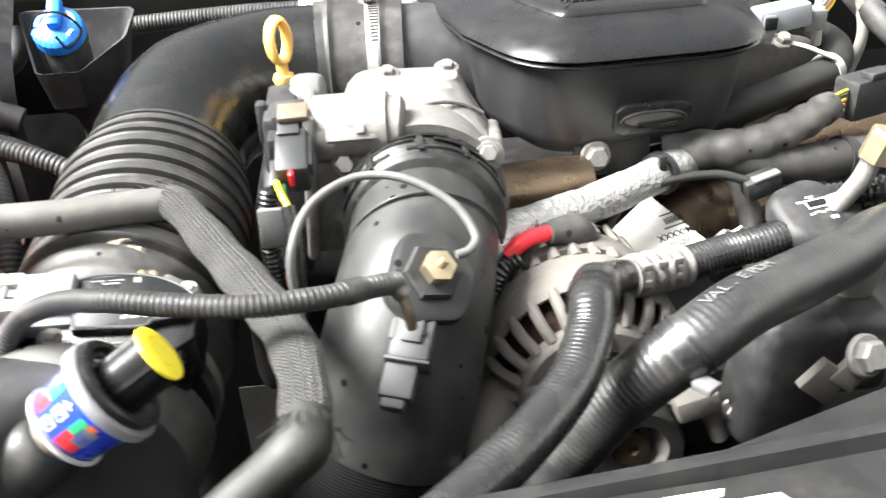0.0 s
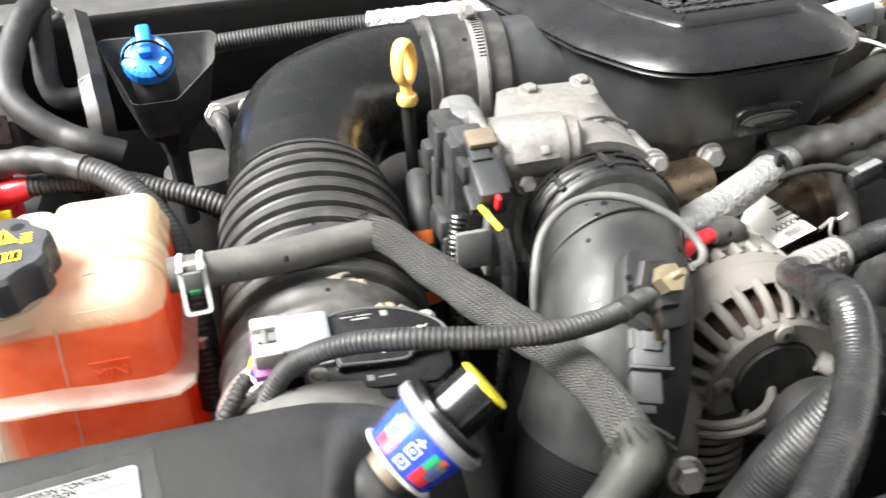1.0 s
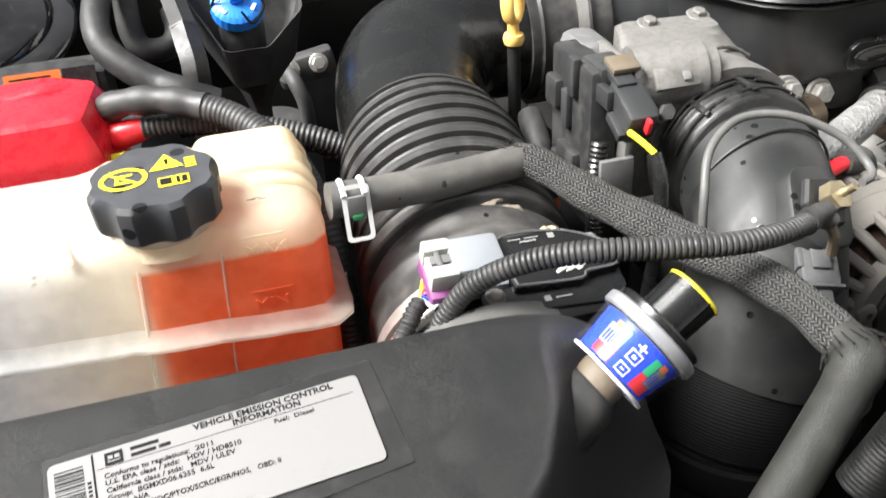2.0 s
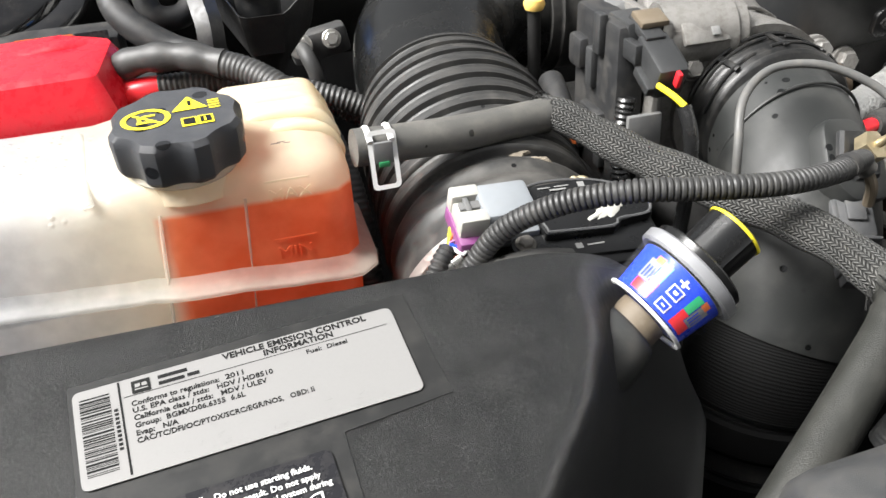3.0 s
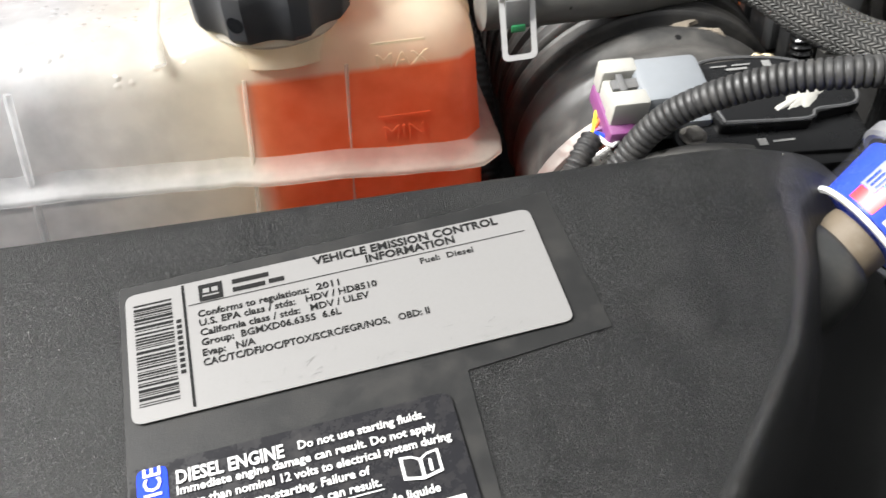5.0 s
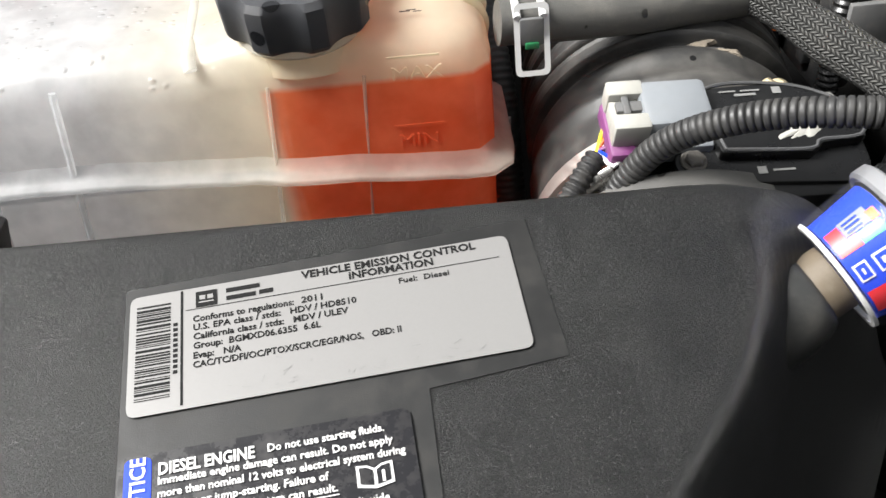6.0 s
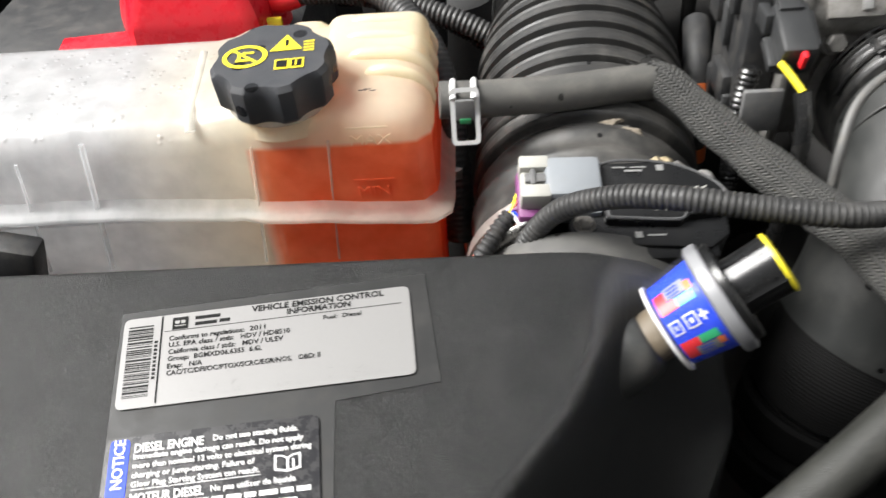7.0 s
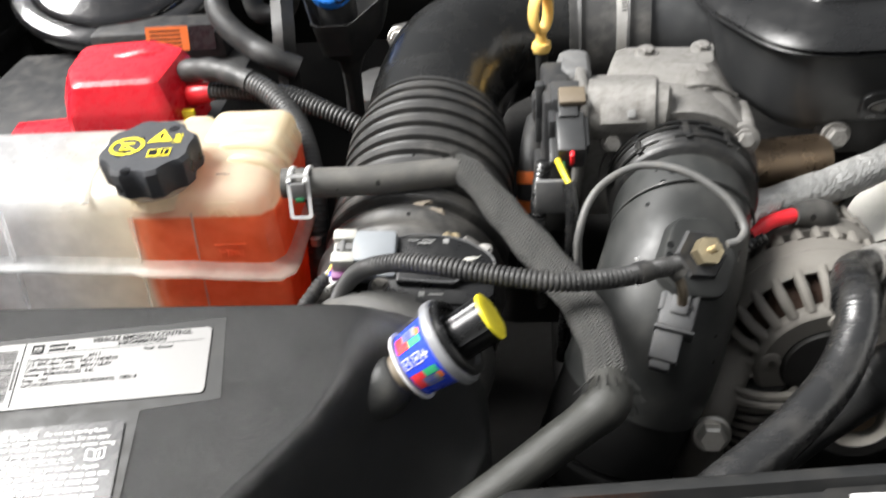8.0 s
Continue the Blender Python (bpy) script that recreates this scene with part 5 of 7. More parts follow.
# ---- charge pipe with its snap ring, sensor and rubber boot ----
charge = thing("charge_air_pipe", (0.02, 0.36, 0.95), "dusty black plastic charge air pipe elbow with pressure sensor", "air duct")
part("pipe_body", tube([(0.047, 0.492, 1.172), (0.043, 0.458, 1.166), (0.034, 0.428, 1.150), (0.022, 0.405, 1.120), (0.013, 0.396, 1.092), (0.008, 0.393, 1.080)],
     lambda s, L: 0.0450 + 0.0035 * min(1, max(0, (s - 0.05) / 0.09)), 56, 0.005), "charge_plastic", charge, sharp=60)
part("snap_ring", tube([Vector((0.0472, 0.500, 1.1725)), Vector((0.0462, 0.468, 1.1715))], lambda s, L: 0.0476 + 0.0022 * (0.5 - 0.5 * math.cos(2 * math.pi * s / 0.0054)) ** 2, 64, 0.0009), "ring_black", charge, "ribbed black locking ring", sharp=70)
for y0, spans in ((0.4945, ((20, 62), (70, 110), (118, 160))), (0.4885, ((35, 80), (95, 150))), (0.4760, ((15, 50), (58, 100), (112, 165)))):
    for a0, a1 in spans:
        arc = [(0.0467 + 0.0508 * math.cos(radians(a0 + (a1 - a0) * i / 8)), y0, 1.172 + 0.0508 * math.sin(radians(a0 + (a1 - a0) * i / 8))) for i in range(9)]
        part("ring_rib", tube(arc, 0.0011, 6, 0.004), "ring_black", charge)
for a0 in (58, 90, 128):
    a = radians(a0)
    part("ring_lug", block((0.0467 + 0.0505 * math.cos(a), 0.484, 1.172 + 0.0505 * math.sin(a)), (0.004, 0.022, 0.0016), Matrix.Rotation(math.pi / 2 - a, 3, "Y"), 0.0006), "ring_black", charge)
part("rubber_boot", tube([(0.010, 0.394, 1.086), (0.001, 0.387, 1.062), (-0.005, 0.383, 1.042)], ribs(0.0462, 0.0017, 0.0004), 48, 0.00045), "boot_rubber", charge, "finely ribbed rubber boot", sharp=80)
for z0, z1 in ((1.040, 1.018), (1.006, 0.984)):
    part("hose_end", tube([(-0.005 + (z - 1.042) * 0.24, 0.383 + (z - 1.042) * 0.17, z) for z in (z0, z1)], lambda s, L: 0.0475 - 0.003 * (s < 0.002 or s > L - 0.002), 48, 0.0018), "boot_rubber", charge, "dusty rubber hose end")
part("lower_pipe", tube([(-0.004, 0.3835, 1.045), (-0.014, 0.376, 1.0), (-0.026, 0.367, 0.95), (-0.05, 0.35, 0.88), (-0.1, 0.32, 0.8)], 0.0425, 40, 0.01), "dark_plastic", charge)
# boss and brass fitting
BW = Vector((0.30, -0.62, 0.72)).normalized()
BF = axes((0.0435, 0.3935, 1.1870), BW, (1, 0, 0))
part("sensor_boss", slab(outline([(-0.026, -0.010, 0.016), (-0.014, -0.026, 0.012), (0.016, -0.026, 0.012), (0.026, 0.000, 0.012), (0.014, 0.024, 0.014), (-0.014, 0.024, 0.014)], 0.012, 6), 0.020, BF @ Matrix.Translation((0, 0, -0.0225)), 0.003), "charge_plastic", charge)
part("hex_collar", lathe([(0.0165, -0.004), (0.0165, 0.000), (0.0150, 0.002), (0.0125, 0.0015), (0.0, 0.0015)], BF, 6), "dark_plastic", charge, sharp=20)
part("brass_hex", lathe([(0.0, 0.0125), (0.0050, 0.0125), (0.0088, 0.0115), (0.0088, 0.0035), (0.0, 0.0035)], BF, 6), "brass", charge, "brass hexagon fitting", sharp=20)
part("fitting_stem", lathe([(0.0, 0.021), (0.0022, 0.021), (0.0026, 0.012), (0.0, 0.012)], BF, 14), "brass", charge)
# plug hanging from the loom's end
PX, PY = Vector((0.95, -0.30, -0.09)).normalized(), Vector((0.35, 0.80, 0.49)).normalized()
PW = PX.cross(PY).normalized()
PF = axes(Vector((0.0255, 0.3655, 1.1610)) - PW * 0.004, PW, PX)
part("plug", join(block(PF @ Vector((0.0015, 0.007, -0.003)), (0.0215, 0.025, 0.014), PF.to_3x3(), 0.0025), block(PF @ Vector((0.0015, 0.0205, -0.003)), (0.016, 0.006, 0.011), PF.to_3x3(), 0.002)), "plug_grey", charge, "dusty grey sensor plug")
part("plug_latch", join(block(PF @ Vector((0.0015, 0.011, 0.0052)), (0.0105, 0.016, 0.0022), PF.to_3x3(), 0.001), block(PF @ Vector((0.0015, 0.0185, 0.0050)), (0.0125, 0.0032, 0.0030), PF.to_3x3(), 0.001)), "plug_grey", charge)
part("plug_tail", join(block(PF @ Vector((-0.001, -0.0165, -0.004)), (0.0172, 0.019, 0.0115), PF.to_3x3(), 0.002), block(PF @ Vector((-0.0018, -0.0275, -0.005)), (0.0125, 0.007, 0.0090), PF.to_3x3(), 0.002)), "plug_grey", charge, "dusty grey plug end")
part("plug_hole", block(PF @ Vector((0.0065, 0.009, 0.0053)), (0.003, 0.003, 0.001), PF.to_3x3(), 0), "ink", charge)
part("plug_wing", block(PF @ Vector((-0.0085, 0.010, -0.001)), (0.004, 0.012, 0.010), PF.to_3x3(), 0.001), "plug_grey", charge)
part("plug_band", block(PF @ Vector((0.0015, -0.0065, -0.003)), (0.0235, 0.002, 0.0160), PF.to_3x3(), 0.0006), "plug_grey", charge)
part("mould_seam", tube([(0.043 + 0.0468 * math.cos(radians(a)), 0.452 - 0.010 * math.sin(radians(a)), 1.163 + 0.0468 * math.sin(radians(a))) for a in range(5, 176, 10)], 0.0010, 8, 0.004), "charge_plastic", charge)
# thin loop of breather line
loop = thing("sensor_wire_loop", (0.02, 0.42, 1.15), "thin grey rubber line looped over the charge pipe", "wire")
part("line", tube([(-0.028, 0.395, 1.165), (-0.029, 0.398, 1.200), (-0.018, 0.415, 1.220), (0.006, 0.428, 1.2285), (0.032, 0.422, 1.2290), (0.056, 0.408, 1.219), (0.066, 0.394, 1.207), (0.062, 0.384, 1.204), (0.0545, 0.3815, 1.203)], 0.0024, 12, 0.003), "loop_grey", loop)

# ---- throttle body ----
thr = thing("throttle_body", (0.03, 0.54, 1.12), "cast aluminium throttle body with actuator cover and black plug", "throttle body")
part("flange_body", tube([(0.047, 0.500, 1.173), (0.048, 0.540, 1.173), (0.050, 0.60, 1.160)], lambda s, L: 0.0545 - 0.012 * max(0.0, s - 0.012) / 0.09, 48, 0.008), "aluminium", thr)
def plan(z, lean, *corners):
    return [(p.x, p.y, z + lean * (p.x - 0.03)) for p in outline(corners, 0.008, 6, 64)]


part("top_casting", ring_loft([plan(1.165, 0, (-0.016, 0.518), (0.096, 0.506), (0.102, 0.575), (0.092, 0.606), (0.002, 0.608)), plan(1.1960, -0.05, (-0.016, 0.518), (0.097, 0.506), (0.103, 0.570), (0.092, 0.606), (0.006, 0.608)),
     plan(1.2040, -0.05, (-0.013, 0.526), (0.093, 0.514), (0.100, 0.565), (0.090, 0.606), (0.009, 0.607)), plan(1.2270, -0.06, (0.004, 0.570), (0.052, 0.566), (0.082, 0.567), (0.087, 0.603), (0.013, 0.604)),
     plan(1.2300, -0.03, (0.008, 0.576), (0.052, 0.572), (0.080, 0.571), (0.084, 0.600), (0.017, 0.601))]), "aluminium", thr, sharp=30)
part("lid_rib", tube([(0.010, 0.5745, 1.2262), (0.045, 0.5712, 1.2255), (0.078, 0.5690, 1.2235)], 0.0013, 8, 0.004), "aluminium", thr)
part("lid_rib", tube([(0.014, 0.5585, 1.2180), (0.050, 0.5555, 1.2172), (0.086, 0.5530, 1.2140)], 0.0012, 8, 0.004), "aluminium", thr)
part("flange_step", tube([(-0.012, 0.5205, 1.2000), (0.030, 0.5100, 1.2005), (0.060, 0.5070, 1.1995), (0.088, 0.5060, 1.1985), (0.098, 0.525, 1.1985), (0.102, 0.565, 1.1970)], 0.0050, 12, 0.005, 0.7), "aluminium", thr)
part("arch_rib", tube([(0.040, 0.526, 1.2170), (0.054, 0.530, 1.2180), (0.070, 0.530, 1.2130), (0.084, 0.526, 1.2060)], 0.0020, 10, 0.004), "aluminium", thr)
part("arch_rib", tube([(0.040, 0.535, 1.2215), (0.060, 0.545, 1.2230), (0.078, 0.552, 1.2190), (0.095, 0.556, 1.2090)], 0.0016, 10, 0.004), "aluminium", thr)
part("motor_barrel", tube([(-0.014, 0.5200, 1.2205), (0.010, 0.5170, 1.2215), (0.030, 0.5145, 1.2220)], 0.0215, 40, 0.006), "aluminium", thr, "smooth cast motor barrel")
part("barrel_web", block((0.012, 0.544, 1.2150), (0.052, 0.045, 0.022), Matrix.Rotation(radians(-4), 3, "Z"), 0.005, 3), "aluminium", thr)
part("barrel_end", tube([(0.028, 0.5145, 1.2215), (0.0395, 0.5130, 1.2205)], lambda s, L: 0.0195 - 0.004 * (s > 0.009), 32, 0.003), "aluminium", thr)
part("barrel_neck", tube([(-0.022, 0.5200, 1.2215), (-0.012, 0.5190, 1.2215)], 0.0125, 24, 0.004), "aluminium", thr)
part("barrel_plate", block((0.0065, 0.4985, 1.2275), (0.030, 0.004, 0.014), Matrix.Rotation(radians(-38), 3, "X"), 0.0010), "aluminium", thr, "flat machined plate")
part("code_square", block((0.0120, 0.4955, 1.2290), (0.0054, 0.0014, 0.0054), Matrix.Rotation(radians(-38), 3, "X"), 0.0003), "print_grey", thr)
for k in range(6):
    part("cast_number", block((-0.0115 + 0.0004 * k, 0.5005, 1.2165 + 0.0026 * k), (0.006, 0.0016, 0.0010), Matrix.Rotation(radians(-38), 3, "X"), 0.0002), "aluminium", thr)
for k in range(9):
    part("cast_letter", block((0.000 + 0.0026 * k, 0.5405 - 0.0004 * k, 1.2268), (0.0016, 0.0030, 0.0010), None, 0.0002), "aluminium", thr)
part("cast_bar", block((0.012, 0.5320, 1.2372), (0.030, 0.0016, 0.0014), Matrix.Rotation(radians(-5), 3, "Z"), 0.0003), "aluminium", thr)
part("gear_plate", block((-0.0215, 0.528, 1.188), (0.008, 0.060, 0.098), Matrix.Rotation(radians(4), 3, "Y"), 0.003), "aluminium", thr)
part("lower_flange", block((0.0, 0.512, 1.180), (0.046, 0.012, 0.080), None, 0.004), "aluminium", thr)
part("corner_ear", lathe([(0.0, 0.004), (0.010, 0.004), (0.011, 0.002), (0.011, -0.010), (0, -0.010)], axes((0.089, 0.502, 1.203), (0, -0.9, 0.4)), 24), "aluminium", thr)
hexagon((0.089, 0.4975, 1.2050), (0, -0.9, 0.4), 0.0058, 0.008, thr, mat="aluminium")
hexagon((0.001, 0.503, 1.2035), (0, -0.92, 0.35), 0.0060, 0.009, thr, mat="aluminium")
for bx, by, bz in ((0.034, 0.590, 1.2300), (0.076, 0.596, 1.2290)):
    hexagon((bx, by, bz), (0.05, -0.25, 0.95), 0.0052, 0.005, thr, mat="aluminium", flange=1.7)
part("actuator_cover", join(block((-0.0365, 0.540, 1.180), (0.020, 0.066, 0.110), None, 0.004), block((-0.047, 0.560, 1.205), (0.012, 0.020, 0.022), None, 0.004), block((-0.0475, 0.535, 1.165), (0.010, 0.030, 0.020), None, 0.003), lathe([(0, 0.008), (0.006, 0.008), (0.008, 0.004), (0.008, -0.004), (0, -0.004)], axes((-0.050, 0.566, 1.208), (-1, 0, 0)), 20)), "dark_plastic", thr, "black ribbed actuator cover")
part("gear_cover", ring_loft([[(x, y, z - 0.03 * (y - 0.56)) for x, y, _ in plan(0, 0, (-0.035 + g, 0.550 + g), (-0.010 - g, 0.546 + g), (-0.008 - g, 0.594 - g), (-0.033 + g, 0.596 - g))] for z, g in ((1.20, 0.0), (1.228, 0.0), (1.2335, 0.0015), (1.2355, 0.004))]), "dust_grey", thr, "weathered grey cover cap")
part("plug_body", block((-0.0300, 0.5210, 1.2270), (0.022, 0.030, 0.020), None, 0.003), "satin", thr)
part("plug_housing", block((-0.0290, 0.4870, 1.2160), (0.0195, 0.034, 0.022), Matrix.Rotation(radians(24), 3, "X"), 0.003), "satin", thr, "black electrical plug")
part("plug_latch", block((-0.0300, 0.5040, 1.2330), (0.013, 0.026, 0.006), Matrix.Rotation(radians(18), 3, "X"), 0.001), "satin", thr)
part("plug_rail", block((-0.0400, 0.5060, 1.2220), (0.006, 0.030, 0.012), None, 0.001), "satin", thr)
part("plug_rail", block((-0.0405, 0.4830, 1.2090), (0.005, 0.020, 0.006), Matrix.Rotation(radians(24), 3, "X"), 0.001), "satin", thr)
part("plug_rail", block((-0.0190, 0.4860, 1.2190), (0.004, 0.024, 0.010), Matrix.Rotation(radians(24), 3, "X"), 0.001), "satin", thr)
part("plug_clip", block((-0.0270, 0.5060, 1.2385), (0.018, 0.016, 0.004), Matrix.Rotation(radians(14), 3, "X"), 0.001), "beige", thr, "brown locking clip")
part("red_tab", block((-0.0290, 0.4640, 1.2150), (0.0030, 0.005, 0.010), Matrix.Rotation(radians(20), 3, "X"), 0.001), "print_red", thr, "red locking tab")
part("wire", tube([(-0.0385, 0.469, 1.211), (-0.0355, 0.457, 1.2090), (-0.0318, 0.4485, 1.2050)], 0.0019, 8, 0.002), "lemon", thr, "yellow wire")
part("wire", tube([(-0.0345, 0.469, 1.209), (-0.0330, 0.456, 1.2065), (-0.0300, 0.447, 1.202), (-0.030, 0.443, 1.190)], 0.0009, 8, 0.002), "wire_green", thr, "green wire")
part("wire_cover", tube([(-0.0318, 0.4500, 1.2045), (-0.0300, 0.4430, 1.190), (-0.0300, 0.440, 1.170), (-0.032, 0.44, 1.13), (-0.035, 0.45, 1.05)], 0.0045, 12, 0.004), "gloss_rubber", thr)
part("bracket", block((-0.0420, 0.4760, 1.1780), (0.022, 0.004, 0.026), None, 0.001), "dust_grey", thr)

# ---- yellow dipstick ----
dip = thing("oil_dipstick", (-0.043, 0.66, 1.12), "yellow loop-handled oil dipstick", "dipstick")
DW = Vector((0.03, -0.02, 1)).normalized()
part("pull_ring", tube([(-0.043 + 0.0062 * math.cos(a), 0.660 + 0.0052 * math.cos(a), 1.2385 + 0.0160 * math.sin(a)) for a in [radians(-90 + 15 * k) for k in range(25)]], 0.0031, 12, 0.002, 1.9, (-0.64, 0.77, 0)), "yellow", dip)
part("stem", tube([(-0.0432, 0.660, 1.223), (-0.0425, 0.660, 1.2115)], lambda s, L: 0.0045, 14, 0.003), "yellow", dip)
part("stop", lathe([(0.0, 0.004), (0.0075, 0.004), (0.0085, 0.0), (0.0070, -0.004), (0, -0.004)], axes((-0.0425, 0.660, 1.2085), DW), 24), "yellow", dip)
part("guide_tube", tube([(-0.0425, 0.660, 1.2065), (-0.042, 0.661, 1.18), (-0.040, 0.665, 1.08)], 0.0052, 14, 0.005), "shadow_metal", dip)
for yy, zz in ((0.522, 1.150), (0.540, 1.200), (0.556, 1.150), (0.530, 1.225)):
    part("cover_rib", block((-0.048, yy, zz), (0.006, 0.010, 0.026), None, 0.0015), "satin", thr)
part("cover_screw", lathe([(0, 0.003), (0.004, 0.003), (0.0045, 0), (0, 0)], axes((-0.0465, 0.545, 1.178), (-1, 0, 0)), 16), "steel", thr)
part("side_loom", tube([(-0.046, 0.492, 1.196), (-0.050, 0.488, 1.170), (-0.050, 0.486, 1.13), (-0.05, 0.49, 1.07)], ribs(0.0052, 0.0034, 0.001), 12, 0.0009), "gloss_rubber", thr)

# ---- resonator cover over the engine ----
def ring_at(corners, grow, z, n=96, slope=0.0):
    pts = outline(corners, 0.03, 8, n)
    c = Vector((0.2, 0.76))
    out = []
    for i, p in enumerate(pts):
        t = (pts[(i + 1) % n] - pts[i - 1]).normalized()
        q = p + Vector((t.y, -t.x)) * grow
        out.append((q.x, q.y, z + slope * (q.y - c.y)))
    return out


RES = [(0.045, 0.93, 0.03), (0.095, 0.655, 0.05), (0.132, 0.564, 0.066), (0.306, 0.574, 0.066), (0.330, 0.70, 0.08), (0.333, 0.93, 0.03)]
reso = thing("intake_resonator", (0.2, 0.74, 1.16), "black plastic intake resonator with raised lettered top", "engine cover")
body = ring_loft([ring_at(RES, -0.050, 1.150), ring_at(RES, -0.026, 1.158), ring_at(RES, -0.019, 1.172), ring_at(RES, -0.010, 1.2230), ring_at(RES, -0.009, 1.2290)])
part("lower_shell", body, "satin", reso, sharp=55)
part("seam_rim", ring_loft([ring_at(RES, -0.010, 1.2275), ring_at(RES, -0.002, 1.2282), ring_at(RES, 0.0, 1.2305), ring_at(RES, -0.002, 1.2325), ring_at(RES, -0.004, 1.2335)]), "gloss_plastic", reso)
lid = ring_loft([ring_at(RES, -0.003, 1.2330), ring_at(RES, 0.001, 1.2350), ring_at(RES, -0.001, 1.2380), ring_at(RES, -0.012, 1.2440), ring_at(RES, -0.030, 1.2510), ring_at(RES, -0.042, 1.2545),
                 ring_at(RES, -0.0445, 1.2575), ring_at(RES, -0.048, 1.2590), ring_at(RES, -0.062, 1.2600)])
part("lid", lid, "gloss_plastic", reso, sharp=50)
part("lid_bead", ring_loft([ring_at(RES, -0.0418, 1.2548), ring_at(RES, -0.0428, 1.2566), ring_at(RES, -0.0440, 1.2572), ring_at(RES, -0.0452, 1.2568)], False, False), "gloss_plastic", reso)
EF = axes((0.156, 0.6335, 1.2605), (0, -0.03, 1), (1, 0.03, 0))
part("raised_lettering", lettering("TURBO DIESEL", 0.0098, EF @ Matrix.Translation((0, 0, 0.0002)), 0.010, -0.004, 1.02, 0, 0.0008, 0.0003), "satin", reso)
part("raised_lettering", lettering("6.6L", 0.026, EF @ Matrix.Translation((0, 0, 0.0002)), 0.008, 0.010, 1.25, 0, 0.0008, 0.0006), "satin", reso)
# slotted lift point in the front wall
WF = axes((0.2195, 0.5745, 1.1885), (0.03, -0.985, -0.14), (1, 0.03, 0)) @ Matrix.Diagonal((0.84, 0.74, 0.9, 1))
part("slot_frame", slab(outline([(-0.034, -0.015), (0.034, -0.015), (0.034, 0.012), (0.026, 0.017), (-0.026, 0.017), (-0.034, 0.010)], 0.010, 6), 0.005, WF, 0.002), "gloss_plastic", reso)
part("slot_plate", slab(rect(0.050, 0.015, 0.007), 0.0008, WF @ Matrix.Translation((0, 0.001, 0.005)), 0), "aluminium", reso, "dull metal plate in the slot")
part("slot_lip", tube([WF @ Vector((0.024 * math.cos(a) + (0.004 if math.cos(a) > 0 else -0.004), 0.0085 * math.sin(a) + 0.001, 0.006)) for a in [radians(18 * k) for k in range(21)]], 0.0012, 8, 0.003), "shadow_metal", reso)
part("slot_tongue", block(WF @ Vector((0.006, -0.001, 0.007)), (0.034, 0.003, 0.0016), WF.to_3x3().normalized() @ Matrix.Rotation(radians(5), 3, "Z"), 0.0006), "ink", reso)

# ---- bracket, foil-wrapped pipe, brown exhaust gas pipes ----
brk = thing("lift_bracket", (0.18, 0.58, 1.13), "dark steel bracket with a zinc flange bolt", "bracket")
part("plate", block((0.197, 0.592, 1.156), (0.058, 0.006, 0.034), Matrix.Rotation(radians(-10), 3, "X"), 0.002), "shadow_metal", brk)
hexagon((0.1835, 0.5875, 1.1560), (0.0, -0.98, 0.2), 0.0085, 0.011, brk, mat="aluminium")

foil = thing("foil_wrapped_pipe", (0.18, 0.53, 1.13), "pipe wrapped in crinkled silver foil with a black tie", "pipe")
rf = random.Random(9)
jit = [rf.uniform(-0.0012, 0.0012) for _ in range(200)]
part("foil_wrap", tube([(0.060, 0.455, 1.150), (0.100, 0.487, 1.153), (0.160, 0.527, 1.146), (0.210, 0.557, 1.146), (0.252, 0.583, 1.148)], lambda s, L: 0.0134 + jit[int(s * 60) % 200] * 0.4, 20, 0.0035), "foil", foil, sharp=80)
part("cable_tie", tube([(0.2245, 0.5655, 1.1465), (0.2295, 0.5690, 1.1470)], 0.0162, 24, 0.003), "dark_plastic", foil)
part("tie_head", block((0.2240, 0.5560, 1.1600), (0.006, 0.005, 0.012), None, 0.001), "dark_plastic", foil)

egr = thing("exhaust_gas_pipe", (0.2, 0.6, 1.06), "heat-browned steel exhaust gas pipe with a welded can", "pipe")
part("short_pipe", tube([(0.085, 0.548, 1.150), (0.125, 0.560, 1.148), (0.170, 0.580, 1.140)], 0.0190, 28, 0.006), "bronze", egr)
part("pipe_flange", lathe([(0.0, 0.006), (0.021, 0.006), (0.022, 0.0), (0.021, -0.006), (0.0, -0.006)], axes((0.096, 0.545, 1.152), (1, 0.3, -0.05)), 28), "aluminium", egr)
part("can", tube([(0.165, 0.590, 1.035), (0.20, 0.605, 1.050), (0.300, 0.628, 1.075), (0.345, 0.64, 1.08)], lambda s, L: 0.036 + 0.0018 * (abs(s - 0.14) < 0.004) - 0.010 * max(0, (s - 0.15) / 0.05), 40, 0.004), "bronze", egr)
part("upper_pipe", tube([(0.150, 0.60, 1.075), (0.21, 0.625, 1.115), (0.27, 0.635, 1.128), (0.31, 0.64, 1.12)], 0.013, 20, 0.006), "shadow_metal", egr)
part("clip", join(tube([(0.262, 0.541, 1.100), (0.268, 0.537, 1.110), (0.276, 0.540, 1.106), (0.282, 0.538, 1.112)], 0.0018, 8, 0.003), tube([(0.268, 0.537, 1.110), (0.266, 0.533, 1.098), (0.275, 0.531, 1.094)], 0.0016, 8, 0.003)), "steel", egr)

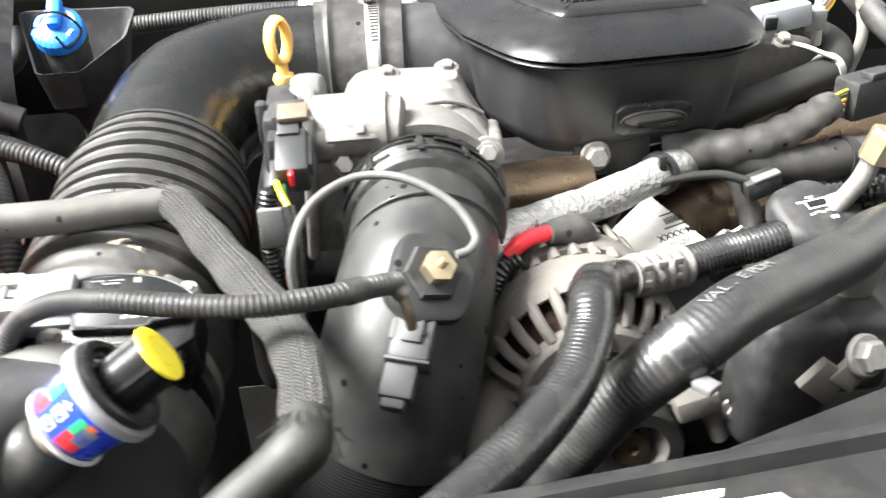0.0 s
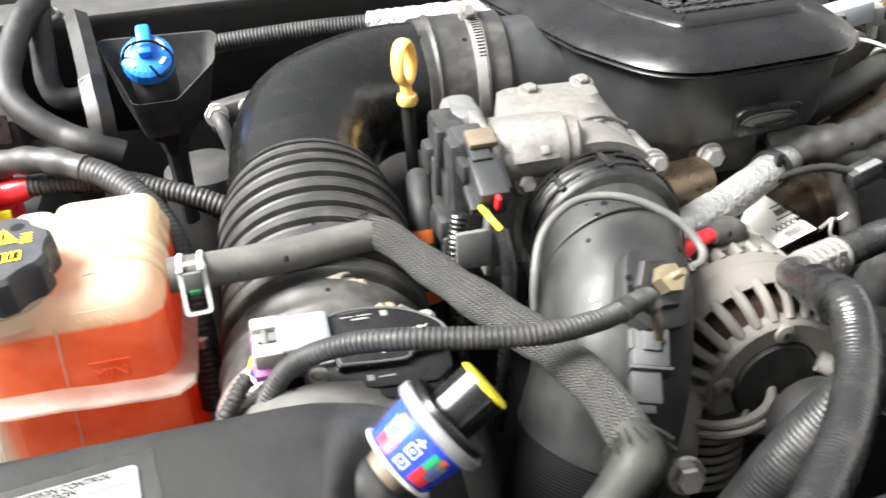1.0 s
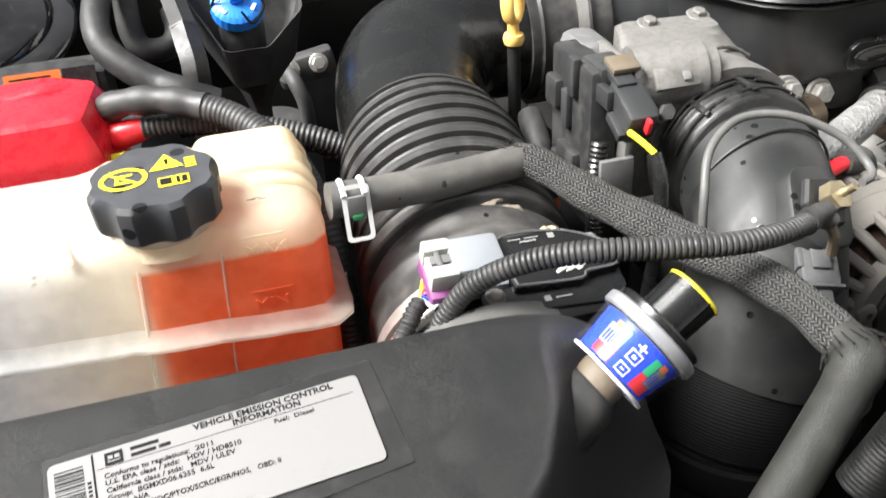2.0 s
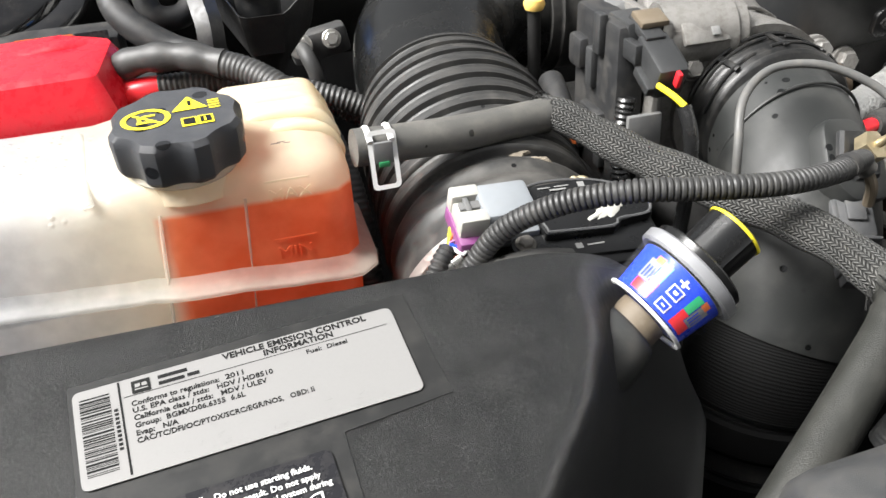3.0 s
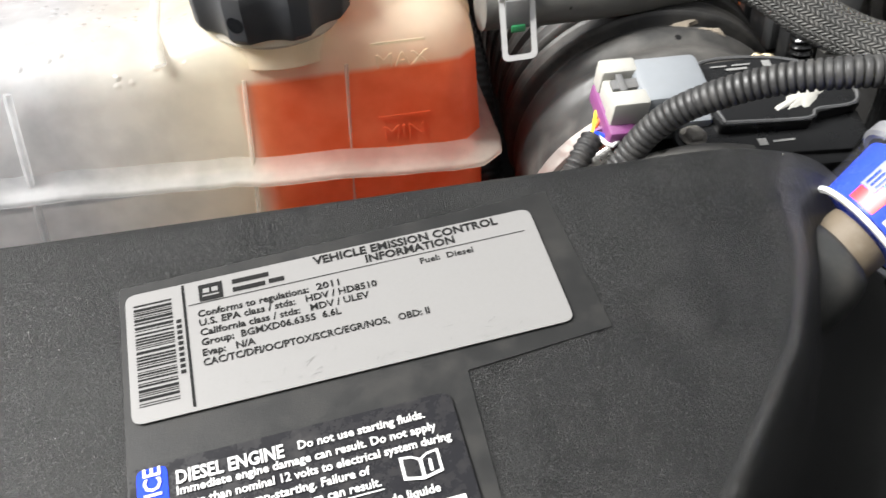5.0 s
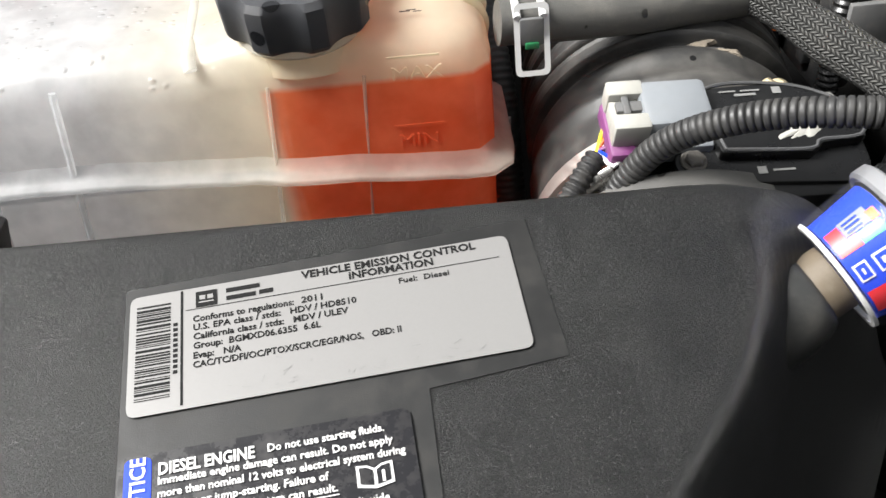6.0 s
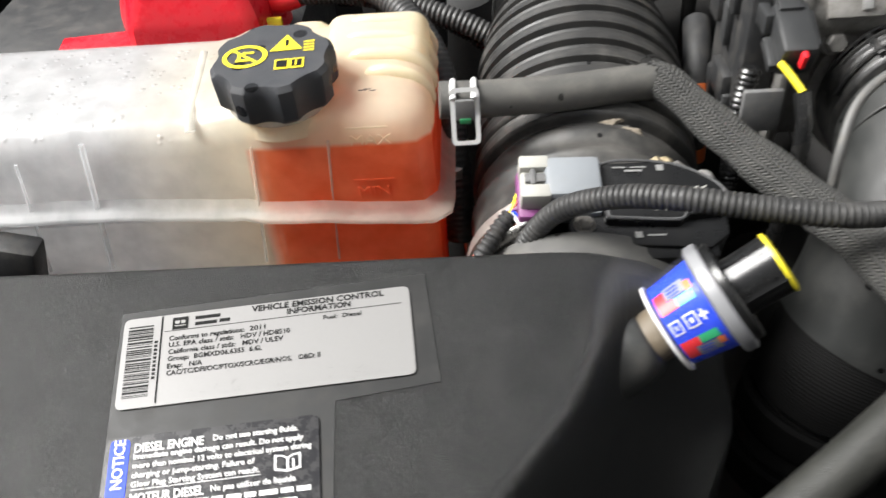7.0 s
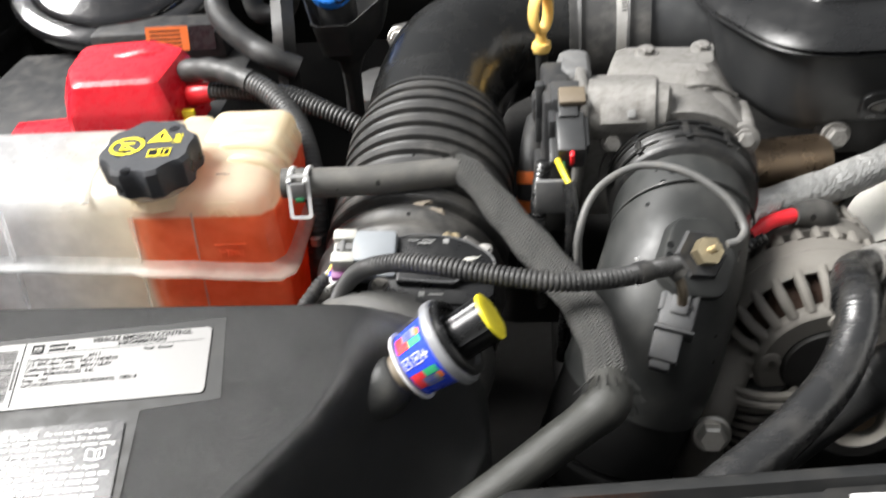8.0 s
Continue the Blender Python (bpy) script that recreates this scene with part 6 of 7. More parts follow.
tag = thing("paper_tag", (0.22, 0.56, 1.08), "white paper tag with barcodes and black print", "tag")
TL, TT, TR_, TB = Vector((0.1900, 0.5560, 1.1090)), Vector((0.2244, 0.5814, 1.1220)), Vector((0.2570, 0.5390, 1.1016)), Vector((0.2070, 0.5270, 1.0949))
TGX = (TB - TR_).normalized()
TGN = (TT - TL).cross(TB - TL).normalized()
if TGN.y > 0:
    TGN.negate()
TG = axes(TR_ + TGN * 0.0006, TGN, TGX)
q = bmesh.new()
for off in (0.0, 0.0006):
    q.verts.new(TL + TGN * off), q.verts.new(TT + TGN * off), q.verts.new(TR_ + TGN * off), q.verts.new(TB + TGN * off)
q.verts.ensure_lookup_table()
for ids in ((0, 1, 2, 3), (4, 5, 6, 7), (0, 1, 5, 4), (1, 2, 6, 5), (2, 3, 7, 6), (3, 0, 4, 7)):
    q.faces.new([q.verts[i] for i in ids])
part("sheet", q, "tag_paper", tag)
up_s = 1.0 if (TG.inverted() @ TL).y > 0 else -1.0
TGF = TG @ Matrix.Translation((0, 0, 0.0004))
part("printed_line", lettering("M-XXXX", 0.0078, TGF, 0.004, 0.011 * up_s - (0.0 if up_s > 0 else 0.006), 0.95, 0, 0.0001, 0.0001), "ink", tag)
for k in range(18):
    part("code_bar", bars([(0.011 + 0.0009 * k, up_s * 0.006 - 0.003, 0.0005, 0.0055)], TGF), "ink", tag)
for k in range(14):
    part("code_bar", bars([(0.006 + 0.0011 * k, up_s * 0.0265 - 0.003, 0.0006, 0.0055)], TGF), "ink", tag)
for row in ((0.006, up_s * 0.0215, 0.018, 0.0011), (0.010, up_s * 0.033, 0.012, 0.0010)):
    part("print_bar", bars([row], TGF), "ink", tag)

# ---- alternator ----
alt = thing("alternator", (0.139, 0.45, 0.98), "dusty cast alternator with slotted ends and copper windings inside", "alternator")
AC = Vector((0.138, 0.402, 1.085))
AF = axes(AC, (0.0, 1, -0.02), (1, 0, 0))
part("front_shell", lathe([(0.031, 0.001), (0.044, 0.000), (0.0465, 0.002), (0.0482, 0.0055), (0.0475, 0.010), (0.042, 0.012)], AF, 64), "dull_aluminium", alt)
part("rear_shell", lathe([(0.0600, 0.0245), (0.0620, 0.0235), (0.0645, 0.0265), (0.0660, 0.0310), (0.0660, 0.040), (0.0652, 0.041), (0.0652, 0.043), (0.0660, 0.044), (0.0655, 0.0570), (0.0600, 0.0580)], AF, 72), "dull_aluminium", alt)
part("rear_rim", lathe([(0.0590, 0.0665), (0.0640, 0.0668), (0.0652, 0.0690), (0.0652, 0.0800), (0.0645, 0.083), (0.0645, 0.090)], AF, 72), "dull_aluminium", alt)
for k in range(30):
    a = 2 * math.pi * (k + 0.5) / 30
    ca, sa = math.cos(a), math.sin(a)
    b0, b1 = (AF @ Vector((0.0622 * ca, 0.0622 * sa, h)) for h in (0.0560, 0.0690))
    part("window_bar", tube([b0, b1], 0.0040, 8, 0.01, 1.3, (ca, 0, sa)), "dull_aluminium", alt)
part("rear_cap", lathe([(0.0, 0.135), (0.045, 0.135), (0.055, 0.125), (0.0600, 0.118), (0.0605, 0.112)], AF, 64), "dull_aluminium", alt)
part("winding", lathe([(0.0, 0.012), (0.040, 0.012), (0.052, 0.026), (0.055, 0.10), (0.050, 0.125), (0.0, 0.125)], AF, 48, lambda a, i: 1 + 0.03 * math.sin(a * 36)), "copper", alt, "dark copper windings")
NSLOT = 26
for k in range(NSLOT):
    a = 2 * math.pi * k / NSLOT
    ca, sa = math.cos(a), math.sin(a)
    p0, p1, p2 = (AF @ Vector((r * ca, r * sa, h)) for r, h in ((0.0465, 0.005), (0.0570, 0.013), (0.0630, 0.0270)))
    part("fin", tube([p0, p1, p2], 0.0031, 8, 0.004, 1.2, (ca, 0, sa)), "dull_aluminium", alt)
    b0, b1 = (AF @ Vector((r * ca, r * sa, h)) for r, h in ((0.0630, 0.088), (0.0612, 0.114)))
    part("rear_fin", tube([b0, b1], 0.0026, 8, 0.01, 1.4, (ca, 0, sa)), "dull_aluminium", alt)
# dark disc paints the recess's shade behind the pulley
part("hub_cover", lathe([(0.0, -0.001), (0.028, -0.001), (0.0310, 0.003), (0.0310, 0.006)], AF, 48), "shadow_metal", alt, "dark disc standing for the shaded recess behind the pulley")
for ang in (188, 270, 20):
    c = AF @ Vector((0.0385 * math.cos(radians(ang)), 0.0385 * math.sin(radians(ang)), 0.002))
    part("ear", lathe([(0.0025, -0.005), (0.0065, -0.004), (0.0075, 0.0), (0.0075, 0.018), (0.0, 0.018)], axes(c, (0, 1, 0)), 20), "dull_aluminium", alt)
part("mount_arm", tube([(0.086, 0.425, 1.078), (0.072, 0.405, 1.068), (0.062, 0.388, 1.052), (0.056, 0.385, 0.99)], 0.0145, 20, 0.008, 1.0), "dull_aluminium", alt, "cast mounting arm")
hexagon((0.058, 0.367, 1.060), (-0.1, -0.92, 0.35), 0.0095, 0.012, alt, mat="steel")
PV = Vector((0.149, 0.372, 1.072))
PFm = axes(PV, (0, -1, 0.05))
part("pulley_rim", lathe([(0.0205, -0.012), (0.0285, -0.012), (0.0300, -0.008), (0.0300, 0.008), (0.0285, 0.010), (0.0205, 0.010), (0.0205, -0.012)], PFm, 48), "shadow_metal", alt)
part("pulley_dish", lathe([(0.0205, 0.009), (0.0190, 0.006), (0.0130, -0.004), (0.0, -0.004)], PFm, 48), "dull_aluminium", alt, "pale worn pulley dish")
part("pulley_hub", lathe([(0.0105, -0.004), (0.0110, 0.004), (0.0100, 0.006), (0.0040, 0.006), (0.0032, 0.002), (0, 0.002)], PFm, 32), "bronze", alt)

# lower slotted end of the casing
part("lower_casing", tube([(0.096, 0.412, 1.066), (0.097, 0.410, 1.030), (0.099, 0.408, 0.99)], 0.0235, 32, 0.004, 0.8), "shadow_metal", alt)
for k in range(7):
    z = 1.066 - 0.0085 * k
    part("lower_fin", tube([(0.096 + 0.0255 * math.cos(radians(a)), 0.411 - 0.0225 * math.sin(radians(a)), z) for a in range(-20, 201, 20)], 0.0024, 8, 0.004), "dull_aluminium", alt)
for z, r in ((1.0765, 0.030), (1.0705, 0.032)):
    part("ledge", tube([(0.104 + (r + 0.004) * math.cos(radians(a)), 0.413 - r * math.sin(radians(a)), z + 0.004 * math.cos(radians(a))) for a in range(-10, 191, 15)], 0.0032, 8, 0.004), "dull_aluminium", alt)

# ---- red battery lead on the alternator ----
lead = thing("alternator_lead", (0.13, 0.48, 1.14), "red lead with a grey rubber boot", "wire")
part("red_sleeve", tube([(0.094, 0.466, 1.149), (0.108, 0.471, 1.156), (0.1265, 0.4765, 1.1575)], 0.0052, 14, 0.003), "print_red", lead, "red heat-shrink sleeve")
part("boot", tube([(0.122, 0.475, 1.1575), (0.132, 0.480, 1.1550), (0.146, 0.487, 1.147), (0.151, 0.490, 1.130)], lambda s, L: 0.0070 + 0.0045 * min(1, s / 0.02), 18, 0.003), "rubber", lead)
part("loom_tube", tube([(0.102, 0.467, 1.148), (0.088, 0.462, 1.138), (0.080, 0.455, 1.110), (0.08, 0.45, 1.06)], ribs(0.0060, 0.0034, 0.0012), 14, 0.0009), "gloss_rubber", lead)

# ---- air conditioning hoses ----
ac = thing("air_conditioning_line", (0.1, 0.34, 1.1), "black air conditioning hose with crimped silver ferrule", "hose")
part("elbow", tube([(0.166, 0.431, 1.149), (0.148, 0.420, 1.156), (0.132, 0.394, 1.171), (0.122, 0.366, 1.186), (0.115, 0.343, 1.197)], 0.0095, 22, 0.004), "gloss_rubber", ac)
part("ferrule", tube([(0.160, 0.428, 1.149), (0.200, 0.446, 1.1425)], lambda s, L: 0.0128 + 0.0011 * math.cos(2 * math.pi * s / 0.0085) - 0.001 * (s < 0.003), 24, 0.0012), "aluminium", ac, "crimped aluminium ferrule")
for k in range(3):
    for s in (-1, 1):
        part("crimp", block((0.1690 + 0.011 * k, 0.4200 + 0.0050 * k, 1.1545 - 0.0018 * k + s * 0.0055), (0.0065, 0.003, 0.005), None, 0.001), "steel", ac)
part("ribbed_hose", tube([(0.196, 0.444, 1.1430), (0.230, 0.454, 1.1440), (0.275, 0.462, 1.148), (0.33, 0.49, 1.15), (0.40, 0.55, 1.12)], ribs(0.0108, 0.0030, 0.0006), 20, 0.00075), "gloss_rubber", ac)
part("collar", tube([(0.1225, 0.366, 1.1865), (0.1140, 0.341, 1.198), (0.110, 0.329, 1.200)], 0.0124, 24, 0.003), "gloss_rubber", ac)
part("small_hose", tube([(0.113, 0.338, 1.2000), (0.1085, 0.324, 1.2050), (0.1035, 0.309, 1.199), (0.090, 0.287, 1.191), (0.068, 0.263, 1.187), (0.044, 0.242, 1.184), (0.018, 0.221, 1.181), (-0.02, 0.19, 1.165), (-0.05, 0.16, 1.10)], ribs(0.0105, 0.0024, 0.00024), 24, 0.0006), "gloss_rubber", ac, "black hose with a fine moulded rib pattern")

big = thing("coolant_return_hose", (0.2, 0.33, 1.1), "large black rubber hose with white print and a plastic clamp", "hose")
BIG = [(0.050, 0.325, 1.03), (0.085, 0.321, 1.100), (0.108, 0.317, 1.138), (0.126, 0.313, 1.164), (0.150, 0.311, 1.186), (0.180, 0.326, 1.1935), (0.217, 0.350, 1.188), (0.262, 0.379, 1.182), (0.31, 0.412, 1.176), (0.42, 0.46, 1.16)]
part("rubber_hose", tube(BIG, ribs(0.0150, 0.0030, 0.00026), 32, 0.00075), "satin_rubber", big)
part("clamp_ring", join(tube([(0.1420, 0.3105, 1.1802), (0.1440, 0.3105, 1.1820)], lambda s, L: 0.0168, 32, 0.0015), tube([(0.1500, 0.3112, 1.1864), (0.1520, 0.3116, 1.1878)], 0.0168, 32, 0.002), tube([(0.1440, 0.3105, 1.1820), (0.1500, 0.3112, 1.1864)], 0.0158, 32, 0.002)), "gloss_rubber", big, "black plastic band clamp")
part("clamp_tail", block((0.152, 0.2925, 1.178), (0.009, 0.010, 0.004), Matrix.Rotation(radians(35), 3, "Z"), 0.001), "dust_grey", big)


def along_hose(words, start, size, rise):
    """Printed words that follow the hose, one mesh a word, bent letter by letter."""
    pts, length = spline(BIG, 0.002)
    d0 = length * start
    glyphs = []
    for ch in words:
        i = min(len(pts) - 3, int(d0 / length * (len(pts) - 1)))
        way = (pts[i + 2] - pts[i]).normalized()
        side = Vector((0, 0, 1)) - way * way.z
        out = (side.normalized() * math.sin(rise) + way.cross(side).normalized() * math.cos(rise)).normalized()
        f = axes(pts[i] + out * 0.0156, out, way)
        if ch != " ":
            glyphs.append(lettering(ch, size, f, 0, -size * 0.35, 1.1, 0, 0.0001))
        d0 += size * (0.35 if ch in ". " else 0.66)
    return join(*glyphs)


part("printed_line", along_hose("VAL. EPDM", 0.40, 0.0085, radians(100)), "dust_grey", big, "worn white hose print")

# ---- oil filler ----
oil = thing("oil_filler_cap", (0.29, 0.466, 1.1), "black oil filler cap with white oil can symbol", "cap")
OF = axes((0.295, 0.466, 1.162), (0.05, -0.30, 0.95), (1, 0.1, 0))
part("cap", lathe([(0.0, 0.0), (0.024, 0.0), (0.0285, -0.003), (0.0295, -0.010), (0.0270, -0.018), (0.021, -0.020), (0, -0.020)], OF, 60, lambda a, i: 1 + 0.05 * math.cos(a * 5)), "dark_plastic", oil, sharp=50)
part("neck", lathe([(0.020, -0.018), (0.020, -0.10), (0, -0.10)], OF, 32), "dark_plastic", oil)
OT = OF @ Matrix.Translation((0, 0, 0.0005))
OT = OT @ Matrix.Translation((0.002, 0.004, 0)) @ Matrix.Rotation(radians(6), 4, "Z")
can = [(-0.010, -0.003), (0.004, -0.003), (0.007, 0.002), (0.015, 0.0045), (0.015, 0.006), (0.006, 0.0045), (-0.010, 0.0045)]
part("oil_symbol", join(slab(can, 0.0001, OT, 0), bars([(-0.015, 0.0035, 0.005, 0.0012), (-0.0045, 0.0045, 0.002, 0.0025), (-0.0065, 0.0066, 0.006, 0.0010)], OT)), "white_paint", oil)
part("oil_symbol", slab([(-0.0088, -0.0020), (0.0034, -0.0020), (0.0055, 0.0015), (0.0052, 0.0034), (-0.0088, 0.0034)], 0.0001, OT @ Matrix.Translation((0, 0, 0.0003)), 0), "ink", oil)
for k in range(6):
    part("oil_symbol", bars([(-0.012 + 0.004 * k, -0.0078 + 0.0010 * (k % 2), 0.0036, 0.0013)], OT), "white_paint", oil)
part("oil_symbol", bars([(0.0, -0.0140, 0.005, 0.0026)], OT), "white_paint", oil)

# ---- wiring and pipes beside the resonator ----
har = thing("engine_harness", (0.33, 0.58, 1.12), "taped black wiring harness with black plug", "cable")
part("sleeve", tube([(0.238, 0.590, 1.150), (0.262, 0.582, 1.156), (0.295, 0.572, 1.160), (0.335, 0.580, 1.170), (0.368, 0.598, 1.176)], lambda s, L: 0.0155 - 0.004 * s / L + 0.0008 * math.sin(s * 300), 20, 0.003), "rubber", har)
part("branch_sleeve", tube([(0.275, 0.580, 1.158), (0.305, 0.572, 1.146), (0.340, 0.573, 1.141), (0.39, 0.585, 1.138), (0.46, 0.60, 1.13)], 0.0150, 20, 0.005), "rubber", har)
part("drop_sleeve", tube([(0.272, 0.583, 1.150), (0.292, 0.570, 1.128), (0.298, 0.556, 1.100), (0.300, 0.54, 1.06)], 0.0085, 14, 0.004), "rubber", har)
part("tape_band", tube([(0.372, 0.581, 1.140), (0.380, 0.583, 1.139)], 0.0165, 24, 0.004), "dark_plastic", har)
for k in range(5):
    part("wire", tube([(0.366, 0.598, 1.181 - 0.003 * k), (0.374, 0.600, 1.184 - 0.004 * k), (0.384, 0.606, 1.184 - 0.004 * k)], 0.0012, 8, 0.003), ("lemon", "beige", "lemon", "orange", "white_paint")[k], har)
part("plug", join(block((0.408, 0.618, 1.175), (0.050, 0.024, 0.032), Matrix.Rotation(radians(20), 3, "Z"), 0.003), block((0.412, 0.612, 1.193), (0.030, 0.012, 0.006), Matrix.Rotation(radians(20), 3, "Z"), 0.001)), "dark_plastic", har)

snd = thing("small_sensor_plug", (0.27, 0.54, 1.1), "grey and black sensor plug on a thin cable", "plug")
part("shell", block((0.2965, 0.549, 1.140), (0.026, 0.016, 0.015), Matrix.Rotation(radians(-18), 3, "Y"), 0.002), "dark_plastic", snd)
part("latch", block((0.2970, 0.5445, 1.1480), (0.020, 0.008, 0.003), Matrix.Rotation(radians(-18), 3, "Y"), 0.001), "dust_grey", snd, "grey locking latch")
part("cable", tube([(0.286, 0.550, 1.143), (0.264, 0.554, 1.148), (0.230, 0.553, 1.147), (0.195, 0.545, 1.138), (0.175, 0.53, 1.12)], 0.0034, 10, 0.003), "grey_rubber", snd)

pip = thing("coolant_pipe", (0.38, 0.67, 1.13), "bent grey-brown coolant pipe with a pale clamp", "pipe")
part("pipe", tube([(0.290, 0.640, 1.150), (0.325, 0.640, 1.165), (0.385, 0.665, 1.172), (0.415, 0.683, 1.176), (0.424, 0.705, 1.186), (0.405, 0.722, 1.196), (0.370, 0.725, 1.205), (0.355, 0.735, 1.225)], 0.0135, 22, 0.004), "grey_rubber", pip)
part("clamp", tube([(0.402, 0.674, 1.1735), (0.409, 0.679, 1.175)], 0.0152, 24, 0.003), "cream", pip)
part("clamp_strap", tube([(0.405, 0.668, 1.188), (0.380, 0.675, 1.198), (0.355, 0.68, 1.202)], 0.004, 10, 0.004, 0.5), "cream", pip)
hexagon((0.362, 0.676, 1.202), (0, -0.4, 0.9), 0.006, 0.008, pip, mat="aluminium")

head = thing("cylinder_head_casting", (0.38, 0.72, 1.05), "bright cast aluminium head with browned cover below", "engine part")
part("casting", block((0.375, 0.735, 1.15), (0.10, 0.06, 0.10), Matrix.Rotation(radians(8), 3, "Y"), 0.012, 3), "aluminium", head)
part("brown_cover", tube([(0.330, 0.655, 1.105), (0.39, 0.675, 1.12), (0.46, 0.69, 1.11)], 0.034, 30, 0.008), "bronze", head, "brown heat-tinted cover")

wht = thing("injector_plug", (0.37, 0.69, 1.19), "pale grey injector plug with coloured wires", "plug")
part("shell", join(block((0.366, 0.693, 1.219), (0.044, 0.024, 0.020), Matrix.Rotation(radians(-8), 3, "Y"), 0.003), block((0.352, 0.686, 1.213), (0.012, 0.012, 0.022), None, 0.002)), "grey_plastic", wht)
part("window", block((0.352, 0.679, 1.217), (0.010, 0.003, 0.010), None, 0.001), "ink", wht)
part("back_shell", block((0.395, 0.697, 1.214), (0.020, 0.020, 0.018), None, 0.003), "dust_grey", wht)
for k, mt in enumerate(("lemon", "orange", "white_paint", "beige")):
    part("wire", tube([(0.402, 0.694, 1.216 + 0.003 * k), (0.414, 0.700, 1.226 + 0.004 * k), (0.420, 0.715, 1.240 + 0.003 * k), (0.418, 0.74, 1.25)], 0.0014, 8, 0.004), mt, wht)

for nm, pts, r, mt, lb in (
        ("fuel_line", [(0.440, 0.72, 1.27), (0.448, 0.715, 1.22), (0.452, 0.71, 1.19), (0.450, 0.72, 1.15)], 0.0048, "cream", "cream plastic fuel line"),
        ("heater_hose", [(0.43, 0.80, 1.28), (0.445, 0.75, 1.235), (0.462, 0.70, 1.205), (0.49, 0.66, 1.18), (0.55, 0.62, 1.15)], 0.0115, "rubber", "dusty black rubber hose"),
        ("return_line", [(0.400, 0.71, 1.262), (0.402, 0.70, 1.230), (0.405, 0.70, 1.19)], 0.0042, "cream", "cream plastic return line"),
        ("upper_hose", [(0.46, 0.86, 1.29), (0.52, 0.80, 1.25), (0.60, 0.76, 1.20)], 0.014, "rubber", "black rubber hose behind the engine")):
    h = thing(nm, pts[-1], lb, "hose")
    part("hose", tube(pts, r, 16, 0.005), mt, h)
cb = thing("relay_plug", (0.47, 0.66, 1.17), "grey plastic plug on the harness", "plug")
part("shell", block((0.470, 0.655, 1.190), (0.034, 0.020, 0.024), Matrix.Rotation(radians(-30), 3, "Y"), 0.003), "grey_plastic", cb)

bra = thing("brass_fitting", (0.33, 0.455, 1.15), "brass hexagon fitting on a silver pipe", "fitting")
part("hex", lathe([(0.0, 0.010), (0.0092, 0.010), (0.0106, 0.0075), (0.0106, -0.010), (0, -0.010)], axes((0.3245, 0.4625, 1.204), (0.25, -0.1, 0.95)), 6), "brass", bra, sharp=20)
part("pipe", tube([(0.3215, 0.4635, 1.195), (0.316, 0.465, 1.178), (0.304, 0.470, 1.155)], 0.0062, 16, 0.004), "aluminium", bra)
lm2 = thing("ribbed_conduit", (0.32, 0.44, 1.14), "black corrugated conduit beside the filler", "cable")
part("conduit", tube([(0.298, 0.500, 1.150), (0.318, 0.480, 1.162), (0.345, 0.468, 1.172), (0.40, 0.46, 1.18)], ribs(0.0078, 0.0040, 0.0018, 0.8), 16, 0.001), "gloss_rubber", lm2)

# ---- drive end below the hoses ----
drv = thing("water_outlet_housing", (0.24, 0.36, 1.0), "black plastic housing with bright bolts and cast brackets", "engine part")
part("shell", join(block((0.232, 0.372, 1.115), (0.050, 0.040, 0.085), Matrix.Rotation(radians(6), 3, "Y"), 0.010, 3), block((0.262, 0.372, 1.130), (0.05, 0.035, 0.05), None, 0.008, 3)), "dark_plastic", drv)
part("cast_neck", tube([(0.270, 0.392, 1.140), (0.275, 0.386, 1.165), (0.280, 0.386, 1.185)], 0.0115, 22, 0.005), "dull_aluminium", drv)
hexagon((0.256, 0.338, 1.147), (0.2, -0.8, 0.5), 0.0085, 0.010, drv, mat="aluminium")
part("fin", block((0.238, 0.340, 1.132), (0.020, 0.006, 0.020), Matrix.Rotation(radians(40), 3, "Y"), 0.001), "dull_aluminium", drv)
part("fin", block((0.250, 0.338, 1.136), (0.016, 0.005, 0.016), Matrix.Rotation(radians(40), 3, "Y"), 0.001), "dull_aluminium", drv)
brk2 = thing("pulley_bracket", (0.18, 0.39, 1.05), "cast aluminium bracket beside the pulley", "bracket")
part("arm", tube([(0.165, 0.40, 1.098), (0.180, 0.388, 1.092), (0.196, 0.378, 1.088), (0.205, 0.376, 1.070)], 0.009, 16, 0.004, 0.7), "dull_aluminium", brk2)
part("lug", block((0.186, 0.372, 1.098), (0.026, 0.014, 0.016), Matrix.Rotation(radians(-15), 3, "Y"), 0.003), "dull_aluminium", brk2)
hexagon((0.207, 0.372, 1.090), (0, -0.95, 0.3), 0.005, 0.007, brk2, mat="steel")
blt = thing("drive_belt_tensioner", (0.2, 0.42, 0.98), "dark dusty belt tensioner body", "engine part")
part("body", lathe([(0.0, -0.01), (0.030, -0.01), (0.034, 0.0), (0.034, 0.03), (0.0, 0.03)], axes((0.215, 0.43, 1.05), (0, 1, 0)), 36), "shadow_metal", blt)
part("arm", block((0.235, 0.44, 1.02), (0.05, 0.03, 0.09), Matrix.Rotation(radians(25), 3, "Y"), 0.008), "shadow_metal", blt)

# ---- battery side: red terminal cover, cables ----
red = thing("battery_terminal_cover", (-0.39, 0.63, 1.17), "glossy translucent red plastic battery terminal cover", "battery cover")
rb = [(-0.450, 0.672), (-0.452, 0.625), (-0.436, 0.592, 0.006), (-0.346, 0.596, 0.008), (-0.335, 0.660, 0.01), (-0.375, 0.678)]


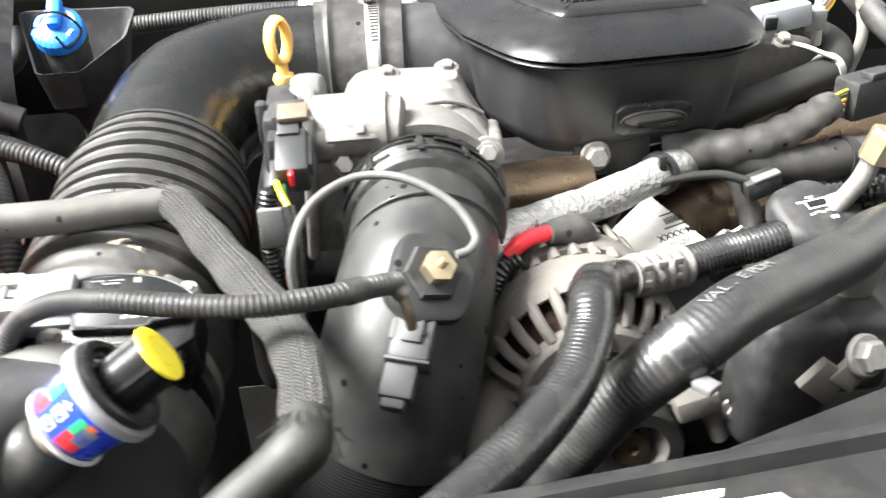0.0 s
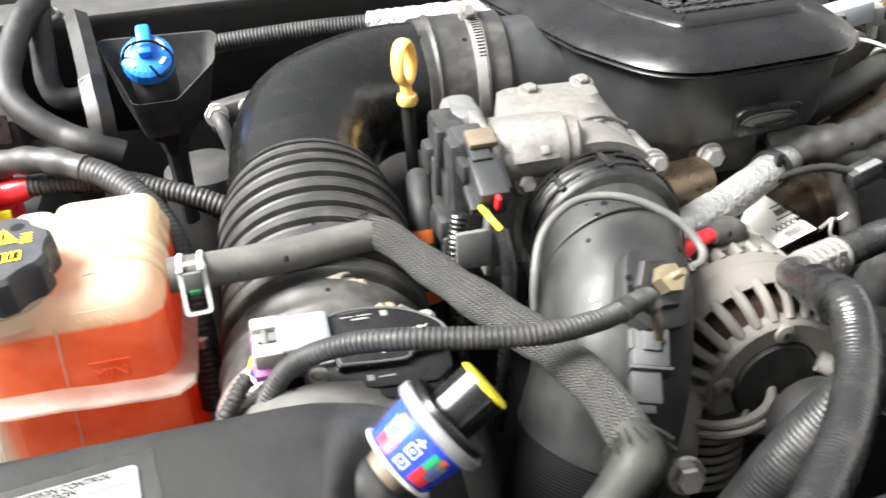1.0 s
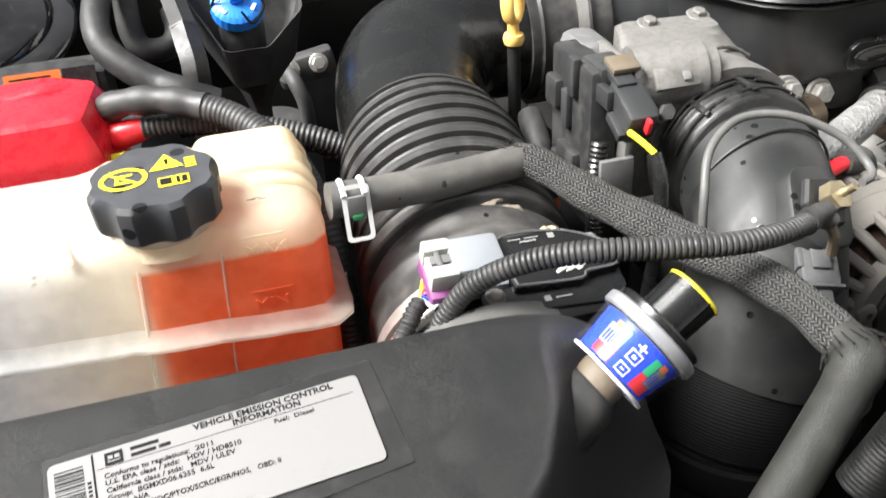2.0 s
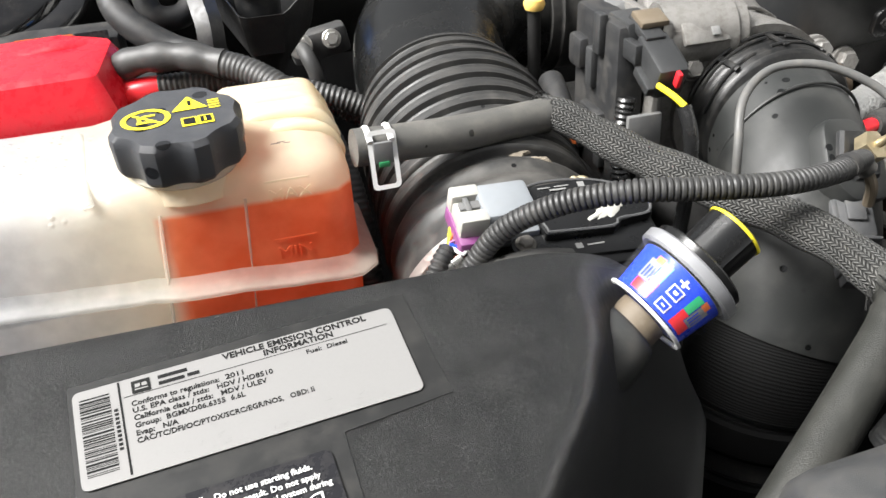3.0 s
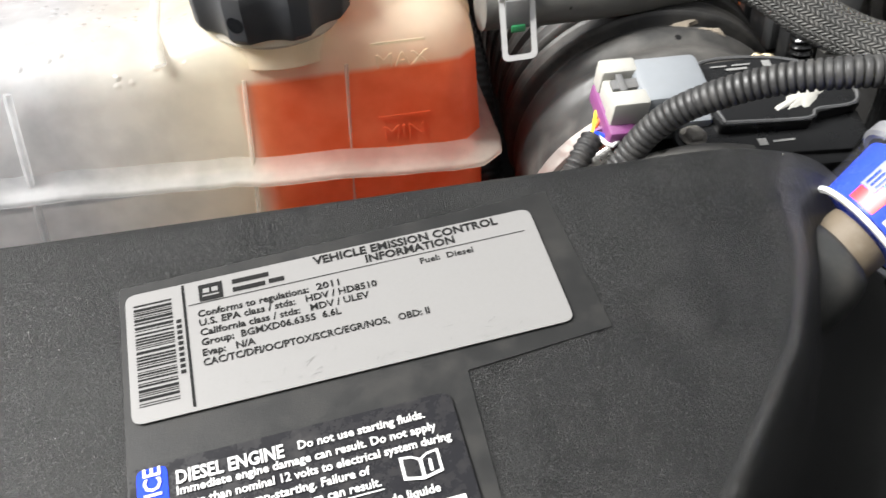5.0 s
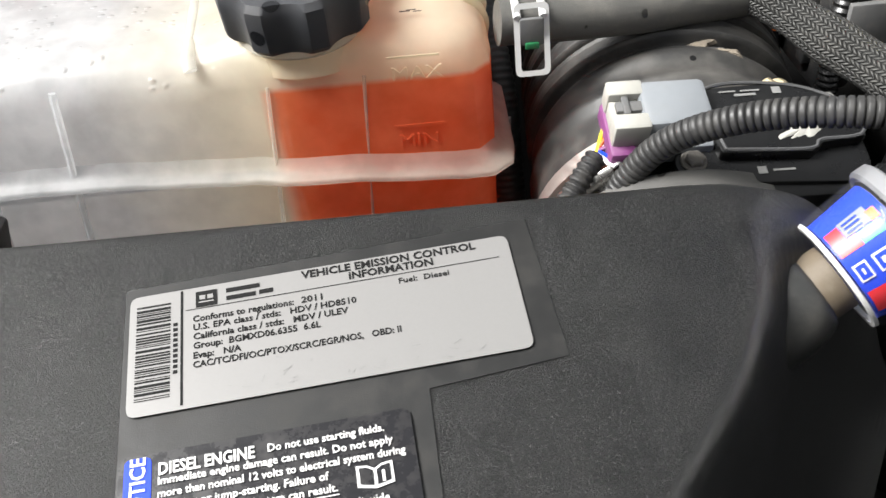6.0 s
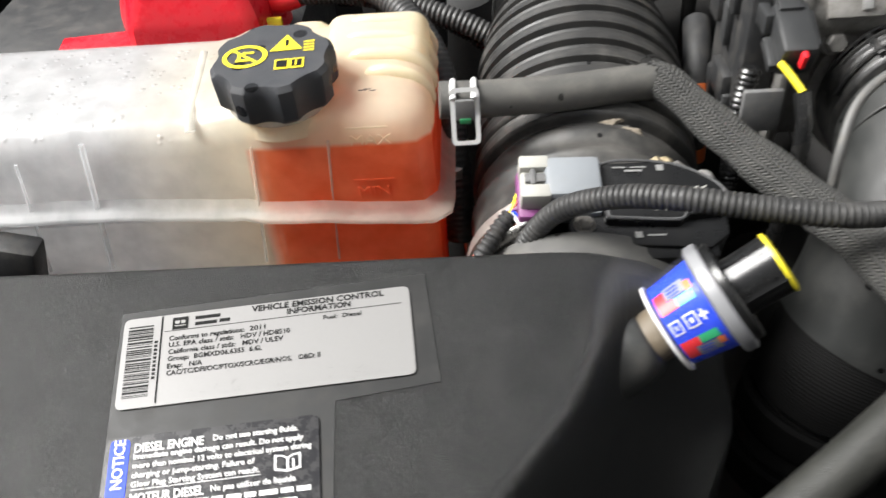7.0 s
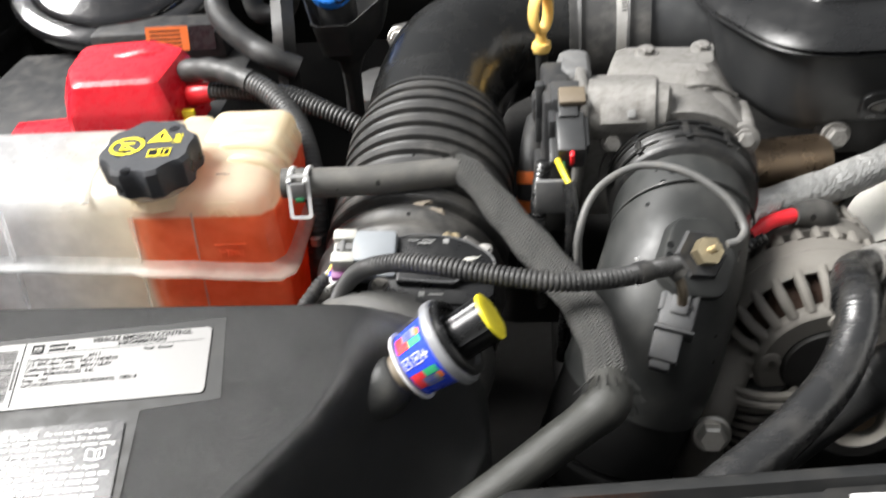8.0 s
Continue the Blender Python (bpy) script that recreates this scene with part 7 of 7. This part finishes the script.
def red_ring(g, z, tilt=0.0):
    c = Vector((-0.395, 0.640))
    return [(c.x + (p.x - c.x) * g, c.y + (p.y - c.y) * g, z + tilt * (p.y - c.y)) for p in outline(rb, 0.012, 6, 60)]


part("cover_shell", ring_loft([red_ring(1.0, 1.165), red_ring(0.985, 1.190), red_ring(0.96, 1.200, 0.1), red_ring(0.88, 1.213, 0.15), red_ring(0.80, 1.221, 0.12), red_ring(0.72, 1.223, 0.1)]), "red", red, sharp=30)
part("cover_flange", block((-0.462, 0.602, 1.178), (0.056, 0.03, 0.006), Matrix.Rotation(radians(8), 3, "Z"), 0.002), "red", red)
part("cover_ridge", tube([(-0.405, 0.650, 1.219), (-0.375, 0.653, 1.222), (-0.350, 0.655, 1.214)], 0.010, 16, 0.005, 0.6), "red", red)
bat = thing("battery", (-0.45, 0.70, 0.95), "black battery with an orange and blue label", "battery")
part("case", block((-0.46, 0.72, 1.06), (0.26, 0.19, 0.20), None, 0.008), "dark_plastic", bat)
part("box_top", block((-0.425, 0.805, 1.160), (0.14, 0.05, 0.06), None, 0.006), "dark_plastic", bat)
BL = axes((-0.412, 0.7795, 1.183), (0, -0.95, 0.3), (1, 0, 0))
part("orange_label", slab(rect(0.044, 0.024, 0.001), 0.0006, BL @ Matrix.Translation((0, 0, 0.0005)), 0), "orange", bat, "orange warning label")
part("blue_label", slab(rect(0.026, 0.024, 0.001, 0.036), 0.0006, BL @ Matrix.Translation((0, 0, 0.0005)), 0), "film_black", bat)
for k in range(5):
    part("print_bar", bars([(-0.018, -0.009 + 0.004 * k, 0.032, 0.0014)], BL @ Matrix.Translation((0, 0, 0.0013))), "ink", bat)

cab = thing("battery_cable", (-0.27, 0.58, 1.15), "thick taped battery cable in corrugated loom", "cable")
part("taped_section", tube([(-0.352, 0.655, 1.196), (-0.345, 0.640, 1.208), (-0.325, 0.628, 1.2155), (-0.300, 0.617, 1.2165), (-0.277, 0.604, 1.213)], lambda s, L: 0.0095 + 0.0007 * math.sin(s * 260), 18, 0.003), "loom", cab)
part("loom_tube", tube([(-0.279, 0.605, 1.213), (-0.262, 0.594, 1.2085), (-0.244, 0.576, 1.2000), (-0.229, 0.552, 1.188), (-0.220, 0.525, 1.168), (-0.216, 0.50, 1.14), (-0.215, 0.48, 1.09)], ribs(0.0086, 0.0036, 0.0009, 0.8), 18, 0.00095), "loom", cab, sharp=80)
cab2 = thing("starter_cable", (-0.27, 0.6, 1.15), "black cable with a red lug boot and yellow tag", "cable")
part("red_boot", tube([(-0.352, 0.632, 1.190), (-0.338, 0.630, 1.192), (-0.320, 0.627, 1.196)], lambda s, L: 0.0075 + 0.002 * math.sin(s / L * 3.1), 14, 0.003), "print_red", cab2)
part("cable", tube([(-0.322, 0.627, 1.196), (-0.290, 0.622, 1.197), (-0.250, 0.612, 1.192), (-0.210, 0.600, 1.182), (-0.175, 0.59, 1.165)], ribs(0.0068, 0.0036, 0.001), 16, 0.0009), "loom", cab2)
part("yellow_tag", block((-0.343, 0.612, 1.180), (0.018, 0.004, 0.014), None, 0.001), "lemon", cab2)
cab3 = thing("lower_cable", (-0.2, 0.6, 1.12), "black cable behind the tank", "cable")
part("cable", tube([(-0.300, 0.66, 1.178), (-0.26, 0.648, 1.180), (-0.22, 0.625, 1.172), (-0.185, 0.60, 1.155), (-0.16, 0.57, 1.10)], ribs(0.0066, 0.0036, 0.001), 14, 0.0009), "gloss_rubber", cab3)

# ---- blue-capped filler in its funnel ----
fun = thing("filler_funnel", (-0.24, 0.79, 1.05), "black plastic filler funnel with a blue cap", "funnel")
FUN = [(-0.287, 0.836), (-0.183, 0.832), (-0.188, 0.795), (-0.222, 0.757), (-0.258, 0.757)]


def fun_ring(s, z, cx=-0.236, cy=0.798):
    lean = 0.45 if s > 0.9 else 0.3 if s > 0.7 else 0.0
    return [(cx + (p.x - cx) * s, cy + (p.y - cy) * s, z + lean * (p.y - 0.832)) for p in outline(FUN, 0.006, 4, 50)]


part("cup", ring_loft([fun_ring(0.16, 1.06), fun_ring(0.20, 1.130), fun_ring(0.34, 1.148), fun_ring(0.80, 1.185), fun_ring(1.0, 1.229), fun_ring(1.02, 1.231), fun_ring(0.965, 1.2305), fun_ring(0.76, 1.186), fun_ring(0.5, 1.170)]), "dark_plastic", fun)
part("neck", lathe([(0.0, 0.0), (0.0195, 0.0), (0.0205, -0.006), (0.0185, -0.010), (0.0195, -0.016), (0.018, -0.05), (0, -0.05)], axes((-0.2400, 0.797, 1.2200), (0, -0.15, 1)), 32), "dark_plastic", fun)
BC = axes((-0.2410, 0.7915, 1.2235), (0.0, -0.62, 0.78), (1, 0, 0))
bcap = part("blue_cap", lathe([(0.0, 0.010), (0.018, 0.009), (0.0215, 0.006), (0.0222, -0.004), (0.0205, -0.006), (0, -0.006)], BC, 96, lambda a, i: 1 + 0.012 * math.cos(a * 24) * (i in (2, 3))), "blue", fun, "bright blue printed cap")
part("cap_grip", block(BC @ Vector((0, 0.010, 0.013)), (0.012, 0.030, 0.010), BC.to_3x3(), 0.003), "blue", bcap)
part("cap_print", join(*[block(BC @ Vector((0.0155 * math.cos(a), 0.0155 * math.sin(a), 0.0098)), (0.0068, 0.0030, 0.0006), BC.to_3x3() @ Matrix.Rotation(a + 1.57, 3, "Z"), 0) for a in [radians(d) for d in (20, 45, 140, 165, 215, 325)]]), "white_paint", bcap)
part("cap_strap", tube([BC @ Vector((-0.0225, -0.002, 0.004)), BC @ Vector((-0.012, 0.003, 0.0195)), BC @ Vector((0.008, 0.004, 0.0195)), BC @ Vector((0.0215, -0.006, 0.008)), BC @ Vector((0.010, -0.021, 0.004)), BC @ Vector((0.002, -0.014, 0.012))], 0.0011, 8, 0.003), "ink", bcap)

# ---- hoses and bar towards the cowl ----
for nm, pts, r, mt, lb in (
        ("heater_hose", [(-0.333, 0.875, 1.262), (-0.3419, 0.845, 1.2557), (-0.3506, 0.820, 1.2407), (-0.3549, 0.790, 1.2249), (-0.3504, 0.770, 1.2105), (-0.3346, 0.755, 1.1963), (-0.3134, 0.745, 1.1836), (-0.2982, 0.735, 1.1794), (-0.272, 0.735, 1.165)], 0.0115, "dark_plastic", "thick black heater hose bent in a loop"),
        ("heater_hose", [(-0.3330, 0.885, 1.262), (-0.3341, 0.862, 1.2411), (-0.3336, 0.845, 1.2233), (-0.3330, 0.830, 1.2051), (-0.3278, 0.822, 1.1916), (-0.3147, 0.818, 1.1875), (-0.3013, 0.822, 1.1897), (-0.2946, 0.830, 1.1990), (-0.2960, 0.842, 1.2150)], 0.0105, "dark_plastic", "thick black heater hose behind the bar"),
        ("cowl_drain_hose", [(-0.215, 0.900, 1.196), (-0.15, 0.900, 1.199), (-0.09, 0.895, 1.202), (-0.030, 0.885, 1.204)], 0.0085, "dark_plastic", "ribbed black hose along the cowl")):
    h = thing(nm, pts[-1], lb, "hose")
    part("hose", tube(pts, ribs(r, 0.0036, 0.0009) if "ribbed" in lb else r, 20, 0.0012 if "ribbed" in lb else 0.005), mt, h)
fh = thing("foil_sleeved_hose", (0.03, 0.85, 1.18), "hose end in a silver heat sleeve", "hose")
part("foil_sleeve", tube([(-0.034, 0.886, 1.204), (0.00, 0.872, 1.208), (0.05, 0.840, 1.217), (0.10, 0.815, 1.224)], lambda s, L: 0.0118 + jit[int(s * 300) % 200] * 0.7, 18, 0.004), "foil", fh, sharp=80)
bar = thing("brace_bar", (-0.28, 0.75, 1.1), "glossy black angled brace bar", "bracket")
part("upper_arm", tube([(-0.3000, 0.855, 1.2520), (-0.2965, 0.835, 1.2463), (-0.2908, 0.800, 1.2315), (-0.2862, 0.768, 1.2196)], 0.0100, 4, 0.01, 0.6), "bar_paint", bar, sharp=30)
part("lower_leg", tube([(-0.2868, 0.771, 1.2210), (-0.2850, 0.757, 1.2090), (-0.2831, 0.745, 1.1984), (-0.2836, 0.738, 1.1718), (-0.284, 0.735, 1.07)], 0.0108, 4, 0.006, 0.6), "bar_paint", bar, sharp=30)
dome = thing("booster_dome", (-0.50, 0.88, 1.13), "glossy black pressed dome with a rolled rim", "dome")
DM = axes((-0.498, 0.897, 1.207), (0.10, -0.30, 0.95))
part("shell", lathe([(0.0, 0.036), (0.040, 0.034), (0.060, 0.030), (0.066, 0.024), (0.088, 0.020), (0.096, 0.012), (0.098, -0.03), (0.0, -0.03)], DM, 96), "lacquer", dome, sharp=60)
part("rolled_rim", lathe([(0.0955, 0.0115), (0.112, 0.010), (0.1165, 0.004), (0.114, -0.004), (0.105, -0.006), (0.0975, -0.006)], DM, 96), "lacquer", dome, sharp=60)
acf = thing("refrigerant_fitting", (-0.19, 0.93, 1.06), "aluminium refrigerant block with bent pipe", "fitting")
# aluminium in a dark grey, so that its shadow is in the colour
part("block", block((-0.178, 0.935, 1.112), (0.062, 0.024, 0.030), Matrix.Rotation(radians(-10), 3, "Y"), 0.005), "grey_metal", acf)
part("pipe", tube([(-0.198, 0.918, 1.115), (-0.194, 0.900, 1.108), (-0.188, 0.892, 1.085), (-0.188, 0.895, 1.03)], 0.0078, 16, 0.004), "grey_metal", acf)
hexagon((-0.199, 0.918, 1.116), (0, -0.95, 0.3), 0.0095, 0.006, acf, mat="steel")
hexagon((-0.166, 0.921, 1.119), (0, -0.95, 0.3), 0.0075, 0.008, acf, mat="steel")
part("accumulator", lathe([(0.0, 0.02), (0.030, 0.018), (0.042, 0.010), (0.045, -0.004), (0.045, -0.49), (0, -0.49)], axes((-0.222, 0.905, 1.055), (0, -0.02, 1)), 40), "grey_metal", acf)

# ---- orange-striped conduit under the bellows ----
oc = thing("high_voltage_conduit", (-0.07, 0.48, 1.05), "orange and black striped conduit beside the bellows", "cable")
part("black_tube", tube([(-0.048, 0.610, 1.165), (-0.053, 0.580, 1.158), (-0.0555, 0.562, 1.138), (-0.057, 0.552, 1.105), (-0.058, 0.546, 1.05)], 0.0095, 18, 0.003), "dark_plastic", oc)
for p, d in (((-0.0553, 0.5635, 1.1400), (-0.05, -0.5, -0.9)), ((-0.0563, 0.5560, 1.1200), (0, -0.3, -1)), ((-0.0572, 0.5510, 1.0990), (0, -0.2, -1))):
    part("orange_band", lathe([(0.0, -0.005), (0.0104, -0.005), (0.0108, 0.0), (0.0104, 0.005), (0.0, 0.005)], axes(p, d), 24), "orange", oc)

rod = thing("tank_bracket_rod", (-0.212, 0.49, 1.0), "thin bright steel rod beside the coolant tank", "rod")
part("rod", tube([(-0.216, 0.490, 1.135), (-0.2145, 0.490, 1.11), (-0.2115, 0.490, 1.08), (-0.210, 0.490, 1.02)], 0.0026, 12, 0.004), "steel", rod)
part("rod_end", lathe([(0.0, 0.004), (0.0042, 0.003), (0.0045, -0.003), (0.0, -0.004)], axes((-0.216, 0.490, 1.136), (0, 0, 1)), 16), "steel", rod)
